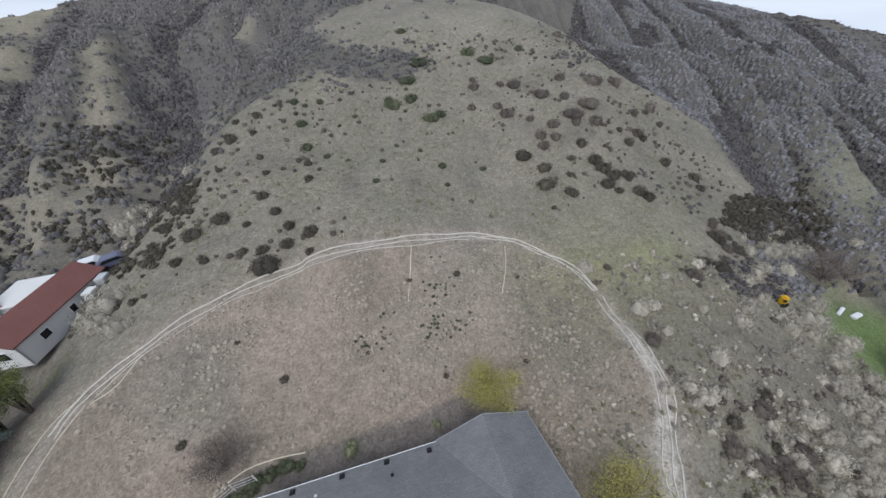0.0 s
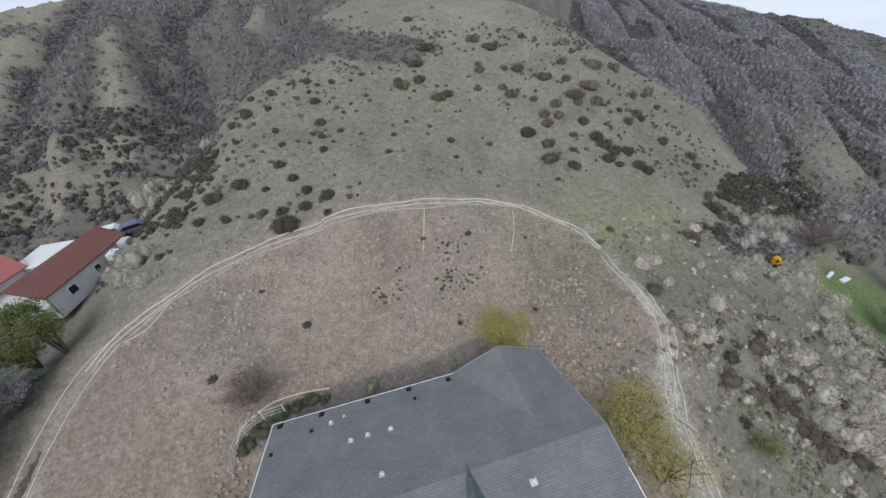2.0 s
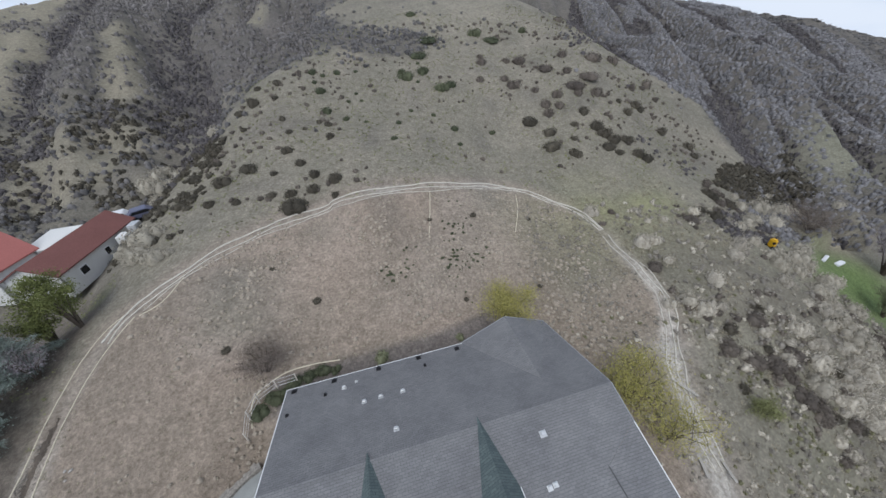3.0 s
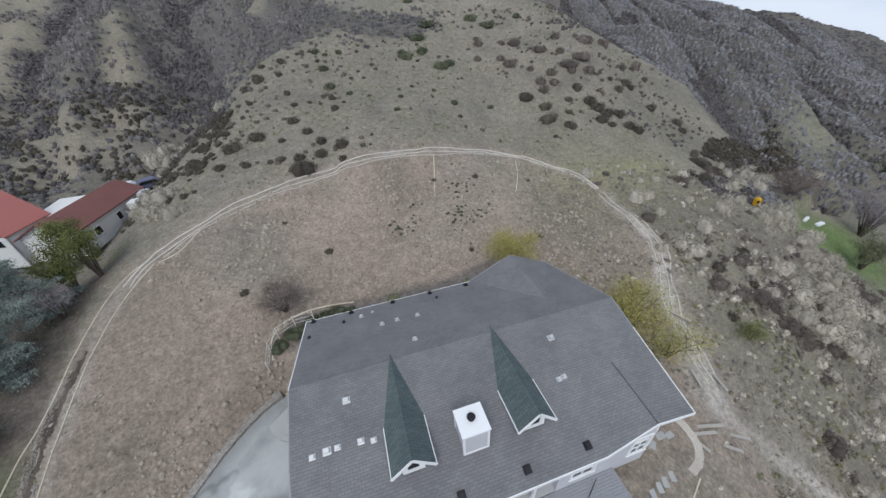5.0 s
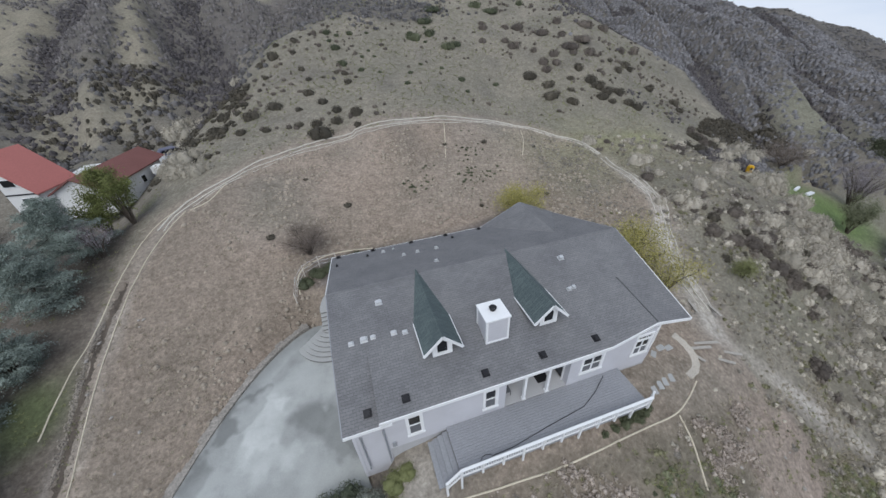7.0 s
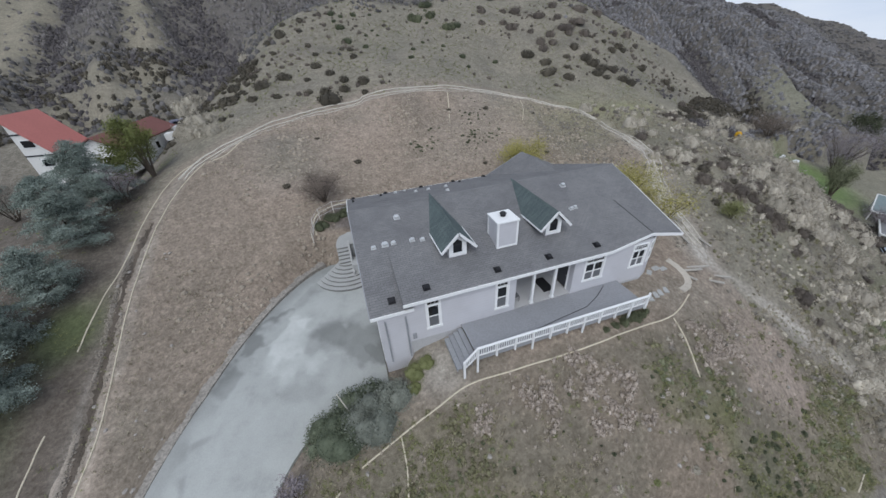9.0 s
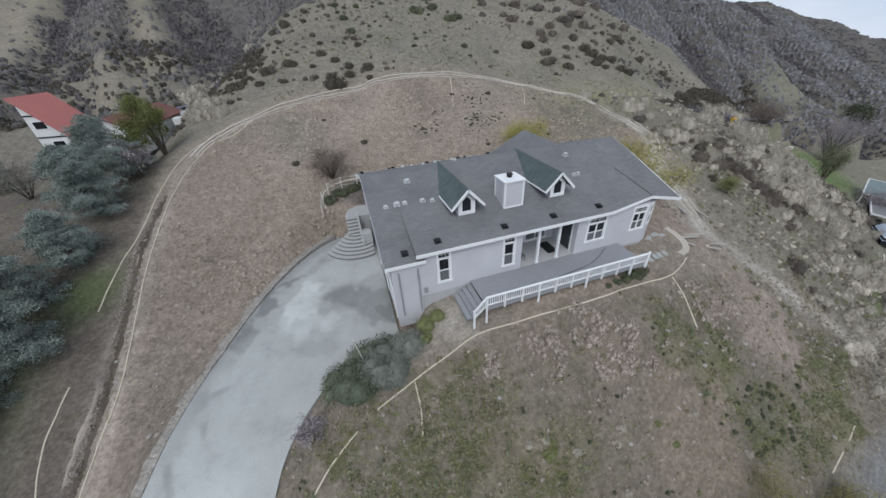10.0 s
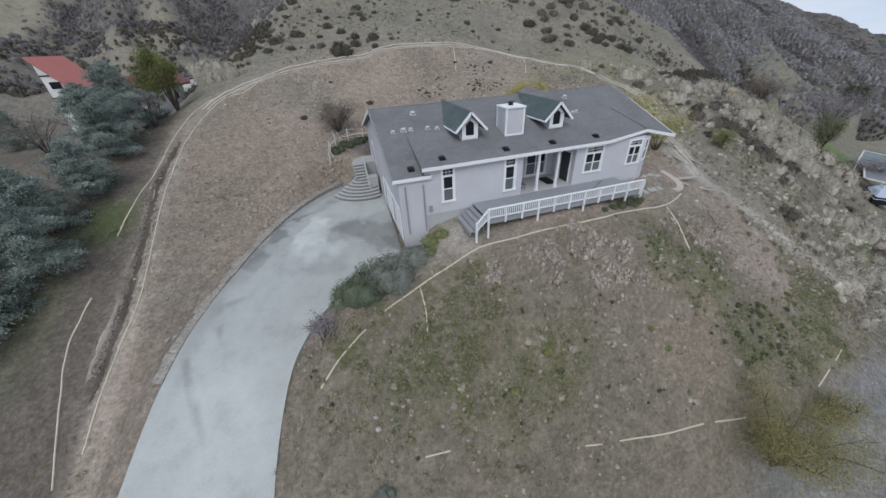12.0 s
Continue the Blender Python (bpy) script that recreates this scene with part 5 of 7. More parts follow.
def tuft_shape(seed, blades=12, wide=0.6):
    rng = np.random.RandomState(seed)
    a = rng.uniform(0, 2 * math.pi, blades)
    lean = rng.uniform(0.2, 1.0, blades) * wide
    root = rng.normal(size=(blades, 2)) * 0.16
    tip = np.stack([root[:, 0] + lean * np.cos(a), root[:, 1] + lean * np.sin(a), rng.uniform(0.45, 1.0, blades)], 1)
    w = 0.055
    lo = np.stack([root[:, 0] - w * np.sin(a), root[:, 1] + w * np.cos(a), np.full(blades, -0.05)], 1)
    hi = np.stack([root[:, 0] + w * np.sin(a), root[:, 1] - w * np.cos(a), np.full(blades, -0.05)], 1)
    return np.stack([lo, hi, tip], 1).reshape(-1, 3), np.arange(3 * blades).reshape(-1, 3)


def scatter(name, shapes, x, y, wide, high, material, label, category, seed=1):
    """Many uncounted plants as one mesh."""
    rng = np.random.RandomState(seed)
    z = on_ground(x, y)
    pick = rng.randint(0, len(shapes), len(x))
    turn = rng.uniform(0, 2 * math.pi, len(x))
    vs, ts, tones, o = [], [], [], 0
    for k, (v, t) in enumerate(shapes):
        i = np.nonzero(pick == k)[0]
        if not len(i):
            continue
        c, s = np.cos(turn[i])[:, None], np.sin(turn[i])[:, None]
        px = (v[:, 0] * c - v[:, 1] * s) * wide[i][:, None] + x[i][:, None]
        py = (v[:, 0] * s + v[:, 1] * c) * wide[i][:, None] + y[i][:, None]
        pz = v[:, 2] * high[i][:, None] + z[i][:, None]
        vs.append(np.stack([px, py, pz], -1).reshape(-1, 3))
        ts.append((t[None] + (o + np.arange(len(i)) * len(v))[:, None, None]).reshape(-1, 3))
        tones.append(np.repeat(rng.uniform(0, 1, len(i)), len(v)))
        o += len(i) * len(v)
    me = set_tone(fast_mesh(name, np.concatenate(vs), np.concatenate(ts), material, True), np.concatenate(tones))
    return tagged(new(name, me), label, category, kind="stuff")


def spread(seed, n, x0, x1, y0, y1, keep):
    rng = np.random.RandomState(seed)
    x, y = rng.uniform(x0, x1, n), rng.uniform(y0, y1, n)
    k = keep(x, y) > rng.uniform(0, 1, n)
    k &= ~inside(x, y, DRIVE_POLY) & ~((x > -13.6) & (x < 8.2) & (y > -8.0) & (y < 10.4))
    x, y = x[k], y[k]
    return x, y, rng.uniform(0, 1, len(x))


# ---- countable bushes on the spur behind the house ----
bush_meshes = {}


def bush(name, x, y, wide, high, material, label, category="bush", group="", seed=0, turn=0.0, sink=0.05, fine=False):
    key = (material.name, seed, fine)
    if key not in bush_meshes:
        v, t = shrub_shape(400 + seed, *((3600, 0.05) if fine else (900, 0.085)), lobes=5 + seed % 3, fuzz=0.3)
        bush_meshes[key] = set_tone(fast_mesh(name, v, t, material), np.full(len(v), (0.35, 0.7, 0.15, 0.9, 0.5, 0.25, 0.6, 0.4)[seed % 8]))
    ob = new(name, bush_meshes[key])
    ob.matrix_basis = Matrix.LocRotScale((x, y, height(x, y) - sink), Euler((0, 0, turn)), (wide, wide, high))
    return tagged(ob, label, category, group)


# place and half width of each
SPUR_LEFT = [(-17.4, 37.7, 1.23), (-20.4, 36.4, 1.19), (-11.1, 37, 0.76), (-9.5, 34.2, 0.73), (-7.2, 32.3, 0.84), (-12.9, 40.2, 0.79), (-9.8, 31.8, 0.83), (-12, 29.6, 1.4), (-12.3, 31.5, 0.75), (-14.4, 31.9, 0.63), (-14.3, 35.9, 0.54), (-7.4, 30, 0.56),
             (-18.2, 31.8, 0.55), (-22.5, 44.5, 1.12), (-23.2, 44, 0.89), (-24.6, 40.1, 0.84), (-23.9, 35.5, 0.84), (-25, 34.8, 0.77), (-21.3, 32.8, 0.68), (-7.1, 41.3, 0.67), (-7.2, 44.5, 0.62), (-8.3, 45.9, 0.56), (-10.5, 44.7, 0.39), (-12.6, 44.4, 0.46),
             (-13.4, 47.5, 0.56), (-18.8, 46.9, 0.54), (-17.5, 52.1, 0.99), (-19.5, 50.9, 0.9), (-17, 55.5, 0.6), (-14, 55.9, 0.78), (-14.4, 52.4, 0.5)]
SPUR_TOP = [(-7.6, 52.8, 0.86), (-8.3, 55.2, 0.44), (-8.4, 57.7, 0.72), (-6.9, 56.5, 0.45), (-4.7, 57, 0.63), (-1.6, 57.2, 0.37), (-7.2, 48, 0.81), (-4.6, 45.4, 0.56), (-3.7, 49.8, 0.42), (-1.7, 49.8, 0.34), (-1.9, 43.8, 0.31), (-2.3, 51.7, 0.35),
            (1.2, 38.2, 0.51), (2.6, 42.3, 0.39), (5.1, 45.3, 0.41), (8.2, 43.8, 0.41), (6.3, 54.3, 1.37), (5.9, 55.6, 0.74), (9.5, 54.8, 1.21), (9.3, 57.5, 0.38), (11.5, 49.8, 1.24), (8, 52.4, 0.36), (12.5, 76.4, 1.15), (13.1, 65, 2.09),
            (10.1, 59.9, 1.77), (13, 50.2, 0.81), (10.5, 40.8, 0.56), (10.2, 37.4, 0.38), (16.3, 40.3, 0.58), (23.2, 67, 1.32), (25.8, 64.6, 1.85), (33.2, 65.5, 0.89)]
SPUR_RIGHT = [(22.9, 40.9, 1.28), (25, 38.3, 1.08), (24.1, 35.8, 1.46), (32.1, 40.5, 0.87), (29.4, 38.7, 0.59), (28.1, 36.3, 0.58), (26.7, 33.7, 1.04), (32.6, 37.5, 1.01), (33.2, 36.1, 1.25), (34.2, 35, 1.16), (36.4, 34.6, 1.09), (32.4, 33.7, 0.98),
              (33.4, 32.4, 0.72), (36.4, 31.9, 1.14), (37.3, 31, 0.89), (40.2, 40.2, 0.81), (43.2, 42.1, 1.02), (43.9, 41.4, 0.83), (39.8, 42.2, 0.64), (45.9, 37.7, 1.09), (50.6, 35.9, 1.02), (50.2, 33.8, 0.81), (42.9, 24.4, 0.93), (43, 23.5, 0.76),
              (53.3, 30.6, 0.89), (50.8, 27.5, 1.1), (50.9, 28.9, 0.77), (44.5, 22, 0.98), (36.3, 20.2, 0.89), (37.9, 19.1, 0.96)]
SPUR_BROW = [(20.6, 56, 0.98), (21.1, 58.2, 0.7), (25.4, 56.4, 0.8), (27.8, 55.5, 1.2), (18.4, 50.9, 0.74), (30.7, 51, 1.43), (41.1, 52.3, 1.99), (36.7, 47, 1.86), (33.3, 45.5, 1.64), (36.3, 43.6, 1.08), (45.7, 52.8, 1.23), (50.9, 48.6, 1.12),
             (45.4, 46.1, 0.77), (48.9, 47.3, 0.7), (50.7, 45.4, 0.7), (23.4, 48.5, 1.19), (22.7, 50.3, 0.84), (26.6, 41.7, 0.95), (28.8, 42.5, 0.88), (26.9, 43.4, 0.88), (29.4, 44.5, 0.89), (33, 43.9, 0.81), (26.6, 46.8, 0.73), (43.6, 69.7, 1.07),
             (35.2, 53.6, 0.99), (33.8, 49.2, 0.85)]
LOT = [(7.2, 24.1, 2), (13.5, 22.6, 1), (-10.5, 18.8, 2), (-14.3, 22.4, 1), (-17.8, 15.5, 2), (10.7, 14.5, 1), (2.2, 24.4, 1), (3.4, 15.6, 1)]
GIRTH = {1: 0.62, 2: 0.95, 3: 1.3}
rng = np.random.RandomState(11)
for places, kind, lab in ((SPUR_LEFT, SHRUB, "dark brown-green shrub on the grassy spur"), (SPUR_TOP, SHRUB_GREEN, "dark green shrub high on the grassy spur"),
                          (SPUR_RIGHT, SHRUB, "brown shrub on the dry spur above the lot"), (SPUR_BROW, BROWN, "grey-brown shrub on the brow of the spur")):
    for x, y, w in places:
        w *= 1.1
        bush("shrub", x, y, w, min(w, 1.1) * rng.uniform(0.95, 1.25), kind, lab, "shrub", "shrubs on the spur", rng.randint(8), rng.uniform(0, 6.28))
for x, y, k in LOT:
    w = GIRTH[k] * 0.55
    bush("weed_clump", x, y, w, w * 0.8, SHRUB, "small dark weed clump on the trodden lot", "weed", "weeds on the lot", 1, x)

PALE_AT = [(-32.6, 48.1, 3), (-32.8, 45.4, 3), (-27.9, 30.4, 3), (-28.1, 28.5, 3), (-26.5, 31.2, 2), (-23.6, 50.3, 2), (42.8, 18.2, 3), (50.3, 21.4, 3), (39.4, 12.0, 3), (43.9, 12.2, 3), (47.0, 9.4, 3), (38.2, 4.6, 3),
           (56.9, 22.0, 2), (68.7, 21.3, 2), (39.9, 17.1, 2), (47.7, 13.8, 2), (41.4, 7.8, 2), (37.8, 3.1, 2), (-30.4, 49.6, 2), (-31.2, 48.0, 2), (22.4, 8.6, 2), (28.4, 0.3, 2), (-28.8, 29.3, 3), (-26.9, 27.6, 2), (-25.4, 26.6, 2), (-24.2, 26.8, 1), (-35.0, 44.6, 2), (-35.1, 49.2, 3), (-34.3, 51.6, 3),
           (-33.4, 53.0, 2)]
for x, y, k in PALE_AT:
    w = GIRTH[k] * rng.uniform(1.0, 1.4)
    bush("pale_bush", x, y, w, w * rng.uniform(1.3, 1.6), PALE, "pale tan dry bush on the slope", "bush", "pale bushes", rng.randint(3), rng.uniform(0, 6.28))

# ---- uncounted brush and grass ----
SMALL = [shrub_shape(70 + k, 11, 0.34, 1, 5, 2, 0.35) for k in range(8)]
MID = [shrub_shape(60 + k, 30, 0.24, 2, 6, 2, 0.18) for k in range(6)]
FINE = [shrub_shape(90 + k, 110, 0.17, 3, 6, 2) for k in range(5)]
FARTHER = [shrub_shape(80 + k, 4, 0.4, 1, 5, 2) for k in range(6)]
TUFTS = [tuft_shape(120 + k) for k in range(6)]
BUNDLES = [shrub_shape(160 + k, 26, 0.4, 1, 5, 2, 0.5) for k in range(6)]
LOOSE = [tuft_shape(140 + k, 10, 0.9) for k in range(5)]


def canyon_right(x, y):
    clear = np.maximum(np.exp(-(((x - 92) / 15) ** 2 + ((y - 32) / 9) ** 2) ** 2), np.exp(-(((x - 57) / 10) ** 2 + ((y - 11) / 8) ** 2) ** 2))
    return step(0.3, 3.5, off_spur(x, y) + 1.5 * rough(x, y, 5)) * np.clip(0.86 - 0.16 * ribs(x, y) + 0.2 * rough(x, y, 7), 0.6, 1) * (1 - 0.96 * clear) * (y > 12) * (x > 0.68 * y - 2)


# shaded face of the side canyon; its shade is put into darker, denser brush
SHADED_SIDE = [(-49, 75), (-38, 81), (-31, 67), (-30, 58), (-45, 65)]


def canyon_left(x, y):
    return step(0.3, 3.5, off_spur(x, y) + 1.5 * rough(x, y, 5)) * np.clip(0.56 - 0.34 * ribs(x, y) + 0.4 * rough(x, y, 9) + 0.3 * inside(x, y, SHADED_SIDE) - 0.15 * step(70, 58, y + 0.25 * x), 0.3, 1) * (1 - left_clear(x, y)) * step(38, 44, y)


def spur_brush(x, y):
    return step(0.0, 2.0, off_spur(x, y) + rough(x, y, 4)) * np.clip(0.55 + 0.7 * rough(x, y, 6), 0.05, 1)


x, y, r = spread(21, 52000, 34, 155, 10, 130, canyon_right)
# denser gully brush takes the darker colour, which also carries the gullies' shade
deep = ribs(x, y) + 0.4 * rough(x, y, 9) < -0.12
for name, k, material, label in (("chaparral", ~deep, CHAPARRAL, "grey chaparral brush covering the canyon hillside, tinted for haze"), ("gully_chaparral", deep, THICKET, "dense brush in the gullies of the hillside, darkened for their shade")):
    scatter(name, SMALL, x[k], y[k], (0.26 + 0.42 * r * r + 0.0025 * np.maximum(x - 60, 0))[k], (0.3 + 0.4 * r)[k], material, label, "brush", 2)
x, y, r = spread(22, 46000, 100, 300, 20, 260, lambda x, y: np.clip(0.85 + 0.4 * rough(x, y, 18) - 0.25 * ribs(x, y), 0, 1) * (np.hypot(x, y) < 288) * (x > 0.75 * y) * ((x > 150) | (y > 140)))
scatter("far_chaparral", FARTHER, x, y, 0.5 + 0.55 * r, 0.2 + 0.25 * r, DARKBRUSH, "dark brush on the far hills", "brush", 3)
x, y, r = spread(23, 25000, -110, -8, 38, 165, canyon_left)
# the thicket colour here also paints the shade of the gullies and that face
deep = (ribs(x, y) + 0.4 * rough(x, y, 7) < -0.35) | inside(x + 2 * rough(x, y, 4), y + 2 * rough(x, y + 50, 4), SHADED_SIDE)
low = ~deep & (y + 0.25 * x < 64 + 5 * rough(x, y, 6))
for name, k, material, label in (("canyon_brush", ~deep & ~low, SIDE_BRUSH, "grey-brown brush in the side canyon"), ("low_brush", low, DARKBRUSH, "dark rounded brush on the low knoll of the side canyon"), ("gully_thicket", deep, THICKET, "brown thicket on the floor and shaded face of the side canyon, darkened for shade")):
    scatter(name, SMALL, x[k], y[k], (0.28 + 0.62 * r * r)[k], (0.35 + 0.55 * r)[k], material, label, "brush", 4)
x, y, r = spread(67, 1500, -66, -26, 42, 78, lambda x, y: step(1.0, 4.0, off_spur(x, y) + 2 * rough(x, y, 5)) * step(76, 64, y + 0.2 * x) * np.clip(0.25 + 1.1 * rough(x, y, 4) + 0.3 * inside(x, y, SHADED_SIDE), 0.05, 1))
scatter("round_brush", MID, x, y, 0.4 + 0.6 * r * r, 0.5 + 0.5 * r, SHRUB, "dark rounded bushes on the knoll of the side canyon", "brush", 36)
x, y, r = spread(24, 9000, -14, 46, 58, 140, spur_brush)
scatter("spur_brush", SMALL, x, y, 0.28 + 0.5 * r * r, 0.3 + 0.4 * r, DARKBRUSH, "low grey brush on the head of the spur", "brush", 5)


BUSH_LINE = [(27, 14), (30, 8), (33.7, 5), (34, 0.3), (33.4, -3.5), (31, -7.5), (28.6, -11), (25.5, -15)]
DARK_AT = [(23.9, 5.4, 0.7), (28.4, 6.4, 0.62), (26.0, 3.3, 0.41), (29.3, 2.0, 0.34), (23.6, 1.4, 0.27), (21.3, 1.4, 0.47), (27.5, -0.7, 0.37), (31.6, 0.7, 0.46), (32.5, -0.5, 0.4), (28.5, -1.8, 0.42), (30.1, -2.8, 0.43)]
TAN_AT = [(28.6, 3.3, 0.52), (36.3, 6.5, 0.54), (39.5, 5.8, 0.83), (37.6, 4.3, 0.65), (36.2, 2.3, 0.5), (35.7, 1.3, 0.42), (33.1, 0.7, 0.46), (34.4, -0.1, 0.53), (29.4, -0.1, 0.55), (27.2, -2.9, 0.51), (23.4, 3.4, 0.5), (22.8, 2.6, 0.49),
          (30.2, -2.3, 0.32), (18.8, 4.7, 0.25), (31.6, 5.3, 0.37), (20.6, 8.8, 0.6), (22.1, 7.2, 0.4)]
for k, (x, y, w) in enumerate(DARK_AT):
    bush("brown_bush", x, y, w * 1.1, w * 1.3, SHRUB, "dark brown bush on the falling slope", "bush", "brown bushes", k % 8, k * 1.7)
for k, (x, y, w) in enumerate(TAN_AT):
    bush("tan_bush", x, y, w * 1.15, w * 1.5, PALE_TAN, "rounded tan dry bush on the falling slope", "bush", "tan bushes", k % 8, k * 1.7)
FLOOR_LINE = [(62, 24), (50.5, 22), (41.5, 15), (40.5, 11.5), (44.5, 10.8), (42.5, 7), (39, 3.5), (36.5, 0.5), (35, -4)]


def right_slope(x, y):
    return step(20.8, 22, x - 0.105 * np.maximum(-y, 0)) * step(25, 19, y) * step(53, 46, x) * np.clip(0.7 + 0.7 * rough(x, y, 5), 0.2, 1) * step(-18, -13, y)


def bush_belt(x, y):
    """The belt of rounded dry bushes along the brow of the right-hand slope."""
    return np.exp(-(near_line(x, y, BUSH_LINE) / 5) ** 2) * step(22.5, 24.5, x + 0.15 * np.maximum(-y, 0) + rough(x, y, 3))


ROUND = [shrub_shape(200 + k, 150, 0.15, 4) for k in range(4)]
x, y, r = spread(29, 1500, -24, 58, 31, 72, lambda x, y: (off_spur(x, y) <= 0) * np.clip(0.12 + 1.1 * rough(x, y, 6) + 0.25 * step(18, 28, x) + 0.2 * step(40, 50, y) + 0.25 * step(-8, -16, x), 0.05, 1))
scatter("small_shrubs", ROUND, x, y, 0.16 + 0.34 * r * r, 0.2 + 0.35 * r, BROWN, "small dark shrubs dotted over the spur", "shrub", 21)
x, y, r = spread(25, 2700, 17, 54, -17, 27, lambda x, y: np.maximum(right_slope(x, y) * 0.9, 0.5 * bush_belt(x, y)))
scatter("grey_brush", MID, x, y, 0.16 + 0.36 * r * r, 0.2 + 0.35 * r, GREYBRUSH, "grey leafless brush on the falling slope", "brush", 6)
x, y, r = spread(26, 1500, 20, 46, -16, 24, lambda x, y: bush_belt(x, y) * (0.5 - 0.34 * step(-1, 6, y)) * np.clip(0.75 + 0.8 * rough(x, y, 3), 0, 1) + 0.04 * right_slope(x, y))
for px, py, q in zip(x, y, r):
    wide = 0.45 + 0.72 * q * q
    bush("tan_bush", px, py, wide, wide * 1.5, PALE_TAN, "rounded tan dry bush on the falling slope", "bush", "tan bushes", int(q * 97) % 8, q * 40)
x, y, r = spread(57, 300, 33, 66, -6, 26, lambda x, y: np.exp(-(near_line(x, y, FLOOR_LINE) / 1.7) ** 2))
for px, py, q in zip(x, y, r):
    bush("pale_bush", px, py, 0.65 + 0.8 * q * q, 0.9 + 0.9 * q, PALE, "pale dry bush along the canyon floor", "bush", "pale bushes", int(q * 97) % 8, q * 40)
x, y, r = spread(27, 420, 20, 54, -14, 28, lambda x, y: np.maximum(right_slope(x, y) * np.clip(rough(x + 20, y, 6) + 0.25, 0, 1), 0.9 * step(4, 1.5, np.abs(x - 43 - 0.6 * (y - 20))) * step(8, 14, y)))
for px, py, q in zip(x, y, r):
    bush("brown_bush", px, py, 0.4 + 0.75 * q * q, 0.45 + 0.6 * q, BROWN, "brown bush on the falling slope", "bush", "brown bushes", int(q * 97) % 8, q * 40)
x, y, r = spread(43, 800, 20, 54, -15, 27, lambda x, y: right_slope(x, y) * np.clip(1.2 * rough(x + 20, y, 6) + 0.35, 0, 1))
scatter("brown_brush", MID, x, y, 0.25 + 0.5 * r * r, 0.25 + 0.4 * r, BROWN, "dark brown brush on the falling slope", "brush", 24)
x, y, r = spread(44, 1100, 17, 54, -16, 25, lambda x, y: np.maximum(right_slope(x, y) * np.clip(1.2 * rough(x - 20, y, 6) + 0.2, 0, 1), 0.3 * bush_belt(x, y)))
scatter("pale_brush", MID, x, y, 0.16 + 0.36 * r * r, 0.22 + 0.35 * r, PALE_TAN, "pale dry brush on the falling slope", "brush", 25)
THICK = [(60, 31), (76, 35), (77, 27), (66, 23), (53, 23), (48, 27), (56, 33)]
x, y, r = spread(58, 1600, 46, 79, 20, 37, lambda x, y: inside(x + rough(x, y, 3), y + rough(y, x, 3), THICK) * 0.9)
scatter("canyon_thicket", MID, x, y, 0.5 + 0.7 * r * r, 0.5 + 0.6 * r, SHRUB, "dark brown thicket at the mouth of the canyon", "brush", 31)
def east_flank(x, y):
    """The flank between the worn trail and the belt of bushes, and the corner of the front slope beside it."""
    d = near_line(x, y, TRAIL)
    beyond = step(0.8, 2.2, d) * step(12, 15.5, x + 0.25 * (y + 6)) * step(32, 26, x) * step(12, 6, y) * step(-17, -14, y)
    corner = np.exp(-(((x - 8) / 4.5) ** 2 + ((y + 10.5) / 2.8) ** 2) ** 2) * 0.2
    return np.clip(np.maximum(beyond, corner) * (0.55 + 0.9 * rough(x, y, 2.2)), 0, 1) * (d > 0.9) * (1 - 0.85 * bed(x, y, PINK_BED))


for seed, n, material, label, wide in ((64, 1500, PALE_TAN, "low tan brush on the flank beyond the trail", 0.2), (65, 1500, GREYBRUSH, "low grey brush on the flank beyond the trail", 0.22), (66, 1700, WEED_OLIVE, "low olive brush on the flank beyond the trail", 0.18)):
    x, y, r = spread(seed, n, 3, 33, -17, 12, east_flank)
    scatter("flank_brush", FINE, x, y, 0.1 + wide * r, 0.12 + 0.2 * r, material, label, "brush", seed)
x, y, r = spread(28, 700, -36, -20, 22, 50, lambda x, y: step(27.5, 31, y - 0.15 * x * 0) * np.clip(0.5 + rough(x, y, 4), 0, 1) * (np.abs(x + 27 - 0.2 * (y - 35)) < 4.5))
scatter("gully_brush", FINE, x, y, 0.3 + 0.6 * r, 0.3 + 0.45 * r, SHRUB, "brown brush along the left gully", "brush", 9)



def clear_slope(x, y):
    """1 on the front slope below its upper wattle, 0 on the wattle and beyond the foot."""
    return (near_line(x, y, [(-18, -11), (-8, -7.8), (4, -8), (9, -6.5)]) > 0.5) * step(-18.5, -16, y)


def greens(x, y):
    """Where green weeds hold on the front slope."""
    return np.clip(bed(x, y, OLIVE_BED, 1.2) + 0.9 * beds(x, y, GREEN_BEDS) + 0.7 * bed(x, y, DARK_BED), 0, 1)


x, y, r = spread(31, 8000, -21, 22, -20, -7.5, lambda x, y: np.clip(0.25 + 1.0 * rough(x, y, 1.6) + 0.6 * rough(x, y, 6), 0.02, 1) * clear_slope(x, y) * (1 - 0.8 * beds(x, y, BARE_BEDS + [PINK_BED])))
scatter("dry_tufts", TUFTS, x, y, 0.16 + 0.24 * r * r, 0.1 + 0.2 * r, TUFT, "dry straw-coloured tufts on the front slope", "grass", 10)
x, y, r = spread(32, 30000, -21, 24, -20, -7.8, lambda x, y: greens(x, y) * np.clip(0.25 + 1.3 * rough(x, y, 0.9), 0.03, 1) + 0.02)
scatter("green_weeds", LOOSE, x, y, 0.14 + 0.2 * r, 0.08 + 0.16 * r, TUFT_GREEN, "low green weeds on the front slope", "weeds", 11)
x, y, r = spread(62, 6500, -21, 20, -18, -8, lambda x, y: np.clip(greens(x, y) * (0.25 + 1.4 * rough(x, y, 0.8)), 0.02, 1))
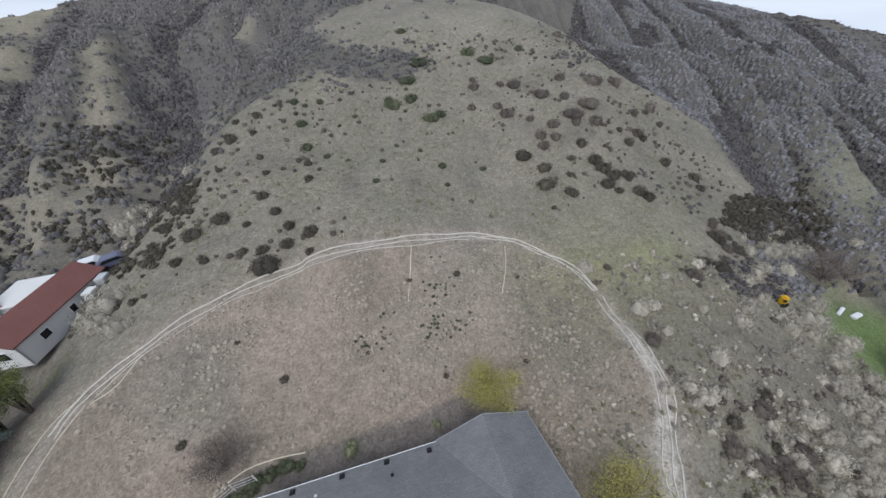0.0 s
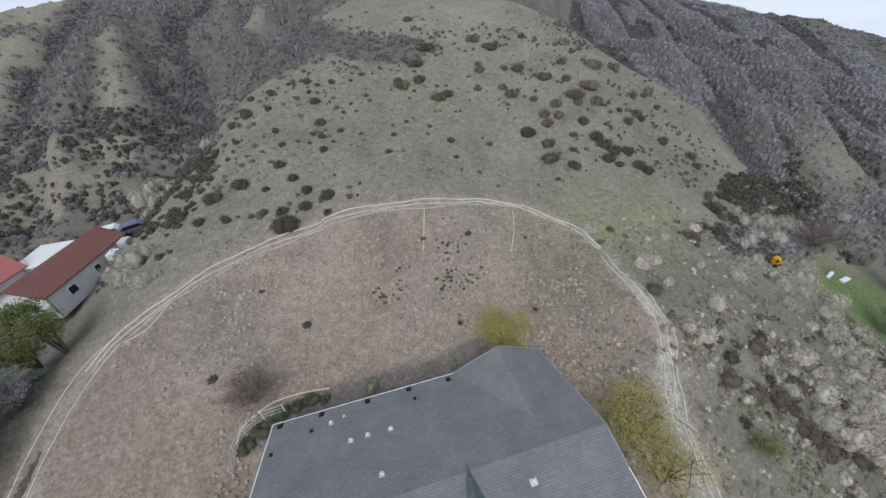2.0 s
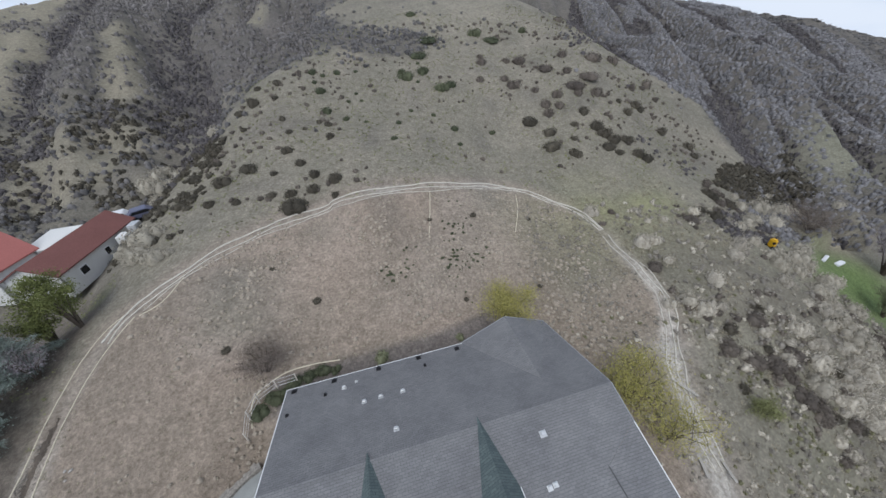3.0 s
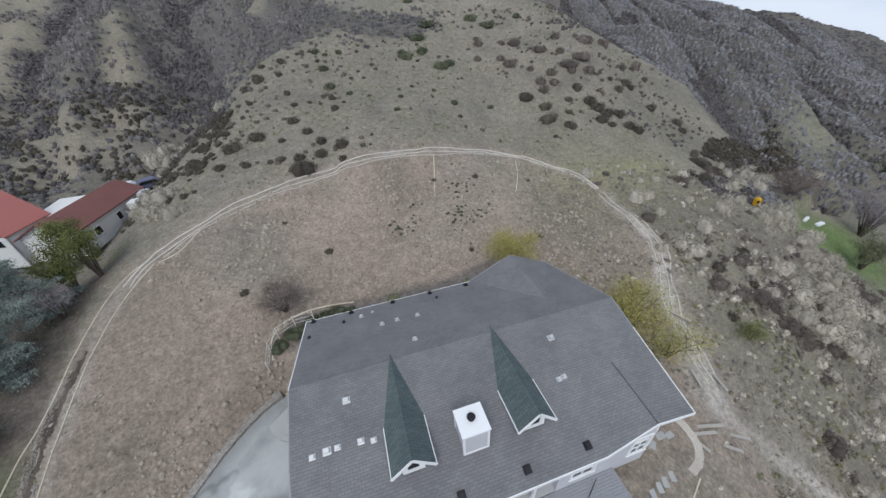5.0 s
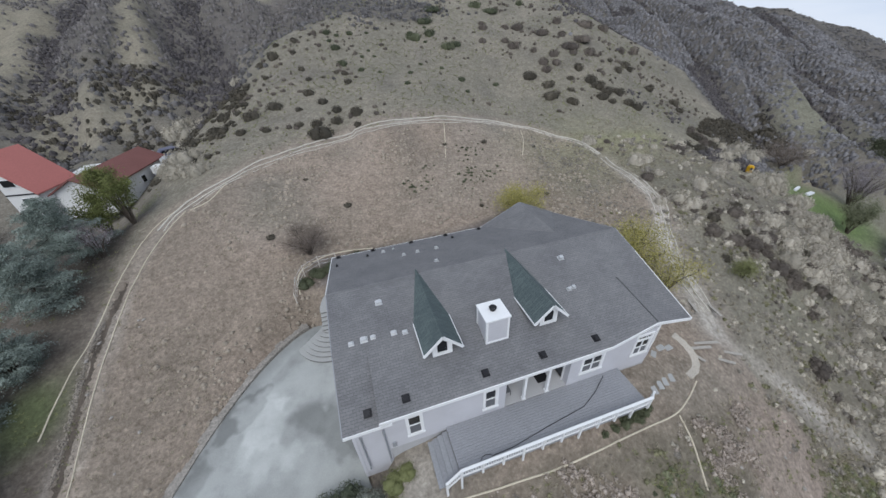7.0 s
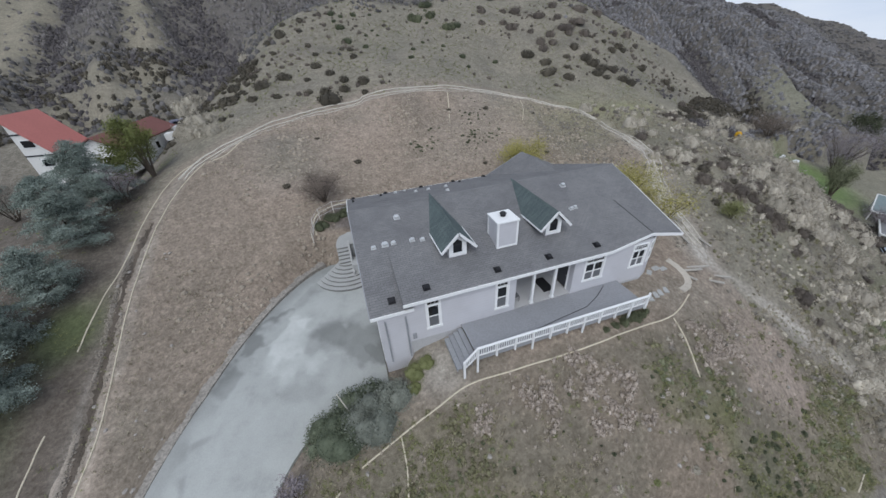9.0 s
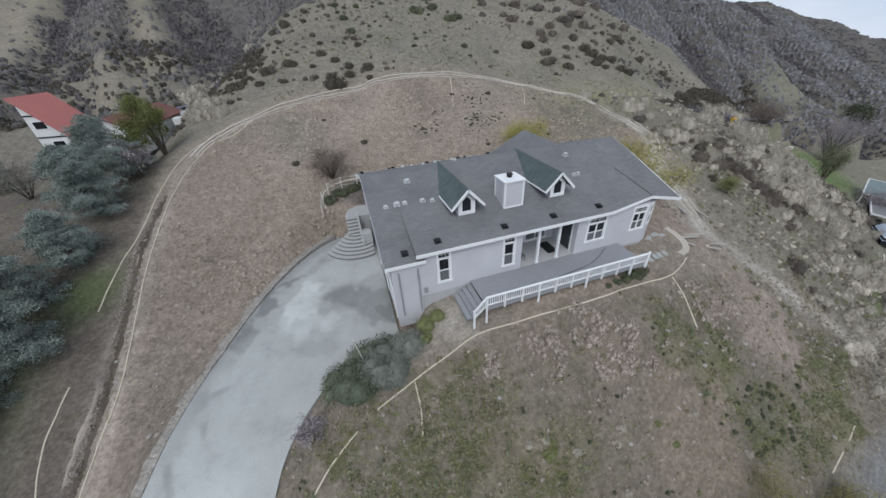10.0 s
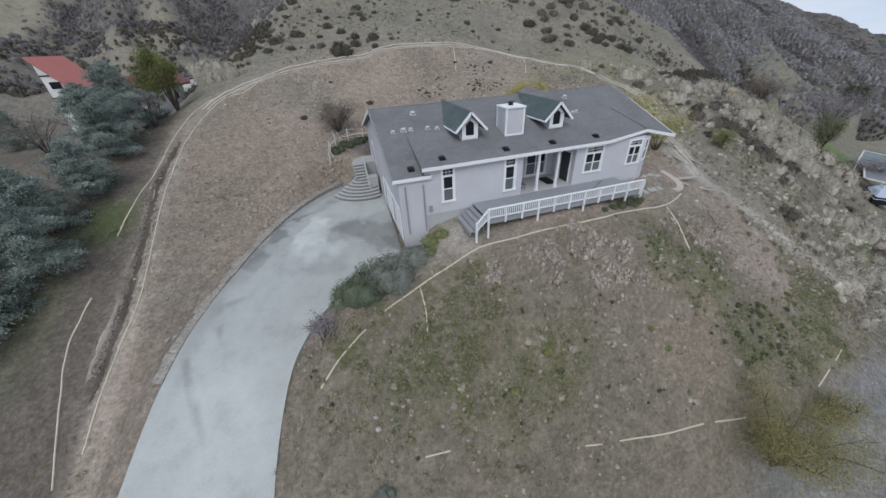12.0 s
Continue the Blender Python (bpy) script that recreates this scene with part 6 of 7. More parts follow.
scatter("mounded_weeds", BUNDLES, x, y, 0.07 + 0.13 * r, 0.06 + 0.12 * r, WEED_OLIVE, "mounds of yellow-green weeds on the front slope", "weeds", 34)
x, y, r = spread(63, 800, -21, 20, -18, -8, lambda x, y: np.clip(0.1 + 0.6 * bed(x, y, OLIVE_BED) + 0.9 * rough(x, y, 1.3), 0.02, 1) * clear_slope(x, y))
scatter("dry_mounds", BUNDLES, x, y, 0.06 + 0.12 * r * r, 0.06 + 0.1 * r, TUSSOCK, "pale dry mounds of grass on the front slope", "grass", 35)
x, y, r = spread(59, 5200, -9, 12, -14, -7.8, lambda x, y: np.clip(beds(x, y, STRAW_BEDS, 0.4) * (0.3 + 1.6 * rough(x, y, 0.6)), 0.006, 1))
scatter("straw_bundles", BUNDLES, x, y, 0.07 + 0.11 * r, 0.12 + 0.2 * r, STRAW, "bundles of pale bent straw below the deck", "grass", 32)
x, y, r = spread(38, 900, -9, 12, -14, -8.3, lambda x, y: np.clip(beds(x, y, STRAW_BEDS, 0.4) * (0.25 + 1.5 * rough(x, y, 0.7)), 0.01, 1))
scatter("pale_tussocks", FINE, x, y, 0.08 + 0.14 * r, 0.12 + 0.16 * r, TUSSOCK, "pale dry tussocks below the deck", "grass", 17)
x, y, r = spread(60, 2600, 1, 20, -17.6, -9, lambda x, y: beds(x, y, GREEN_BEDS) * np.clip(0.2 + 1.3 * rough(x, y, 0.9), 0, 1))
scatter("leafy_weeds", FINE, x, y, 0.1 + 0.2 * r * r, 0.11 + 0.16 * r, WEED, "leafy green weeds on the lower slope", "weeds", 33)
x, y, r = spread(54, 800, -20, -4, -16, -8.2, lambda x, y: bed(x, y, OLIVE_BED) * np.clip(0.15 + 1.5 * rough(x + 9, y, 0.9), 0, 1))
scatter("dark_weeds", FINE, x, y, 0.07 + 0.15 * r * r, 0.07 + 0.12 * r, WEED, "green weeds on the slope by the driveway", "weeds", 28)
x, y, r = spread(40, 500, -19, 18, -18, -9, lambda x, y: np.clip(0.15 + 0.6 * rough(x, y, 3) + 0.5 * beds(x, y, GREEN_BEDS), 0.03, 1) * clear_slope(x, y))
scatter("slope_weeds", FINE, x, y, 0.05 + 0.12 * r * r, 0.06 + 0.12 * r, SHRUB_GREEN, "small dark weeds on the front slope", "weeds", 19)
x, y, r = spread(39, 130, 4, 14, -17.6, -12.5, lambda x, y: bed(x, y, DARK_BED, 0.4))
for px, py, q in zip(x, y, r):
    bush("dark_weed", px, py, 0.12 + 0.16 * q, 0.14 + 0.16 * q, SHRUB_GREEN, "dark green rounded weed on the lower slope", "weed", "dark weeds on the slope", int(q * 97) % 8, q * 40)
for px, py, q in [(2.3, -14.1, 0.27), (4.1, -14.1, 0.18), (-2.3, -13.6, 0.24), (-2.9, -14.0, 0.26), (-5.2, -13.7, 0.27), (-7.5, -12.8, 0.24), (-6.6, -12.9, 0.25), (-3.2, -15.6, 0.24), (0.7, -16.8, 0.2), (1.1, -17.0, 0.18), (-11.6, -13.5, 0.26), (-14.8, -12.5, 0.25),
                  (-6.7, -15.1, 0.26), (4.9, -16.2, 0.27), (5.3, -16.9, 0.25), (7.1, -12.1, 0.22)]:
    bush("pale_weed", px, py, q, q * 1.2, PALE, "pale grey-white rounded weed on the bare slope", "weed", "pale weeds on the slope", int(q * 97) % 8, px)
for px, py, q in [(-6.7, -13.35, 0.42), (-6.3, -13.0, 0.25), (-4.7, -11.0, 0.22), (-0.2, -13.9, 0.24), (-9.0, -14.3, 0.3), (0.5, -14.8, 0.25)]:
    bush("green_shrub", px, py, q, q * 0.9, TUFT_GREEN, "small bright green shrub on the bare slope", "shrub", "green shrubs on the slope", 2, px)
x, y, r = spread(33, 16000, -29, 21, -4, 29, lambda x, y: np.clip(0.35 + 0.7 * rough(x, y, 2.6) + 0.2 * rough(x, y, 7), 0.04, 1) * inside(x, y, LOOP) * (1 - back_strip(x, y)))
scatter("lot_stubble", TUFTS, x, y, 0.14 + 0.24 * r * r, 0.05 + 0.12 * r, TUFT, "mown dry stubble on the lot", "grass", 12)
x, y, r = spread(34, 1500, -4, 14, 14, 28, lambda x, y: np.maximum(np.exp(-(((x - 4.5) / 2.2) ** 2 + ((y - 21) / 4) ** 2)), np.exp(-(((x + 2) / 2) ** 2 + ((y - 20) / 1.6) ** 2))) * np.clip(0.4 + 1.2 * rough(x, y, 1.2), 0, 1))
scatter("lot_weeds", FINE, x, y, 0.11 + 0.17 * r, 0.1 + 0.12 * r, SHRUB_GREEN, "low dark green weeds on the lot", "weeds", 13)
x, y, r = spread(35, 14000, -28, 56, 27, 78, lambda x, y: ~inside(x, y, LOOP) * np.clip(0.4 + 0.7 * rough(x, y, 3), 0.05, 1) * step(58, 52, x) * step(-32, -22, x))
scatter("hill_grass", TUFTS, x, y, 0.22 + 0.25 * r, 0.1 + 0.14 * r, TUFT_GREEN, "thin grey-green grass on the spur", "grass", 14)
x, y, r = spread(36, 5000, 14, 36, -18, 27, lambda x, y: ~inside(x, y, LOOP) * np.clip(0.4 + 0.8 * rough(x, y, 3), 0.05, 1) * (1 - 0.9 * bed(x, y, PINK_BED)))
scatter("slope_grass", TUFTS, x, y, 0.2 + 0.25 * r, 0.12 + 0.2 * r, TUFT, "dry grass on the falling slope", "grass", 15)
x, y, r = spread(37, 3000, -46, -29, -16, 28, lambda x, y: np.clip(0.3 + 0.8 * rough(x, y, 4), 0.02, 1))
scatter("bench_grass", LOOSE, x, y, 0.2 + 0.2 * r, 0.08 + 0.1 * r, TUFT_GREEN, "thin grass under the cedars", "grass", 16)

x, y, r = spread(45, 2600, 9, 20, 6, 28, lambda x, y: inside(x, y, LOOP) * np.exp(-(((x - 15.5) / 5) ** 2 + ((y - 17) / 10) ** 2) ** 2) * np.clip(0.5 + 0.8 * rough(x, y, 1.3), 0, 1))
scatter("coarse_weeds", MID, x, y, 0.08 + 0.14 * r, 0.1 + 0.12 * r, GREYBRUSH, "coarse grey-brown weeds beside the track", "weeds", 26)
CLODS = [dome(np.random.RandomState(300 + k), 6, 3, 0.9) for k in range(5)]
x, y, r = spread(41, 9000, -29, 20, -4, 28.5, lambda x, y: inside(x, y, LOOP) * np.clip(0.15 + 0.9 * rough(x, y, 5) + 0.3 * rough(x, y, 2), 0.03, 1) * step(-26, -23, x) * (1 - back_strip(x, y)))
scatter("clods", CLODS, x, y, 0.1 + 0.24 * r * r, 0.07 + 0.12 * r * r, CLOD, "pale dry clods of earth on the lot", "clods", 22)
x, y, r = spread(42, 1500, -21, 20, -19, -8, lambda x, y: np.clip(0.1 + 0.9 * rough(x, y, 4), 0.03, 1))
scatter("slope_clods", CLODS, x, y, 0.04 + 0.12 * r ** 3, 0.04 + 0.1 * r ** 3, CLOD, "clods and stones on the front slope", "clods", 23)

# the washed-out ditch: a rut of dark soil between low lips of pale silt
def rut(name, line, wide, lift, material, label, seed):
    """A thin strip of soil along a line, of uneven width, thinning out at both ends and rounded across."""
    rng = np.random.RandomState(seed)
    way = [Vector((*p, 0)) for p in line]
    pts = [a.lerp(b, k / 5) for a, b in zip(way, way[1:]) for k in range(5)]
    n, bm, last = len(pts), bmesh.new(), None
    for k, p in enumerate(pts):
        go = (pts[min(k + 1, n - 1)] - pts[max(k - 1, 0)]).normalized()
        across = Vector((-go.y, go.x, 0))
        w = wide * min(1, k / 6 + 0.1, (n - 1 - k) / 6 + 0.1) * (1 + 0.35 * math.sin(k * 0.9 + seed) + rng.uniform(-0.3, 0.3))
        p = p + across * rng.uniform(-0.3, 0.3) * wide
        row = []
        for u, up in ((-1, -0.02), (-0.6, 0.6), (0, 1), (0.6, 0.6), (1, -0.02)):
            q = p + across * u * w
            row.append(bm.verts.new((q.x, q.y, height(q.x, q.y) + lift * up)))
        if last:
            for a in range(4):
                bm.faces.new((last[a], last[a + 1], row[a + 1], row[a]))
        last = row
    bmesh.ops.recalc_face_normals(bm, faces=bm.faces[:])
    if bm.faces[0].normal.z < 0:
        bmesh.ops.reverse_faces(bm, faces=bm.faces[:])
    ob = part(name, bm, material, None)
    return tagged(ob, label, "ditch", kind="structure")


rut("ditch", DITCH, 0.17, 0.03, DITCH_DARK, "dark washed-out rut in the bare soil", 3)
rut("silt", [(-29.95, -0.9), (-30.2, -2.4), (-30.45, -3.8), (-30.7, -5.4), (-30.8, -6.6)], 0.13, 0.05, SILT, "pale washed silt beside the rut", 5)
rut("silt", [(-29.8, 3.0), (-29.95, 1.6), (-30.0, 0.4)], 0.08, 0.04, SILT, "pale washed silt beside the rut", 8)
rut("silt", [(-29.45, 8.4), (-29.6, 7.2), (-29.65, 6.2)], 0.08, 0.04, SILT, "pale washed silt beside the rut", 9)
# stones along the ditch
rng = np.random.RandomState(61)
ways = np.array(DITCH)
pick = rng.uniform(0, len(ways) - 1.001, 1500)
mid_way = ways[pick.astype(int)] * (1 - pick % 1)[:, None] + ways[pick.astype(int) + 1] * (pick % 1)[:, None]
x, y = mid_way[:, 0] + rng.normal(size=1500) * 0.055 + 0.1 * rough(mid_way[:, 0] * 3, mid_way[:, 1], 0.7), mid_way[:, 1]
scatter("ditch_stones", CLODS, x, y, rng.uniform(0.02, 0.06, 1500), rng.uniform(0.02, 0.05, 1500), DITCH_DARK, "dark stones and roots in the washed-out ditch", "stones", 27)
side = np.where(rng.uniform(0, 1, 1500) < 0.65, -1, 1)
x = mid_way[:, 0] + side * (0.34 + rng.normal(size=1500) * 0.09)
k = rough(x, y * 1.0, 2.2) > -0.15
scatter("washed_soil", CLODS, x[k], y[k], rng.uniform(0.05, 0.13, 1500)[k], rng.uniform(0.012, 0.03, 1500)[k], WASHED, "pale washed soil along the ditch", "soil", 28)

# ---- trees ----


def cedar(x, y, tall, wide, seed, material=CEDAR, label="tall blue-green cedar with dense layered boughs", lean=0.0, low=0.12):
    rng = np.random.RandomState(seed)
    z0 = height(x, y) - 0.1
    tree = thing("cedar_tree", (x, y, z0), label, "tree", "cedars beside the lot")
    bm = bmesh.new()
    tube(bm, [(x, y, z0), (x + lean * 0.3, y, z0 + tall * 0.4), (x + lean, y, z0 + tall * 0.96)], 0.02 * tall + 0.03, 0.03, 8)
    part("trunk", bm, BARK, tree)
    pieces, tones = [], []
    bm = bmesh.new()
    n = int(tall * 11)
    for k in range(n):
        h = low + (1 - low) * (k + rng.uniform(0, 1)) / n
        reach = wide * (1 - h) ** 0.55 * rng.uniform(0.4, 1.2) * (1 + 0.25 * math.sin(h * 17 + seed)) + 0.15
        a = k * 2.4 + rng.uniform(-0.5, 0.5)
        root = Vector((x + lean * h, y, z0 + tall * h))
        tip = root + Vector((reach * math.cos(a), reach * math.sin(a), 0.05 * reach + rng.uniform(-0.15, 0.2)))
        if k % 2 == 0:
            tube(bm, [root, root.lerp(tip, 0.5) + Vector((0, 0, 0.06)), tip], 0.035, 0.012, 4, False)
        # flat sprays along the bough, each a tight clump of short needles, drooping at the rim
        side = np.array((-math.sin(a), math.cos(a), 0.0))
        for j in range(2 + int(3.2 * reach)):
            f = rng.uniform(0.3, 1.05)
            off = rng.normal() * 0.26 * (0.5 + 0.5 * reach) * (1.15 - 0.5 * f)
            c = np.array(root.lerp(tip, f)) + side * off + np.array((0, 0, 0.1 - 0.3 * abs(off)))
            m = 140
            p = c + rng.normal(size=(m, 3)) * np.array((0.23, 0.23, 0.07))
            p[:, 2] -= 0.9 * ((p[:, :2] - c[:2]) ** 2).sum(1)
            v, t = leaf_tris(rng, p, 0.068, 0.2)
            pieces.append((v, t))
            tones.append(np.full(len(v), np.clip(rng.normal(0.45, 0.3) + 0.25 * (f - 0.6), 0, 1)))
    part("bough", bm, BARK, tree)
    v, t = joined(pieces)
    crown = new("crown", set_tone(fast_mesh("crown", v, t, material), np.concatenate(tones)))
    crown.parent = tree
    crown.matrix_parent_inverse = tree.matrix_world.inverted()
    return tree


def leaf_tree(x, y, tall, wide, seed, material, label, leaves=2600, stems=6, size=0.12, bare=0.25, name="tree"):
    """Several stems that fork, with a loose cloud of leaves round the twigs."""
    rng = np.random.RandomState(seed)
    z0 = height(x, y) - 0.1
    tree = thing(name, (x, y, z0), label, "tree")
    bm, tips = bmesh.new(), []
    for k in range(stems):
        a = 2 * math.pi * (k + rng.uniform(-0.3, 0.3)) / stems
        q = wide * rng.uniform(0.3, 0.95)
        top = Vector((x + q * math.cos(a), y + q * math.sin(a), z0 + tall * rng.uniform(0.6, 1.0)))
        mid = Vector((x, y, z0)).lerp(top, 0.45) + Vector((0, 0, tall * 0.12))
        tube(bm, [(x + 0.08 * math.cos(a), y + 0.08 * math.sin(a), z0), mid, top], 0.02 * tall, 0.012, 5, False)
        for j in range(7):
            f = rng.uniform(0.3, 1.0)
            p = mid.lerp(top, f) if f > 0.5 else Vector((x, y, z0)).lerp(mid, 0.5 + f)
            d = Vector(rng.normal(size=3)) * wide * 0.28
            e = p + Vector((d.x, d.y, abs(d.z) * 0.8))
            tube(bm, [p, p.lerp(e, 0.5) + Vector((0, 0, 0.04)), e], 0.02, 0.006, 4, False)
            tips += [e, p.lerp(e, 0.6)]
        tips.append(top)
    part("stem", bm, BARK, tree)
    tips = np.array(tips)
    pick = rng.randint(0, len(tips), leaves)
    pts = tips[pick] + rng.normal(size=(leaves, 3)) * wide * 0.17
    pts[:, 2] = np.maximum(pts[:, 2], z0 + tall * bare * 0.4)
    v, t = leaf_tris(rng, pts, size)
    crown = new("crown", set_tone(fast_mesh("crown", v, t, material), np.full(len(v), 0.5)))
    crown.parent = tree
    crown.matrix_parent_inverse = tree.matrix_world.inverted()
    return tree


cedar(-33.6, 12.7, 5.6, 2.9, 1, label="grey-green cedar beside the track")
cedar(-33.3, 17.6, 5.8, 3.0, 11)
cedar(-33.4, 7.4, 4.2, 2.4, 2, label="lower grey-green cedar beside the track")
cedar(-37.6, 4.4, 5.6, 2.6, 6, label="grey-green cedar behind the front row")
cedar(-34.2, 0.8, 5.0, 2.5, 3)
cedar(-37.2, -3.4, 5.2, 2.5, 4)
cedar(-41.0, 7.5, 5.0, 2.6, 5)
cedar(-36.0, -1.8, 4.7, 2.3, 14)
cedar(-35.0, 4.0, 4.8, 2.3, 13)
cedar(-50.2, 29.0, 4.2, 2.0, 12, label="grey-green tree before the steep red house")
leaf_tree(-30.5, 21.5, 5.4, 1.7, 7, PINE, "open yellow-green cypress beside the red-roofed house", 9000, 8, size=0.1, bare=0.6, name="cypress")
leaf_tree(-32.2, 20.7, 4.3, 1.5, 8, PINE, "bushy yellow-green cypress beside the red-roofed house", 7000, 8, size=0.1, bare=0.4, name="cypress")
leaf_tree(-31.4, 17.0, 3.0, 1.5, 48, LILAC, "bare lilac-grey tree beside the cedars", 2600, stems=8, size=0.06, name="bare_tree")
leaf_tree(6.3, 12.7, 2.9, 2.4, 31, YELLOW, "yellow-green willow shrub behind the house", 12000, size=0.075, name="willow")
leaf_tree(12.0, 3.4, 3.4, 3.0, 32, YELLOW, "yellow-green willow shrub beside the house", 10500, 9, size=0.075, name="willow")
leaf_tree(13.3, 0.2, 2.6, 2.3, 33, YELLOW, "thin yellow-green willow shrub by the track", 4500, 7, size=0.07, name="willow")
leaf_tree(4.3, -20.0, 3.6, 2.7, 34, OLIVE, "olive yellow bush at the foot of the slope", 38000, 9, size=0.045, name="willow")
leaf_tree(9.6, -19.6, 1.8, 1.6, 35, OLIVE, "olive yellow bush at the foot of the slope", 9000, size=0.045, name="willow")
leaf_tree(21.4, -0.3, 1.5, 1.0, 36, TUFT_GREEN, "small green leafy bush on the slope", 4500, size=0.06, name="green_bush")
leaf_tree(-17.9, -9.0, 1.7, 0.8, 37, LILAC, "young leafless tree with purple buds beside the driveway", 1500, stems=4, size=0.07, name="sapling")
leaf_tree(-14.6, 13.4, 2.5, 1.7, 47, TWIG, "bare brown shrub on the lot behind the steps", 11000, stems=14, size=0.055, name="bare_shrub")
leaf_tree(-36.5, 17.5, 3.2, 2.2, 38, GREYBRUSH, "bare grey tree between the houses", 1500, stems=8, size=0.07, name="bare_tree")
leaf_tree(-45.0, 24.0, 3.6, 2.4, 39, GREYBRUSH, "bare grey tree before the white house", 6000, stems=8, size=0.07, name="bare_tree")
leaf_tree(53.0, 16.5, 2.8, 3.2, 40, TWIG, "broad leafless lilac-grey tree in the canyon", 9000, stems=16, size=0.07, name="bare_tree")
leaf_tree(63.0, 10.8, 7.0, 3.4, 41, LILAC, "tall leafless lilac-grey tree in the canyon", 16000, stems=18, size=0.07, name="bare_tree")
leaf_tree(50.5, -1.0, 2.8, 2.4, 42, LILAC, "leafless grey tree beside the far house", 5000, stems=10, size=0.08, name="bare_tree")
leaf_tree(52.0, 5.6, 4.6, 1.7, 43, WEED, "open green tree on the canyon lawn", 9000, 9, size=0.1, name="green_tree")

leaf_tree(83.0, 17.5, 4.2, 2.0, 49, SHRUB_GREEN, "dark green tree beyond the canyon meadow", 6000, size=0.16, name="green_tree")

# planting between the driveway and the front wall
for x, y, w, h, mat, lab in ((-16.3, -6.5, 1.3, 1.3, HEDGE, "dense dark green rosemary bush beside the driveway"), (-15.0, -6.2, 1.5, 1.6, HEDGE, "dense dark green rosemary bush beside the driveway"),
                             (-13.5, -5.7, 1.5, 1.7, HEDGE, "dense dark green rosemary bush beside the driveway"), (-15.2, -7.4, 1.5, 1.3, HEDGE, "grey-green rosemary bush beside the driveway"),
                             (-13.4, -7.2, 1.6, 1.4, HEDGE_GREY, "grey-green rosemary bush beside the driveway"), (-12.1, -6.6, 1.2, 1.3, HEDGE_GREY, "grey-green rosemary bush beside the driveway")):
    bush("rosemary_bush", x, y, w, h, mat, lab, "bush", "rosemary hedge", int(-x * 10) % 3, x, fine=True)
for x, y, w in ((-10.6, -5.9, 0.7), (-9.9, -5.7, 0.55), (-10.9, -6.7, 0.45)):
    bush("green_shrub", x, y, w, w * 0.8, TUFT_GREEN, "bright yellow-green shrub by the front wall", "shrub", "", 2, x)
for x, y, w in ((0.9, -7.6, 0.25), (1.7, -7.5, 0.32), (2.4, -7.4, 0.42), (2.95, -7.3, 0.4), (3.4, -7.35, 0.46), (3.95, -7.25, 0.38), (4.4, -7.1, 0.3)):
    bush("low_plant", x, y, w, w * 1.5, SHRUB_GREEN, "dark green creeper below the deck", "plant", "plants below the deck", 3, x * 3)
bush("green_tuft", -6.44, -13.3, 0.3, 0.3, TUFT_GREEN, "bright green tuft alone on the front slope", "plant", "", 2, 1.0)
bush("green_tuft", -6.3, -14.2, 0.28, 0.22, SHRUB_GREEN, "dark green tuft alone on the front slope", "plant", "", 1, 2.0)
bush("green_tuft", -16.1, -15.9, 0.5, 0.45, HEDGE_GREY, "grey-green plant low beside the driveway", "plant", "", 2, 3.0)
for x, y, w in ((2.1, -14.1, 0.2), (4.0, -14.1, 0.17), (-3.1, -13.9, 0.19), (-5.4, -13.6, 0.18), (-3.2, -15.6, 0.17), (-7.6, -12.8, 0.19), (-6.7, -12.8, 0.2), (-0.6, -16.6, 0.18), (1.0, -16.9, 0.16), (-5.6, -15.2, 0.16), (-2.6, -13.5, 0.18), (6.5, -12.1, 0.2),
                (4.8, -16.1, 0.22), (5.3, -16.7, 0.2), (-11.5, -13.4, 0.2), (-11.9, -13.0, 0.15), (-12.2, -14.0, 0.2)):
    bush("pale_tuft", x, y, w, w, STRAW, "pale dry grass tuft on the front slope", "grass", "pale tufts", int(abs(x) * 10) % 3, x)
for x, y, w in ((-1.0, -16.1, 0.17), (-0.7, -16.15, 0.13), (-4.8, -10.9, 0.24), (3.8, -14.8, 0.15), (4.4, -14.6, 0.18), (5.6, -14.3, 0.19), (6.4, -14.2, 0.2), (7.2, -14.9, 0.16), (-9.6, -14.3, 0.2), (-3.4, -13.0, 0.14)):
    bush("dark_weed", x, y, w, w * 0.8, SHRUB_GREEN, "small dark weed on the bare soil", "weed", "dark weeds", int(abs(x) * 10) % 4, x)
x, y, r = spread(56, 260, -11, -4, -16.5, -13.5, lambda x, y: np.exp(-(((x + 7.6) / 2.4) ** 2 + ((y + 14.9) / 0.8) ** 2)) * np.clip(0.4 + 1.2 * rough(x, y, 0.8), 0, 1))
scatter("green_weeds", LOOSE, x, y, 0.12 + 0.18 * r, 0.08 + 0.12 * r, TUFT_GREEN, "low green weeds in a band on the front slope", "weeds", 29)
for x, y, w in ((-15.2, 10.6, 0.9), (-14.2, 11.3, 0.95), (-13.1, 11.6, 0.9)):
    bush("ivy_bank", x, y, w, w * 0.7, SHRUB_GREEN, "dark green ivy on the bank behind the steps", "ivy", "ivy on the bank", 1, x)
for x, y, w in ((-10.5, 12.6, 0.9), (-11.6, 12.4, 0.8), (-9.4, 12.4, 0.6), (-12.6, 12.2, 0.8)):
    bush("garden_shrub", x, y, w, w * 0.7, SHRUB_GREEN, "dark green shrub behind the house", "shrub", "", 0, x)
for x, y, w in ((-5.5, 12.6, 0.75), (1.6, 12.3, 0.45)):
    bush("green_shrub", x, y, w, w * 1.3, WEED, "fresh green shrub behind the house", "shrub", "", 3, x)
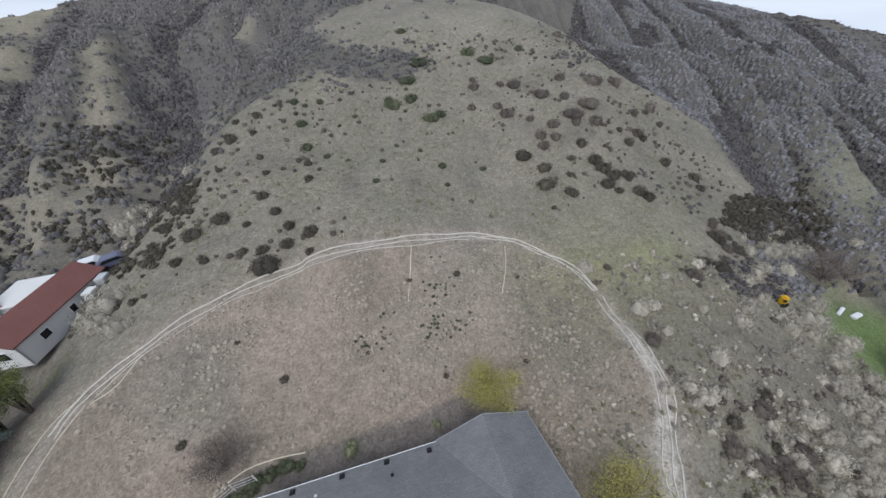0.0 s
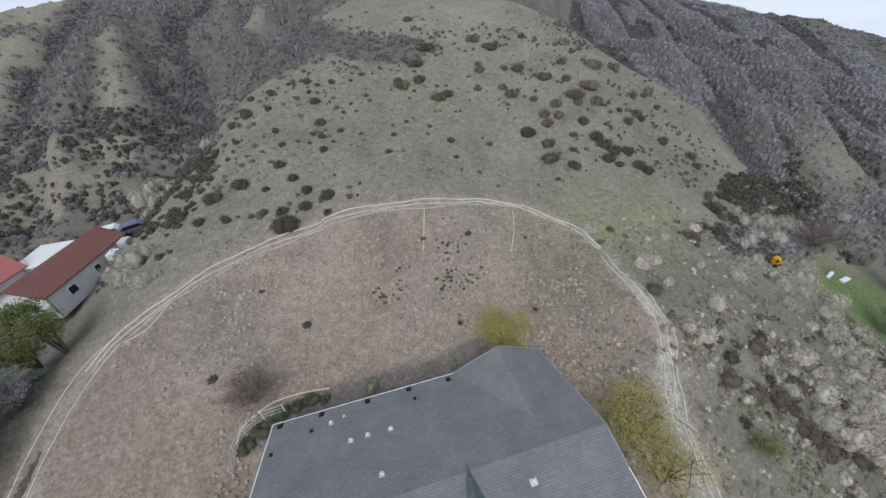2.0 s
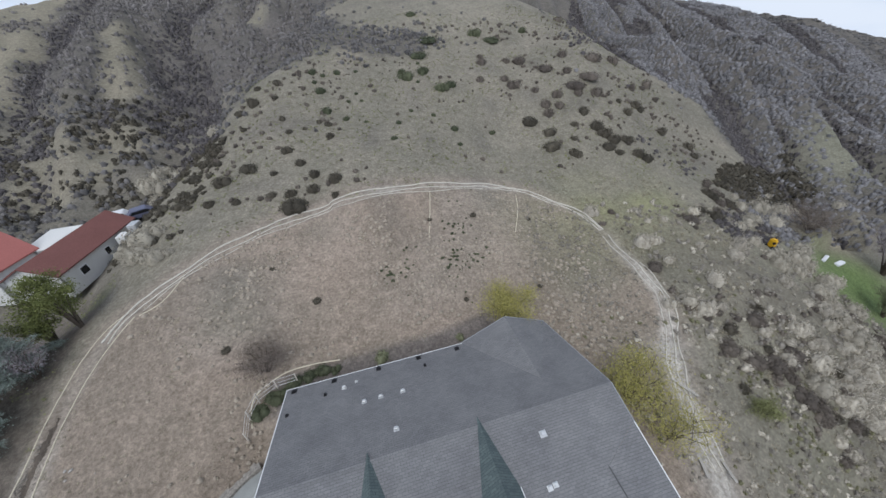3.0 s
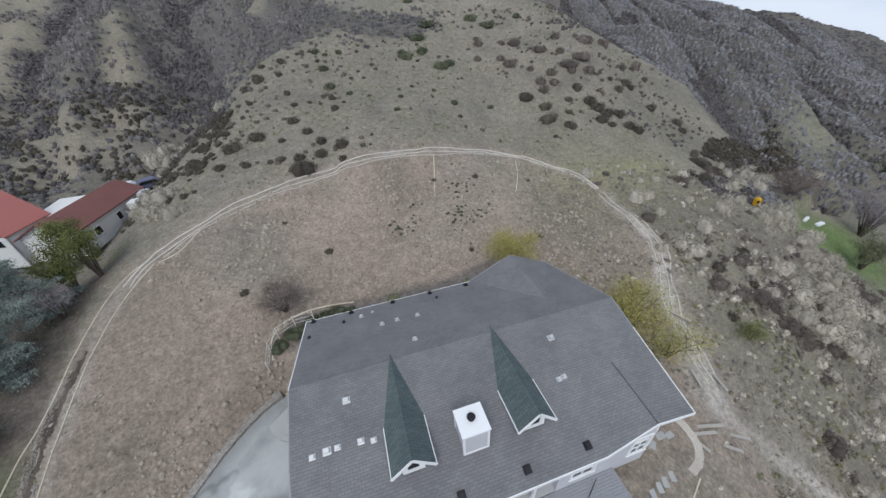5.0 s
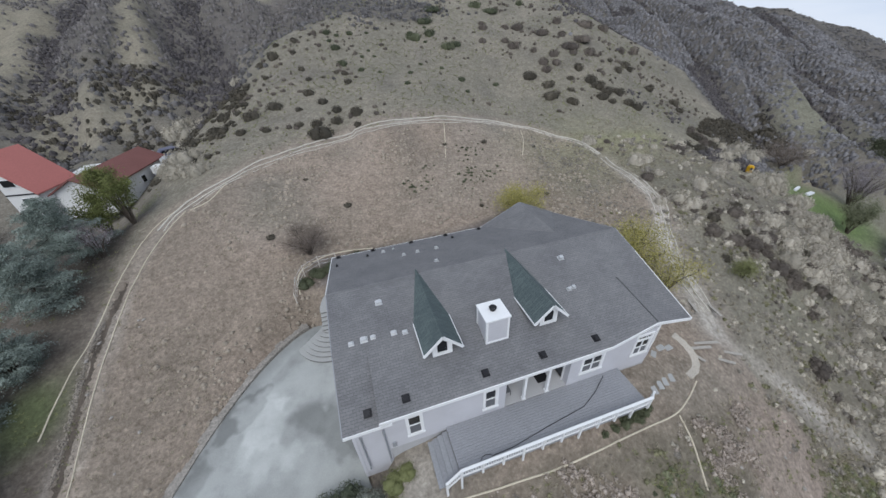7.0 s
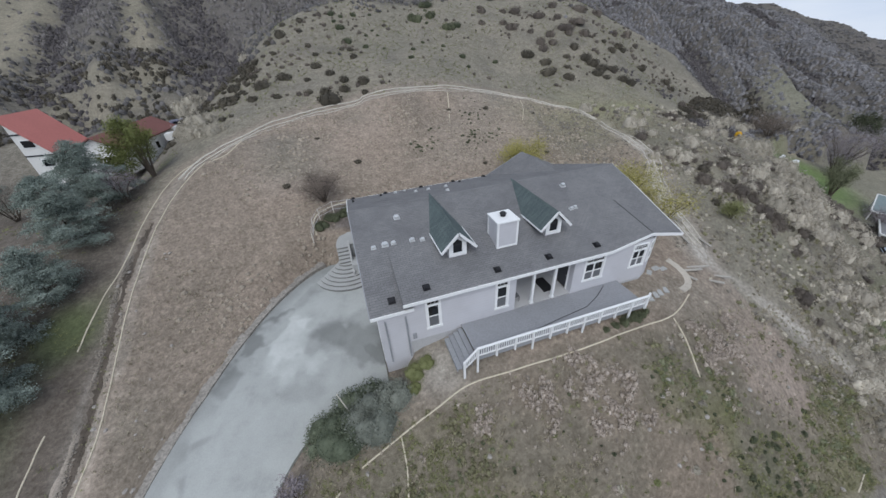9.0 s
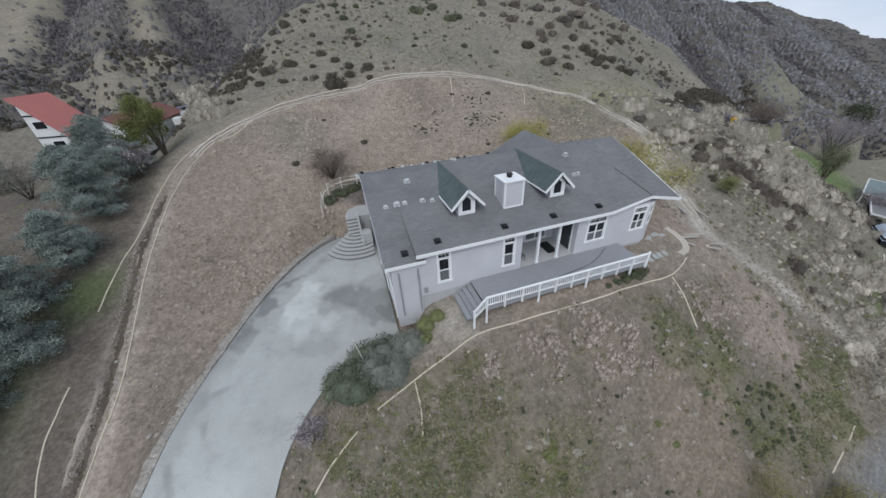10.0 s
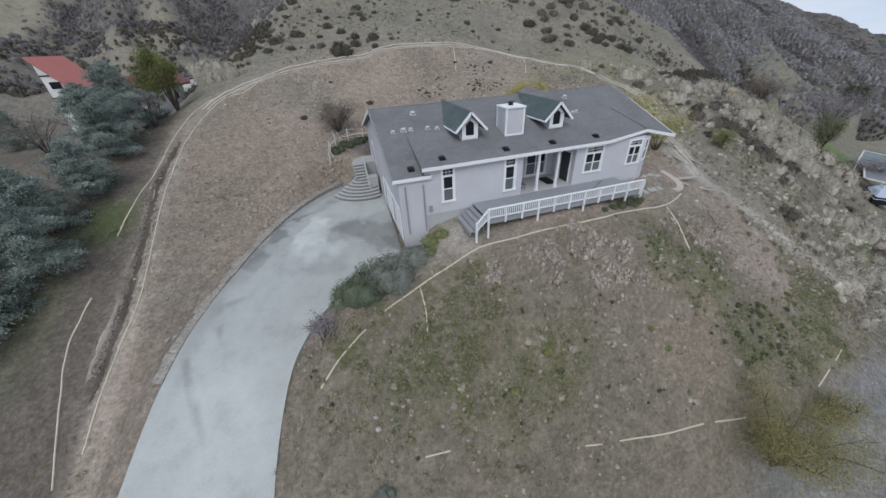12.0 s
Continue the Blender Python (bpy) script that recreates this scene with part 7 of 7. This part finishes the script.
wattle_bank = [(-15.7, 9.6), (-15.6, 11.5), (-13.6, 12.9), (-11.3, 13.2), (-9.0, 13.1)]

# ---- straw wattles, pipes and hoses lying on the slopes ----


def wattle(pts, r=0.05, material=HOSE, name="straw_wattle", label="pale straw wattle lying along the slope", lift=0.5):
    line = eased(pts, 8)
    x, y = np.array([p[0] for p in line]), np.array([p[1] for p in line])
    z = on_ground(x, y) + r * lift
    bm = bmesh.new()
    tube(bm, list(zip(x, y, z)), r, sides=6)
    return tagged(part(name, bm, material), label, "wattle", "straw wattles")


wattle(wattle_bank, 0.06)
wattle([(38.6, -7.3), (36.6, -8.4), (34.8, -9.3), (33.2, -9.8), (32.0, -9.9)], 0.09, PVC, "lawn_edging", "pale curved edging of the canyon lawn")
wattle([(-24.8, 19.8), (-23.0, 20.9), (-21.9, 22.9)], 0.05)
wattle([(-18.3, -11.4), (-17.3, -10.5), (-16.2, -9.8), (-15.6, -9.5)])
wattle([(-14.4, -9.0), (-12.1, -8.5), (-10.3, -8.15), (-8.0, -7.75), (-5.1, -8.0), (-2.5, -8.2), (0.6, -8.1), (3.4, -7.95), (5.8, -7.8), (7.4, -7.3), (9.1, -6.5)])
wattle([(-12.2, -8.6), (-12.25, -9.8), (-12.5, -10.9)], 0.045)
wattle([(6.1, -7.9), (5.9, -9.3), (5.3, -11.0)], 0.05)
wattle([(-14.1, -15.3), (-12.9, -15.4)], 0.045)
wattle([(-6.2, -16.9), (-5.3, -17.05)], 0.045)
wattle([(-4.3, -17.2), (-1.4, -17.6), (1.0, -17.8)], 0.045)
wattle([(1.8, -17.9), (3.9, -18.2)], 0.045)
wattle([(10.5, -18.2), (12.3, -17.7)], 0.045)
wattle([(13.5, -17.4), (16.0, -16.7)], 0.045)
wattle([(3.3, 28.0), (2.6, 25.5), (1.6, 22.4)], 0.045)
wattle([(14.0, 27.0), (12.8, 24.0), (11.1, 21.0)], 0.045)
wattle([(-31.6, -1.2), (-32.1, -3.8), (-31.8, -6.4), (-31.3, -9.1), (-31.0, -10.6)], 0.045)
wattle([(-30.0, -9.6), (-29.8, -6.8), (-29.4, -4.2), (-29.0, -2.2), (-28.9, 1.9), (-28.8, 6.5), (-28.3, 12.0), (-27.2, 16.5), (-25.2, 19.9)], 0.045)
wattle([(-31.1, 3.2), (-30.5, 6.7), (-29.8, 9.1), (-29.1, 14.3), (-27.9, 18.6), (-25.6, 21.0)], 0.045)
TRACK = plain("trodden_pale_wattle", (0.56, 0.525, 0.465), 0.9, vary=0.25, scale=2, relief=0.5)


def beside(line, off):
    """A line that runs beside another, a few decimetres off."""
    out = []
    for i, (x, y) in enumerate(line):
        a, b = line[max(0, i - 1)], line[min(len(line) - 1, i + 1)]
        d = math.hypot(b[0] - a[0], b[1] - a[1])
        w = off + 0.12 * math.sin(i * 0.9 + off * 9)
        out.append((x - (b[1] - a[1]) / d * w, y + (b[0] - a[0]) / d * w))
    return out


LOOP_UP = [p for p in LOOP if p[1] > 18 and p[0] < 21]
wattle(beside(LOOP_UP, 0.42)[::2], 0.085, TRACK)
wattle(beside(LOOP_UP, -0.15)[::2], 0.06, TRACK)
wattle(beside(LOOP_UP, 0.1)[40:80:2], 0.05, TRACK)
wattle(beside(LOOP_UP, -0.6)[4:40:2], 0.04, TRACK)
LOOP_DOWN = [p for p in LOOP if p[1] <= 18 and p[0] > 0]
wattle(beside(LOOP_DOWN, 0.3)[::2], 0.06, TRACK)
wattle(beside(LOOP_DOWN, -0.3)[::2], 0.05, TRACK)
wattle(beside(LOOP_DOWN, 0.75)[6::2], 0.06, TRACK)

# ---- neighbours ----


def gabled_house(name, at, turn, length, half, eave, ridge, foot, roof, wall, label, over=0.35, windows=(), mono=False):
    """A plain house: walls, two roof slopes (or one, below a high wall), gables and a few windows. Its ridge runs along its own y."""
    h = thing(name, (*at, foot), label, "house")
    m = Matrix.Translation((at[0], at[1], 0)) @ Matrix.Rotation(turn, 4, "Z")
    w = half - over
    l0, l1 = -length / 2 + over, length / 2 - over
    k = (ridge - eave) / half
    top = eave + k * over - 0.15
    for s in (-1, 1):
        bm = bmesh.new()
        if mono and s < 0:
            box(bm, -0.02, 0.18, l0 + 0.2, l1 - 0.2, foot - 0.6, ridge - 0.55, m)
            part("wall", bm, wall, h)
            bm = bmesh.new()
            slab(bm, [(-0.02, l0, foot - 0.6), (w, l0, foot - 0.6), (w, l0, top - 0.3), (-0.02, l0, ridge - 0.55)], 0.2, (0, 1, 0))
            bmesh.ops.transform(bm, matrix=m, verts=bm.verts[:])
            part("gable_wall", bm, wall, h)
            continue
        slab(bm, [(-0.3 if mono else 0, -length / 2, ridge), (s * half, -length / 2, eave), (s * half, length / 2, eave), (-0.3 if mono else 0, length / 2, ridge)], 0.14)
        bmesh.ops.transform(bm, matrix=m, verts=bm.verts[:])
        part("roof", bm, roof, h)
        bm = bmesh.new()
        box(bm, *sorted((s * w, s * (w - 0.2))), l0, l1, foot - 0.6, top, m)
        part("wall", bm, wall, h)
        bm = bmesh.new()
        y = l0 if s < 0 else l1
        slab(bm, [(-0.02, y, foot - 0.6), (w, y, foot - 0.6), (w, y, top - 0.3), (-0.02, y, ridge - 0.55)] if mono else [(-w, y, foot - 0.6), (w, y, foot - 0.6), (w, y, top), (0, y, ridge - 0.16), (-w, y, top)], 0.2, (0, -s, 0))
        bmesh.ops.transform(bm, matrix=m, verts=bm.verts[:])
        part("gable_wall", bm, wall, h)
    for side, u, z0, wide, high in windows:
        bm = bmesh.new()
        if side == "x":
            box(bm, w, w + 0.05, u - wide / 2 - 0.07, u + wide / 2 + 0.07, z0 - 0.07, z0 + high + 0.07, m)
        else:
            box(bm, u - wide / 2 - 0.07, u + wide / 2 + 0.07, l0 - 0.05, l0, z0 - 0.07, z0 + high + 0.07, m)
        wn_ = part("window", bm, WHITE, h)
        bm = bmesh.new()
        if side == "x":
            box(bm, w + 0.05, w + 0.065, u - wide / 2, u + wide / 2, z0, z0 + high, m)
        else:
            box(bm, u - wide / 2, u + wide / 2, l0 - 0.065, l0 - 0.05, z0, z0 + high, m)
        part("pane", bm, GLASS, wn_)
    return h, m, l0, w


gabled_house("red_roofed_house", (-37.0, 34.6), radians(-7), 12.4, 2.75, 2.85, 4.3, 0.6, RED_ROOF, STUCCO, "long white house with an old dull red roof",
             windows=(("x", -3.2, 1.2, 0.9, 0.8), ("x", 0.5, 1.2, 0.7, 0.8), ("x", 3.4, 1.2, 1.0, 0.9), ("y", 0.8, 1.2, 1.0, 0.9)))
h2, m2, l2, w2 = gabled_house("steep_red_house", (-45.9, 34.6), radians(-10), 5.6, 3.5, 2.5, 6.75, -0.9, RED_ROOF_NEW, STUCCO, "white two-storey house with a steep bright red roof",
                              windows=(("y", 1.15, 3.4, 1.2, 0.75), ("y", 1.9, 1.2, 1.2, 0.75)), mono=True)
for z, u0, u1 in ((4.8, 0.0, 1.3), (2.45, 0.0, 3.05)):
    bm = bmesh.new()
    box(bm, u0, u1, l2 - 0.06, l2 - 0.001, z - 0.07, z + 0.07, m2)
    part("timber_band", bm, DARK_METAL, h2)
bm = bmesh.new()
box(bm, -43.5, -38.5, 36.5, 41.5, height(-41, 39) - 0.4, 2.2)
slab(bm, [(-43.7, 36.3, 2.35), (-38.3, 36.3, 2.35), (-38.3, 41.7, 2.5), (-43.7, 41.7, 2.5)], 0.14)
tagged(part("flat_roofed_shed", bm, STUCCO), "white flat-roofed shed behind the red-roofed house", "shed")


def car(x, y, turn, paint, label, long=4.3, high=1.45):
    z = height(x, y)
    c = thing("car", (x, y, z), label, "car")
    m = Matrix.Translation((x, y, z)) @ Matrix.Rotation(turn, 4, "Z")
    bm = bmesh.new()
    l = long / 2
    side = [(-l, 0.35), (-l, 0.8), (-l * 0.85, 0.9), (-l * 0.62, high * 0.97), (l * 0.15, high), (l * 0.5, 0.92), (l * 0.95, 0.8), (l, 0.5), (l, 0.35)]
    slab(bm, [(a, -0.85, b) for a, b in side], 1.7, (0, 1, 0))
    bmesh.ops.bevel(bm, geom=bm.edges[:], offset=0.05, segments=2, affect="EDGES")
    bmesh.ops.transform(bm, matrix=m, verts=bm.verts[:])
    body = part("body", bm, paint, c)
    for s in (-1, 1):
        bm = bmesh.new()
        slab(bm, [(-l * 0.72, s * 0.862, 0.95), (-l * 0.56, s * 0.862, high * 0.92), (l * 0.12, s * 0.862, high * 0.94), (l * 0.4, s * 0.862, 0.95)], 0.02, (0, -s, 0))
        bmesh.ops.transform(bm, matrix=m, verts=bm.verts[:])
        part("side_window", bm, GLASS, body)
        for a in (-l * 0.62, l * 0.62):
            bm = bmesh.new()
            bmesh.ops.create_cone(bm, cap_ends=True, segments=16, radius1=0.32, radius2=0.32, depth=0.2, matrix=m @ Matrix.Translation((a, s * 0.8, 0.32)) @ Matrix.Rotation(radians(90), 4, "X"))
            part("wheel", bm, MAT_RUBBER, c)
    return c


WHITE_CAR = plain("white_car_paint", (0.7, 0.71, 0.74), 0.3, vary=0.04, relief=0.0)
BLUE_CAR = plain("slate_car_paint", (0.12, 0.13, 0.2), 0.3, vary=0.06, relief=0.0)
car(-36.6, 43.4, radians(20), WHITE_CAR, "white van parked behind the red-roofed house", 4.6, 1.8)
car(-33.4, 42.6, radians(28), BLUE_CAR, "dark slate-blue car parked behind the red-roofed house")
for x, y, mat in ((-32.6, 38.0, STEEL), (-33.2, 36.2, STUCCO)):
    z = height(x, y)
    bm = bmesh.new()
    box(bm, x - 0.5, x + 0.5, y - 0.7, y + 0.7, z - 0.1, z + 0.8)
    bmesh.ops.bevel(bm, geom=bm.edges[:], offset=0.06, segments=2, affect="EDGES")
    tagged(part("storage_bin", bm, mat), "pale storage bin beside the red-roofed house", "bin")

# bits of other properties in the right-hand canyon
TARP = plain("pale_blue_tarp", (0.42, 0.48, 0.56), 0.5, vary=0.15, scale=1)
TEAL = plain("teal_metal_roof", (0.16, 0.21, 0.215), 0.5, vary=0.2, scale=1)
SHEET = plain("grey_sheet_roof", (0.2, 0.2, 0.205), 0.55, vary=0.2, scale=1)


def open_shelter(name, x, y, turn, long, wide, tall, roof, label):
    """A lean-to on posts: a thin sloping roof in a white rim."""
    z = height(x, y)
    h = thing(name, (x, y, z), label, "shelter")
    m = Matrix.Translation((x, y, z)) @ Matrix.Rotation(turn, 4, "Z")
    a, b = long / 2, wide / 2
    bm = bmesh.new()
    slab(bm, [(-a, -b, tall - 0.35), (a, -b, tall - 0.35), (a, b, tall), (-a, b, tall)], 0.08)
    bmesh.ops.transform(bm, matrix=m, verts=bm.verts[:])
    part("roof", bm, roof, h)
    for p, q in (((-a, -b, tall - 0.38), (a, -b, tall - 0.38)), ((-a, b, tall - 0.03), (a, b, tall - 0.03)), ((-a, -b, tall - 0.38), (-a, b, tall - 0.03)), ((a, -b, tall - 0.38), (a, b, tall - 0.03))):
        bm = bmesh.new()
        beam(bm, p, q, 0.14, 0.18)
        bmesh.ops.transform(bm, matrix=m, verts=bm.verts[:])
        part("rim", bm, STUCCO, h)
    for u in (-a + 0.1, a - 0.1):
        for v, top in ((-b + 0.1, tall - 0.4), (b - 0.1, tall - 0.05)):
            bm = bmesh.new()
            box(bm, u - 0.07, u + 0.07, v - 0.07, v + 0.07, -1.0, top, m)
            part("post", bm, STUCCO, h)
    return h


open_shelter("carport", 57.3, 1.2, radians(20), 7.5, 3.4, 2.4, TEAL, "open carport with a teal roof and white rim")
open_shelter("lean_to", 49.5, -2.6, radians(25), 6.0, 3.2, 2.0, SHEET, "low lean-to with a grey sheet roof")
x, y = 42.3, -5.6
z = height(x, y)
boat = thing("covered_boat", (x, y, z), "boat under a pale blue tarp beside the lawn", "boat")
m = Matrix.Translation((x, y, z)) @ Matrix.Rotation(radians(35), 4, "Z")
bm = bmesh.new()
hull = [(-2.4, -0.9), (1.2, -1.0), (2.6, 0.0), (1.2, 1.0), (-2.4, 0.9)]
slab(bm, [(u, v, 1.0) for u, v in hull], 0.7)
bmesh.ops.transform(bm, matrix=m, verts=bm.verts[:])
part("hull", bm, MAT_RUBBER, boat)
bm = bmesh.new()
rim = [bm.verts.new(m @ Vector((u * 1.04, v * 1.06, 0.85))) for u, v in hull]
spine = [bm.verts.new(m @ Vector((u, 0, w))) for u, w in ((-2.3, 1.5), (0.2, 1.75), (2.2, 1.2))]
for f in ((0, 1, 7), (1, 2, 7), (2, 3, 7), (3, 4, 7), (4, 0, 7)):
    bm.faces.new([rim[f[0]], rim[f[1]], spine[1]])
bmesh.ops.subdivide_edges(bm, edges=bm.edges[:], cuts=3, use_grid_fill=True)
for v in bm.verts:
    v.co.z += 0.06 * math.sin(v.co.x * 5) * math.cos(v.co.y * 6)
bmesh.ops.delete(bm, geom=[v for v in bm.verts if not v.link_faces], context="VERTS")
bmesh.ops.recalc_face_normals(bm, faces=bm.faces[:])
part("tarp", bm, TARP, boat, "pale blue tarp stretched over the hull")
car(46.0, -6.2, radians(30), MAT_RUBBER, "black car parked beside the lean-to", 4.4, 1.6)
x, y = 41.8, 14.1
z = height(x, y) - 0.25
digger = thing("yellow_machine", (x, y, z), "small yellow machine standing among the bushes", "machine")
YELLOW_PAINT = plain("yellow_paint", (0.62, 0.36, 0.02), 0.5, vary=0.1)
bm = bmesh.new()
box(bm, x - 0.32, x + 0.32, y - 0.34, y + 0.34, z + 0.35, z + 1.4)
bmesh.ops.bevel(bm, geom=bm.edges[:], offset=0.14, segments=3, affect="EDGES")
part("body", bm, YELLOW_PAINT, digger)
bm = bmesh.new()
bmesh.ops.create_cone(bm, cap_ends=True, segments=14, radius1=0.16, radius2=0.16, depth=0.1, matrix=Matrix.Translation((x - 0.24, y - 0.27, z + 1.0)) @ look((0, 0, 0), (1, 1, 0)))
part("grille", bm, DARK_METAL, digger)
for s in (-1, 1):
    for q in (-1, 1):
        bm = bmesh.new()
        bmesh.ops.create_cone(bm, cap_ends=True, segments=14, radius1=0.3, radius2=0.3, depth=0.16, matrix=Matrix.Translation((x + 0.25 * s, y + 0.36 * q, z + 0.28)) @ Matrix.Rotation(radians(90), 4, "X"))
        part("wheel", bm, MAT_RUBBER, digger)
for x, y, lx, ly, turn in ((52.2, 13.0, 1.8, 0.4, 0.3), (54.4, 12.3, 1.6, 0.6, 0.1)):
    bm = bmesh.new()
    box(bm, -lx / 2, lx / 2, -ly / 2, ly / 2, 0, 0.35, Matrix.Translation((x, y, height(x, y))) @ Matrix.Rotation(turn, 4, "Z"))
    bmesh.ops.bevel(bm, geom=bm.edges[:], offset=0.08, segments=2, affect="EDGES")
    tagged(part("trailer", bm, WHITE_CAR), "low white trailer parked on the canyon meadow", "trailer")

# timbers, pavers and rubble beside the house
for x, y, l, turn in ((11.8, -4.3, 2.9, -0.28), (11.05, -4.6, 2.4, -0.25), (10.75, -5.2, 0.9, 1.9), (13.9, -5.2, 1.8, -0.6), (14.25, -1.35, 2.3, 1.17), (15.8, -1.85, 2.5, 1.33), (14.9, 0.9, 2.2, 2.0), (16.3, 3.2, 3.2, 1.95), (12.7, -5.6, 1.6, -0.75), (27.3, 2.4, 1.5, 0.6), (27.4, 2.2, 1.4, 1.7)):
    z = height(x, y)
    bm = bmesh.new()
    box(bm, -l / 2, l / 2, -0.1, 0.1, 0.0, 0.08, Matrix.Translation((x, y, z + 0.02)) @ Matrix.Rotation(turn, 4, "Z"))
    tagged(part("timber", bm, TIMBER), "weathered grey timber lying on the ground", "timber", "loose timbers")
for x, y, s, turn in ((5.5, -6.4, 0.9, 1.25), (6.1, -6.25, 0.9, 1.25), (6.65, -6.12, 0.9, 1.2), (7.3, -6.0, 0.9, 1.2), (8.3, -4.1, 1.1, 0.1), (8.95, -4.2, 1.0, 0.1), (7.4, -4.4, 0.9, 0.7)):
    z = height(x, y)
    bm = bmesh.new()
    box(bm, -0.3 * s, 0.3 * s, -0.18 * s, 0.18 * s, -0.05, 0.06, Matrix.Translation((x, y, z)) @ Matrix.Rotation(turn, 4, "Z"))
    bmesh.ops.bevel(bm, geom=bm.edges[:], offset=0.02, segments=1, affect="EDGES")
    tagged(part("paver", bm, STEP_CONCRETE), "pale concrete paver set in the soil", "paver", "pavers by the house")
PATH_TAN = plain("pale_tan_concrete", (0.47, 0.43, 0.375), 0.9, vary=0.2, scale=2)
walkway = eased([(10.3, -3.4), (10.55, -4.3), (10.4, -5.1), (9.7, -5.8), (8.7, -6.1)], 5)
bm, last = bmesh.new(), None
for i, (x, y) in enumerate(walkway):
    a, b = walkway[max(0, i - 1)], walkway[min(len(walkway) - 1, i + 1)]
    d = math.hypot(b[0] - a[0], b[1] - a[1])
    nx, ny, w = -(b[1] - a[1]) / d, (b[0] - a[0]) / d, 0.27 + 0.03 * math.sin(i * 2.1)
    z = height(x, y)
    ring = [bm.verts.new((x + nx * w * u, y + ny * w * u, z + up)) for u, up in ((1, 0.055), (0.92, 0.07), (-0.92, 0.07), (-1, 0.055), (-1, -0.08), (1, -0.08))]
    if last:
        for k in range(6):
            bm.faces.new((last[k], last[(k + 1) % 6], ring[(k + 1) % 6], ring[k]))
    if i in (0, len(walkway) - 1):
        bm.faces.new(ring)
    last = ring
bmesh.ops.recalc_face_normals(bm, faces=bm.faces[:])
tagged(part("walkway", bm, PATH_TAN), "short curved strip of pale concrete beside the house", "path")
bm = bmesh.new()
tube(bm, [(-14.6, -6.2, height(-14.6, -6.2)), (-14.9, -6.5, height(-14.9, -6.5) + 2.6)], 0.035, sides=6)
tagged(part("stake", bm, PVC), "white stake leaning in the rosemary", "stake")

# fence behind the side steps
fence = thing("fence", (-13.8, 11.9, height(-13.8, 11.9)), "low wire fence with pale posts on the bank", "fence")
prev = None
for x, y in ((-16.0, 9.0), (-15.8, 10.2), (-15.2, 11.2), (-13.9, 11.9), (-12.4, 12.1)):
    z = height(x, y)
    bm = bmesh.new()
    tube(bm, [(x, y, z - 0.1), (x, y, z + 1.15)], 0.05, sides=6)
    part("post", bm, PVC, fence)
    if prev:
        for h in (0.35, 0.7, 1.1):
            bm = bmesh.new()
            tube(bm, [(prev[0], prev[1], prev[2] + h), (x, y, z + h)], 0.014, sides=4)
            part("wire", bm, STEEL, fence)
    prev = (x, y, z)

# kerb stones along the upper side of the driveway
kerb = thing("kerb", (-22, 1, -6), "rough pale concrete kerb along the driveway", "kerb", kind="structure")
KN = 46
rng = np.random.RandomState(77)
for k in range(KN):
    t0, t1 = 0.24 + 0.74 * k / KN, 0.24 + 0.74 * (k + rng.uniform(0.985, 0.999)) / KN
    (ax, ay), (bx, by) = along(DRIVE_LEFT, t0), along(DRIVE_LEFT, t1)
    d = Vector((bx - ax, by - ay, 0)).normalized()
    nrm = Vector((-d.y, d.x, 0))
    za, zb = float(drive_height(ax, ay)), float(drive_height(bx, by))
    wide = 0.5 + 0.12 * math.sin(k * 0.9) + rng.uniform(-0.12, 0.1)
    bm = bmesh.new()
    hgt = 0.06 + rng.uniform(-0.03, 0.03) + 0.3 * (k / KN) ** 2
    slab(bm, [(ax, ay, za + hgt), (bx, by, zb + hgt), (bx + nrm.x * wide, by + nrm.y * wide, zb + hgt + 0.05), (ax + nrm.x * wide, ay + nrm.y * wide, za + hgt + 0.05)], hgt + 0.25)
    part("kerb_stone", bm, KERB, kerb)

# pale stones scattered on the slopes
rng = np.random.RandomState(5)
stone_mesh = []
for k in range(3):
    bm = bmesh.new()
    bmesh.ops.create_icosphere(bm, subdivisions=1, radius=1)
    for v in bm.verts:
        v.co *= rng.uniform(0.7, 1.1)
        v.co.z *= 0.6
    me = bpy.data.meshes.new("stone")
    bm.to_mesh(me)
    bm.free()
    me.materials.append(STONE)
    stone_mesh.append(me)
for k in range(70):
    x, y = (rng.uniform(-16, 14), rng.uniform(-18, -9)) if k < 40 else (rng.uniform(-30, -25), rng.uniform(-8, 10))
    if k >= 40 and inside(np.array([x]), np.array([y]), DRIVE_POLY)[0]:
        continue
    s = rng.uniform(0.06, 0.17)
    o = new("stone", stone_mesh[k % 3])
    o.matrix_basis = Matrix.LocRotScale((x, y, height(x, y) + 0.2 * s), Euler((0, 0, rng.uniform(0, 6))), (s * 1.3, s, s))
    tagged(o, "pale weathered stone on the dry slope", "stone", "stones on the slopes")
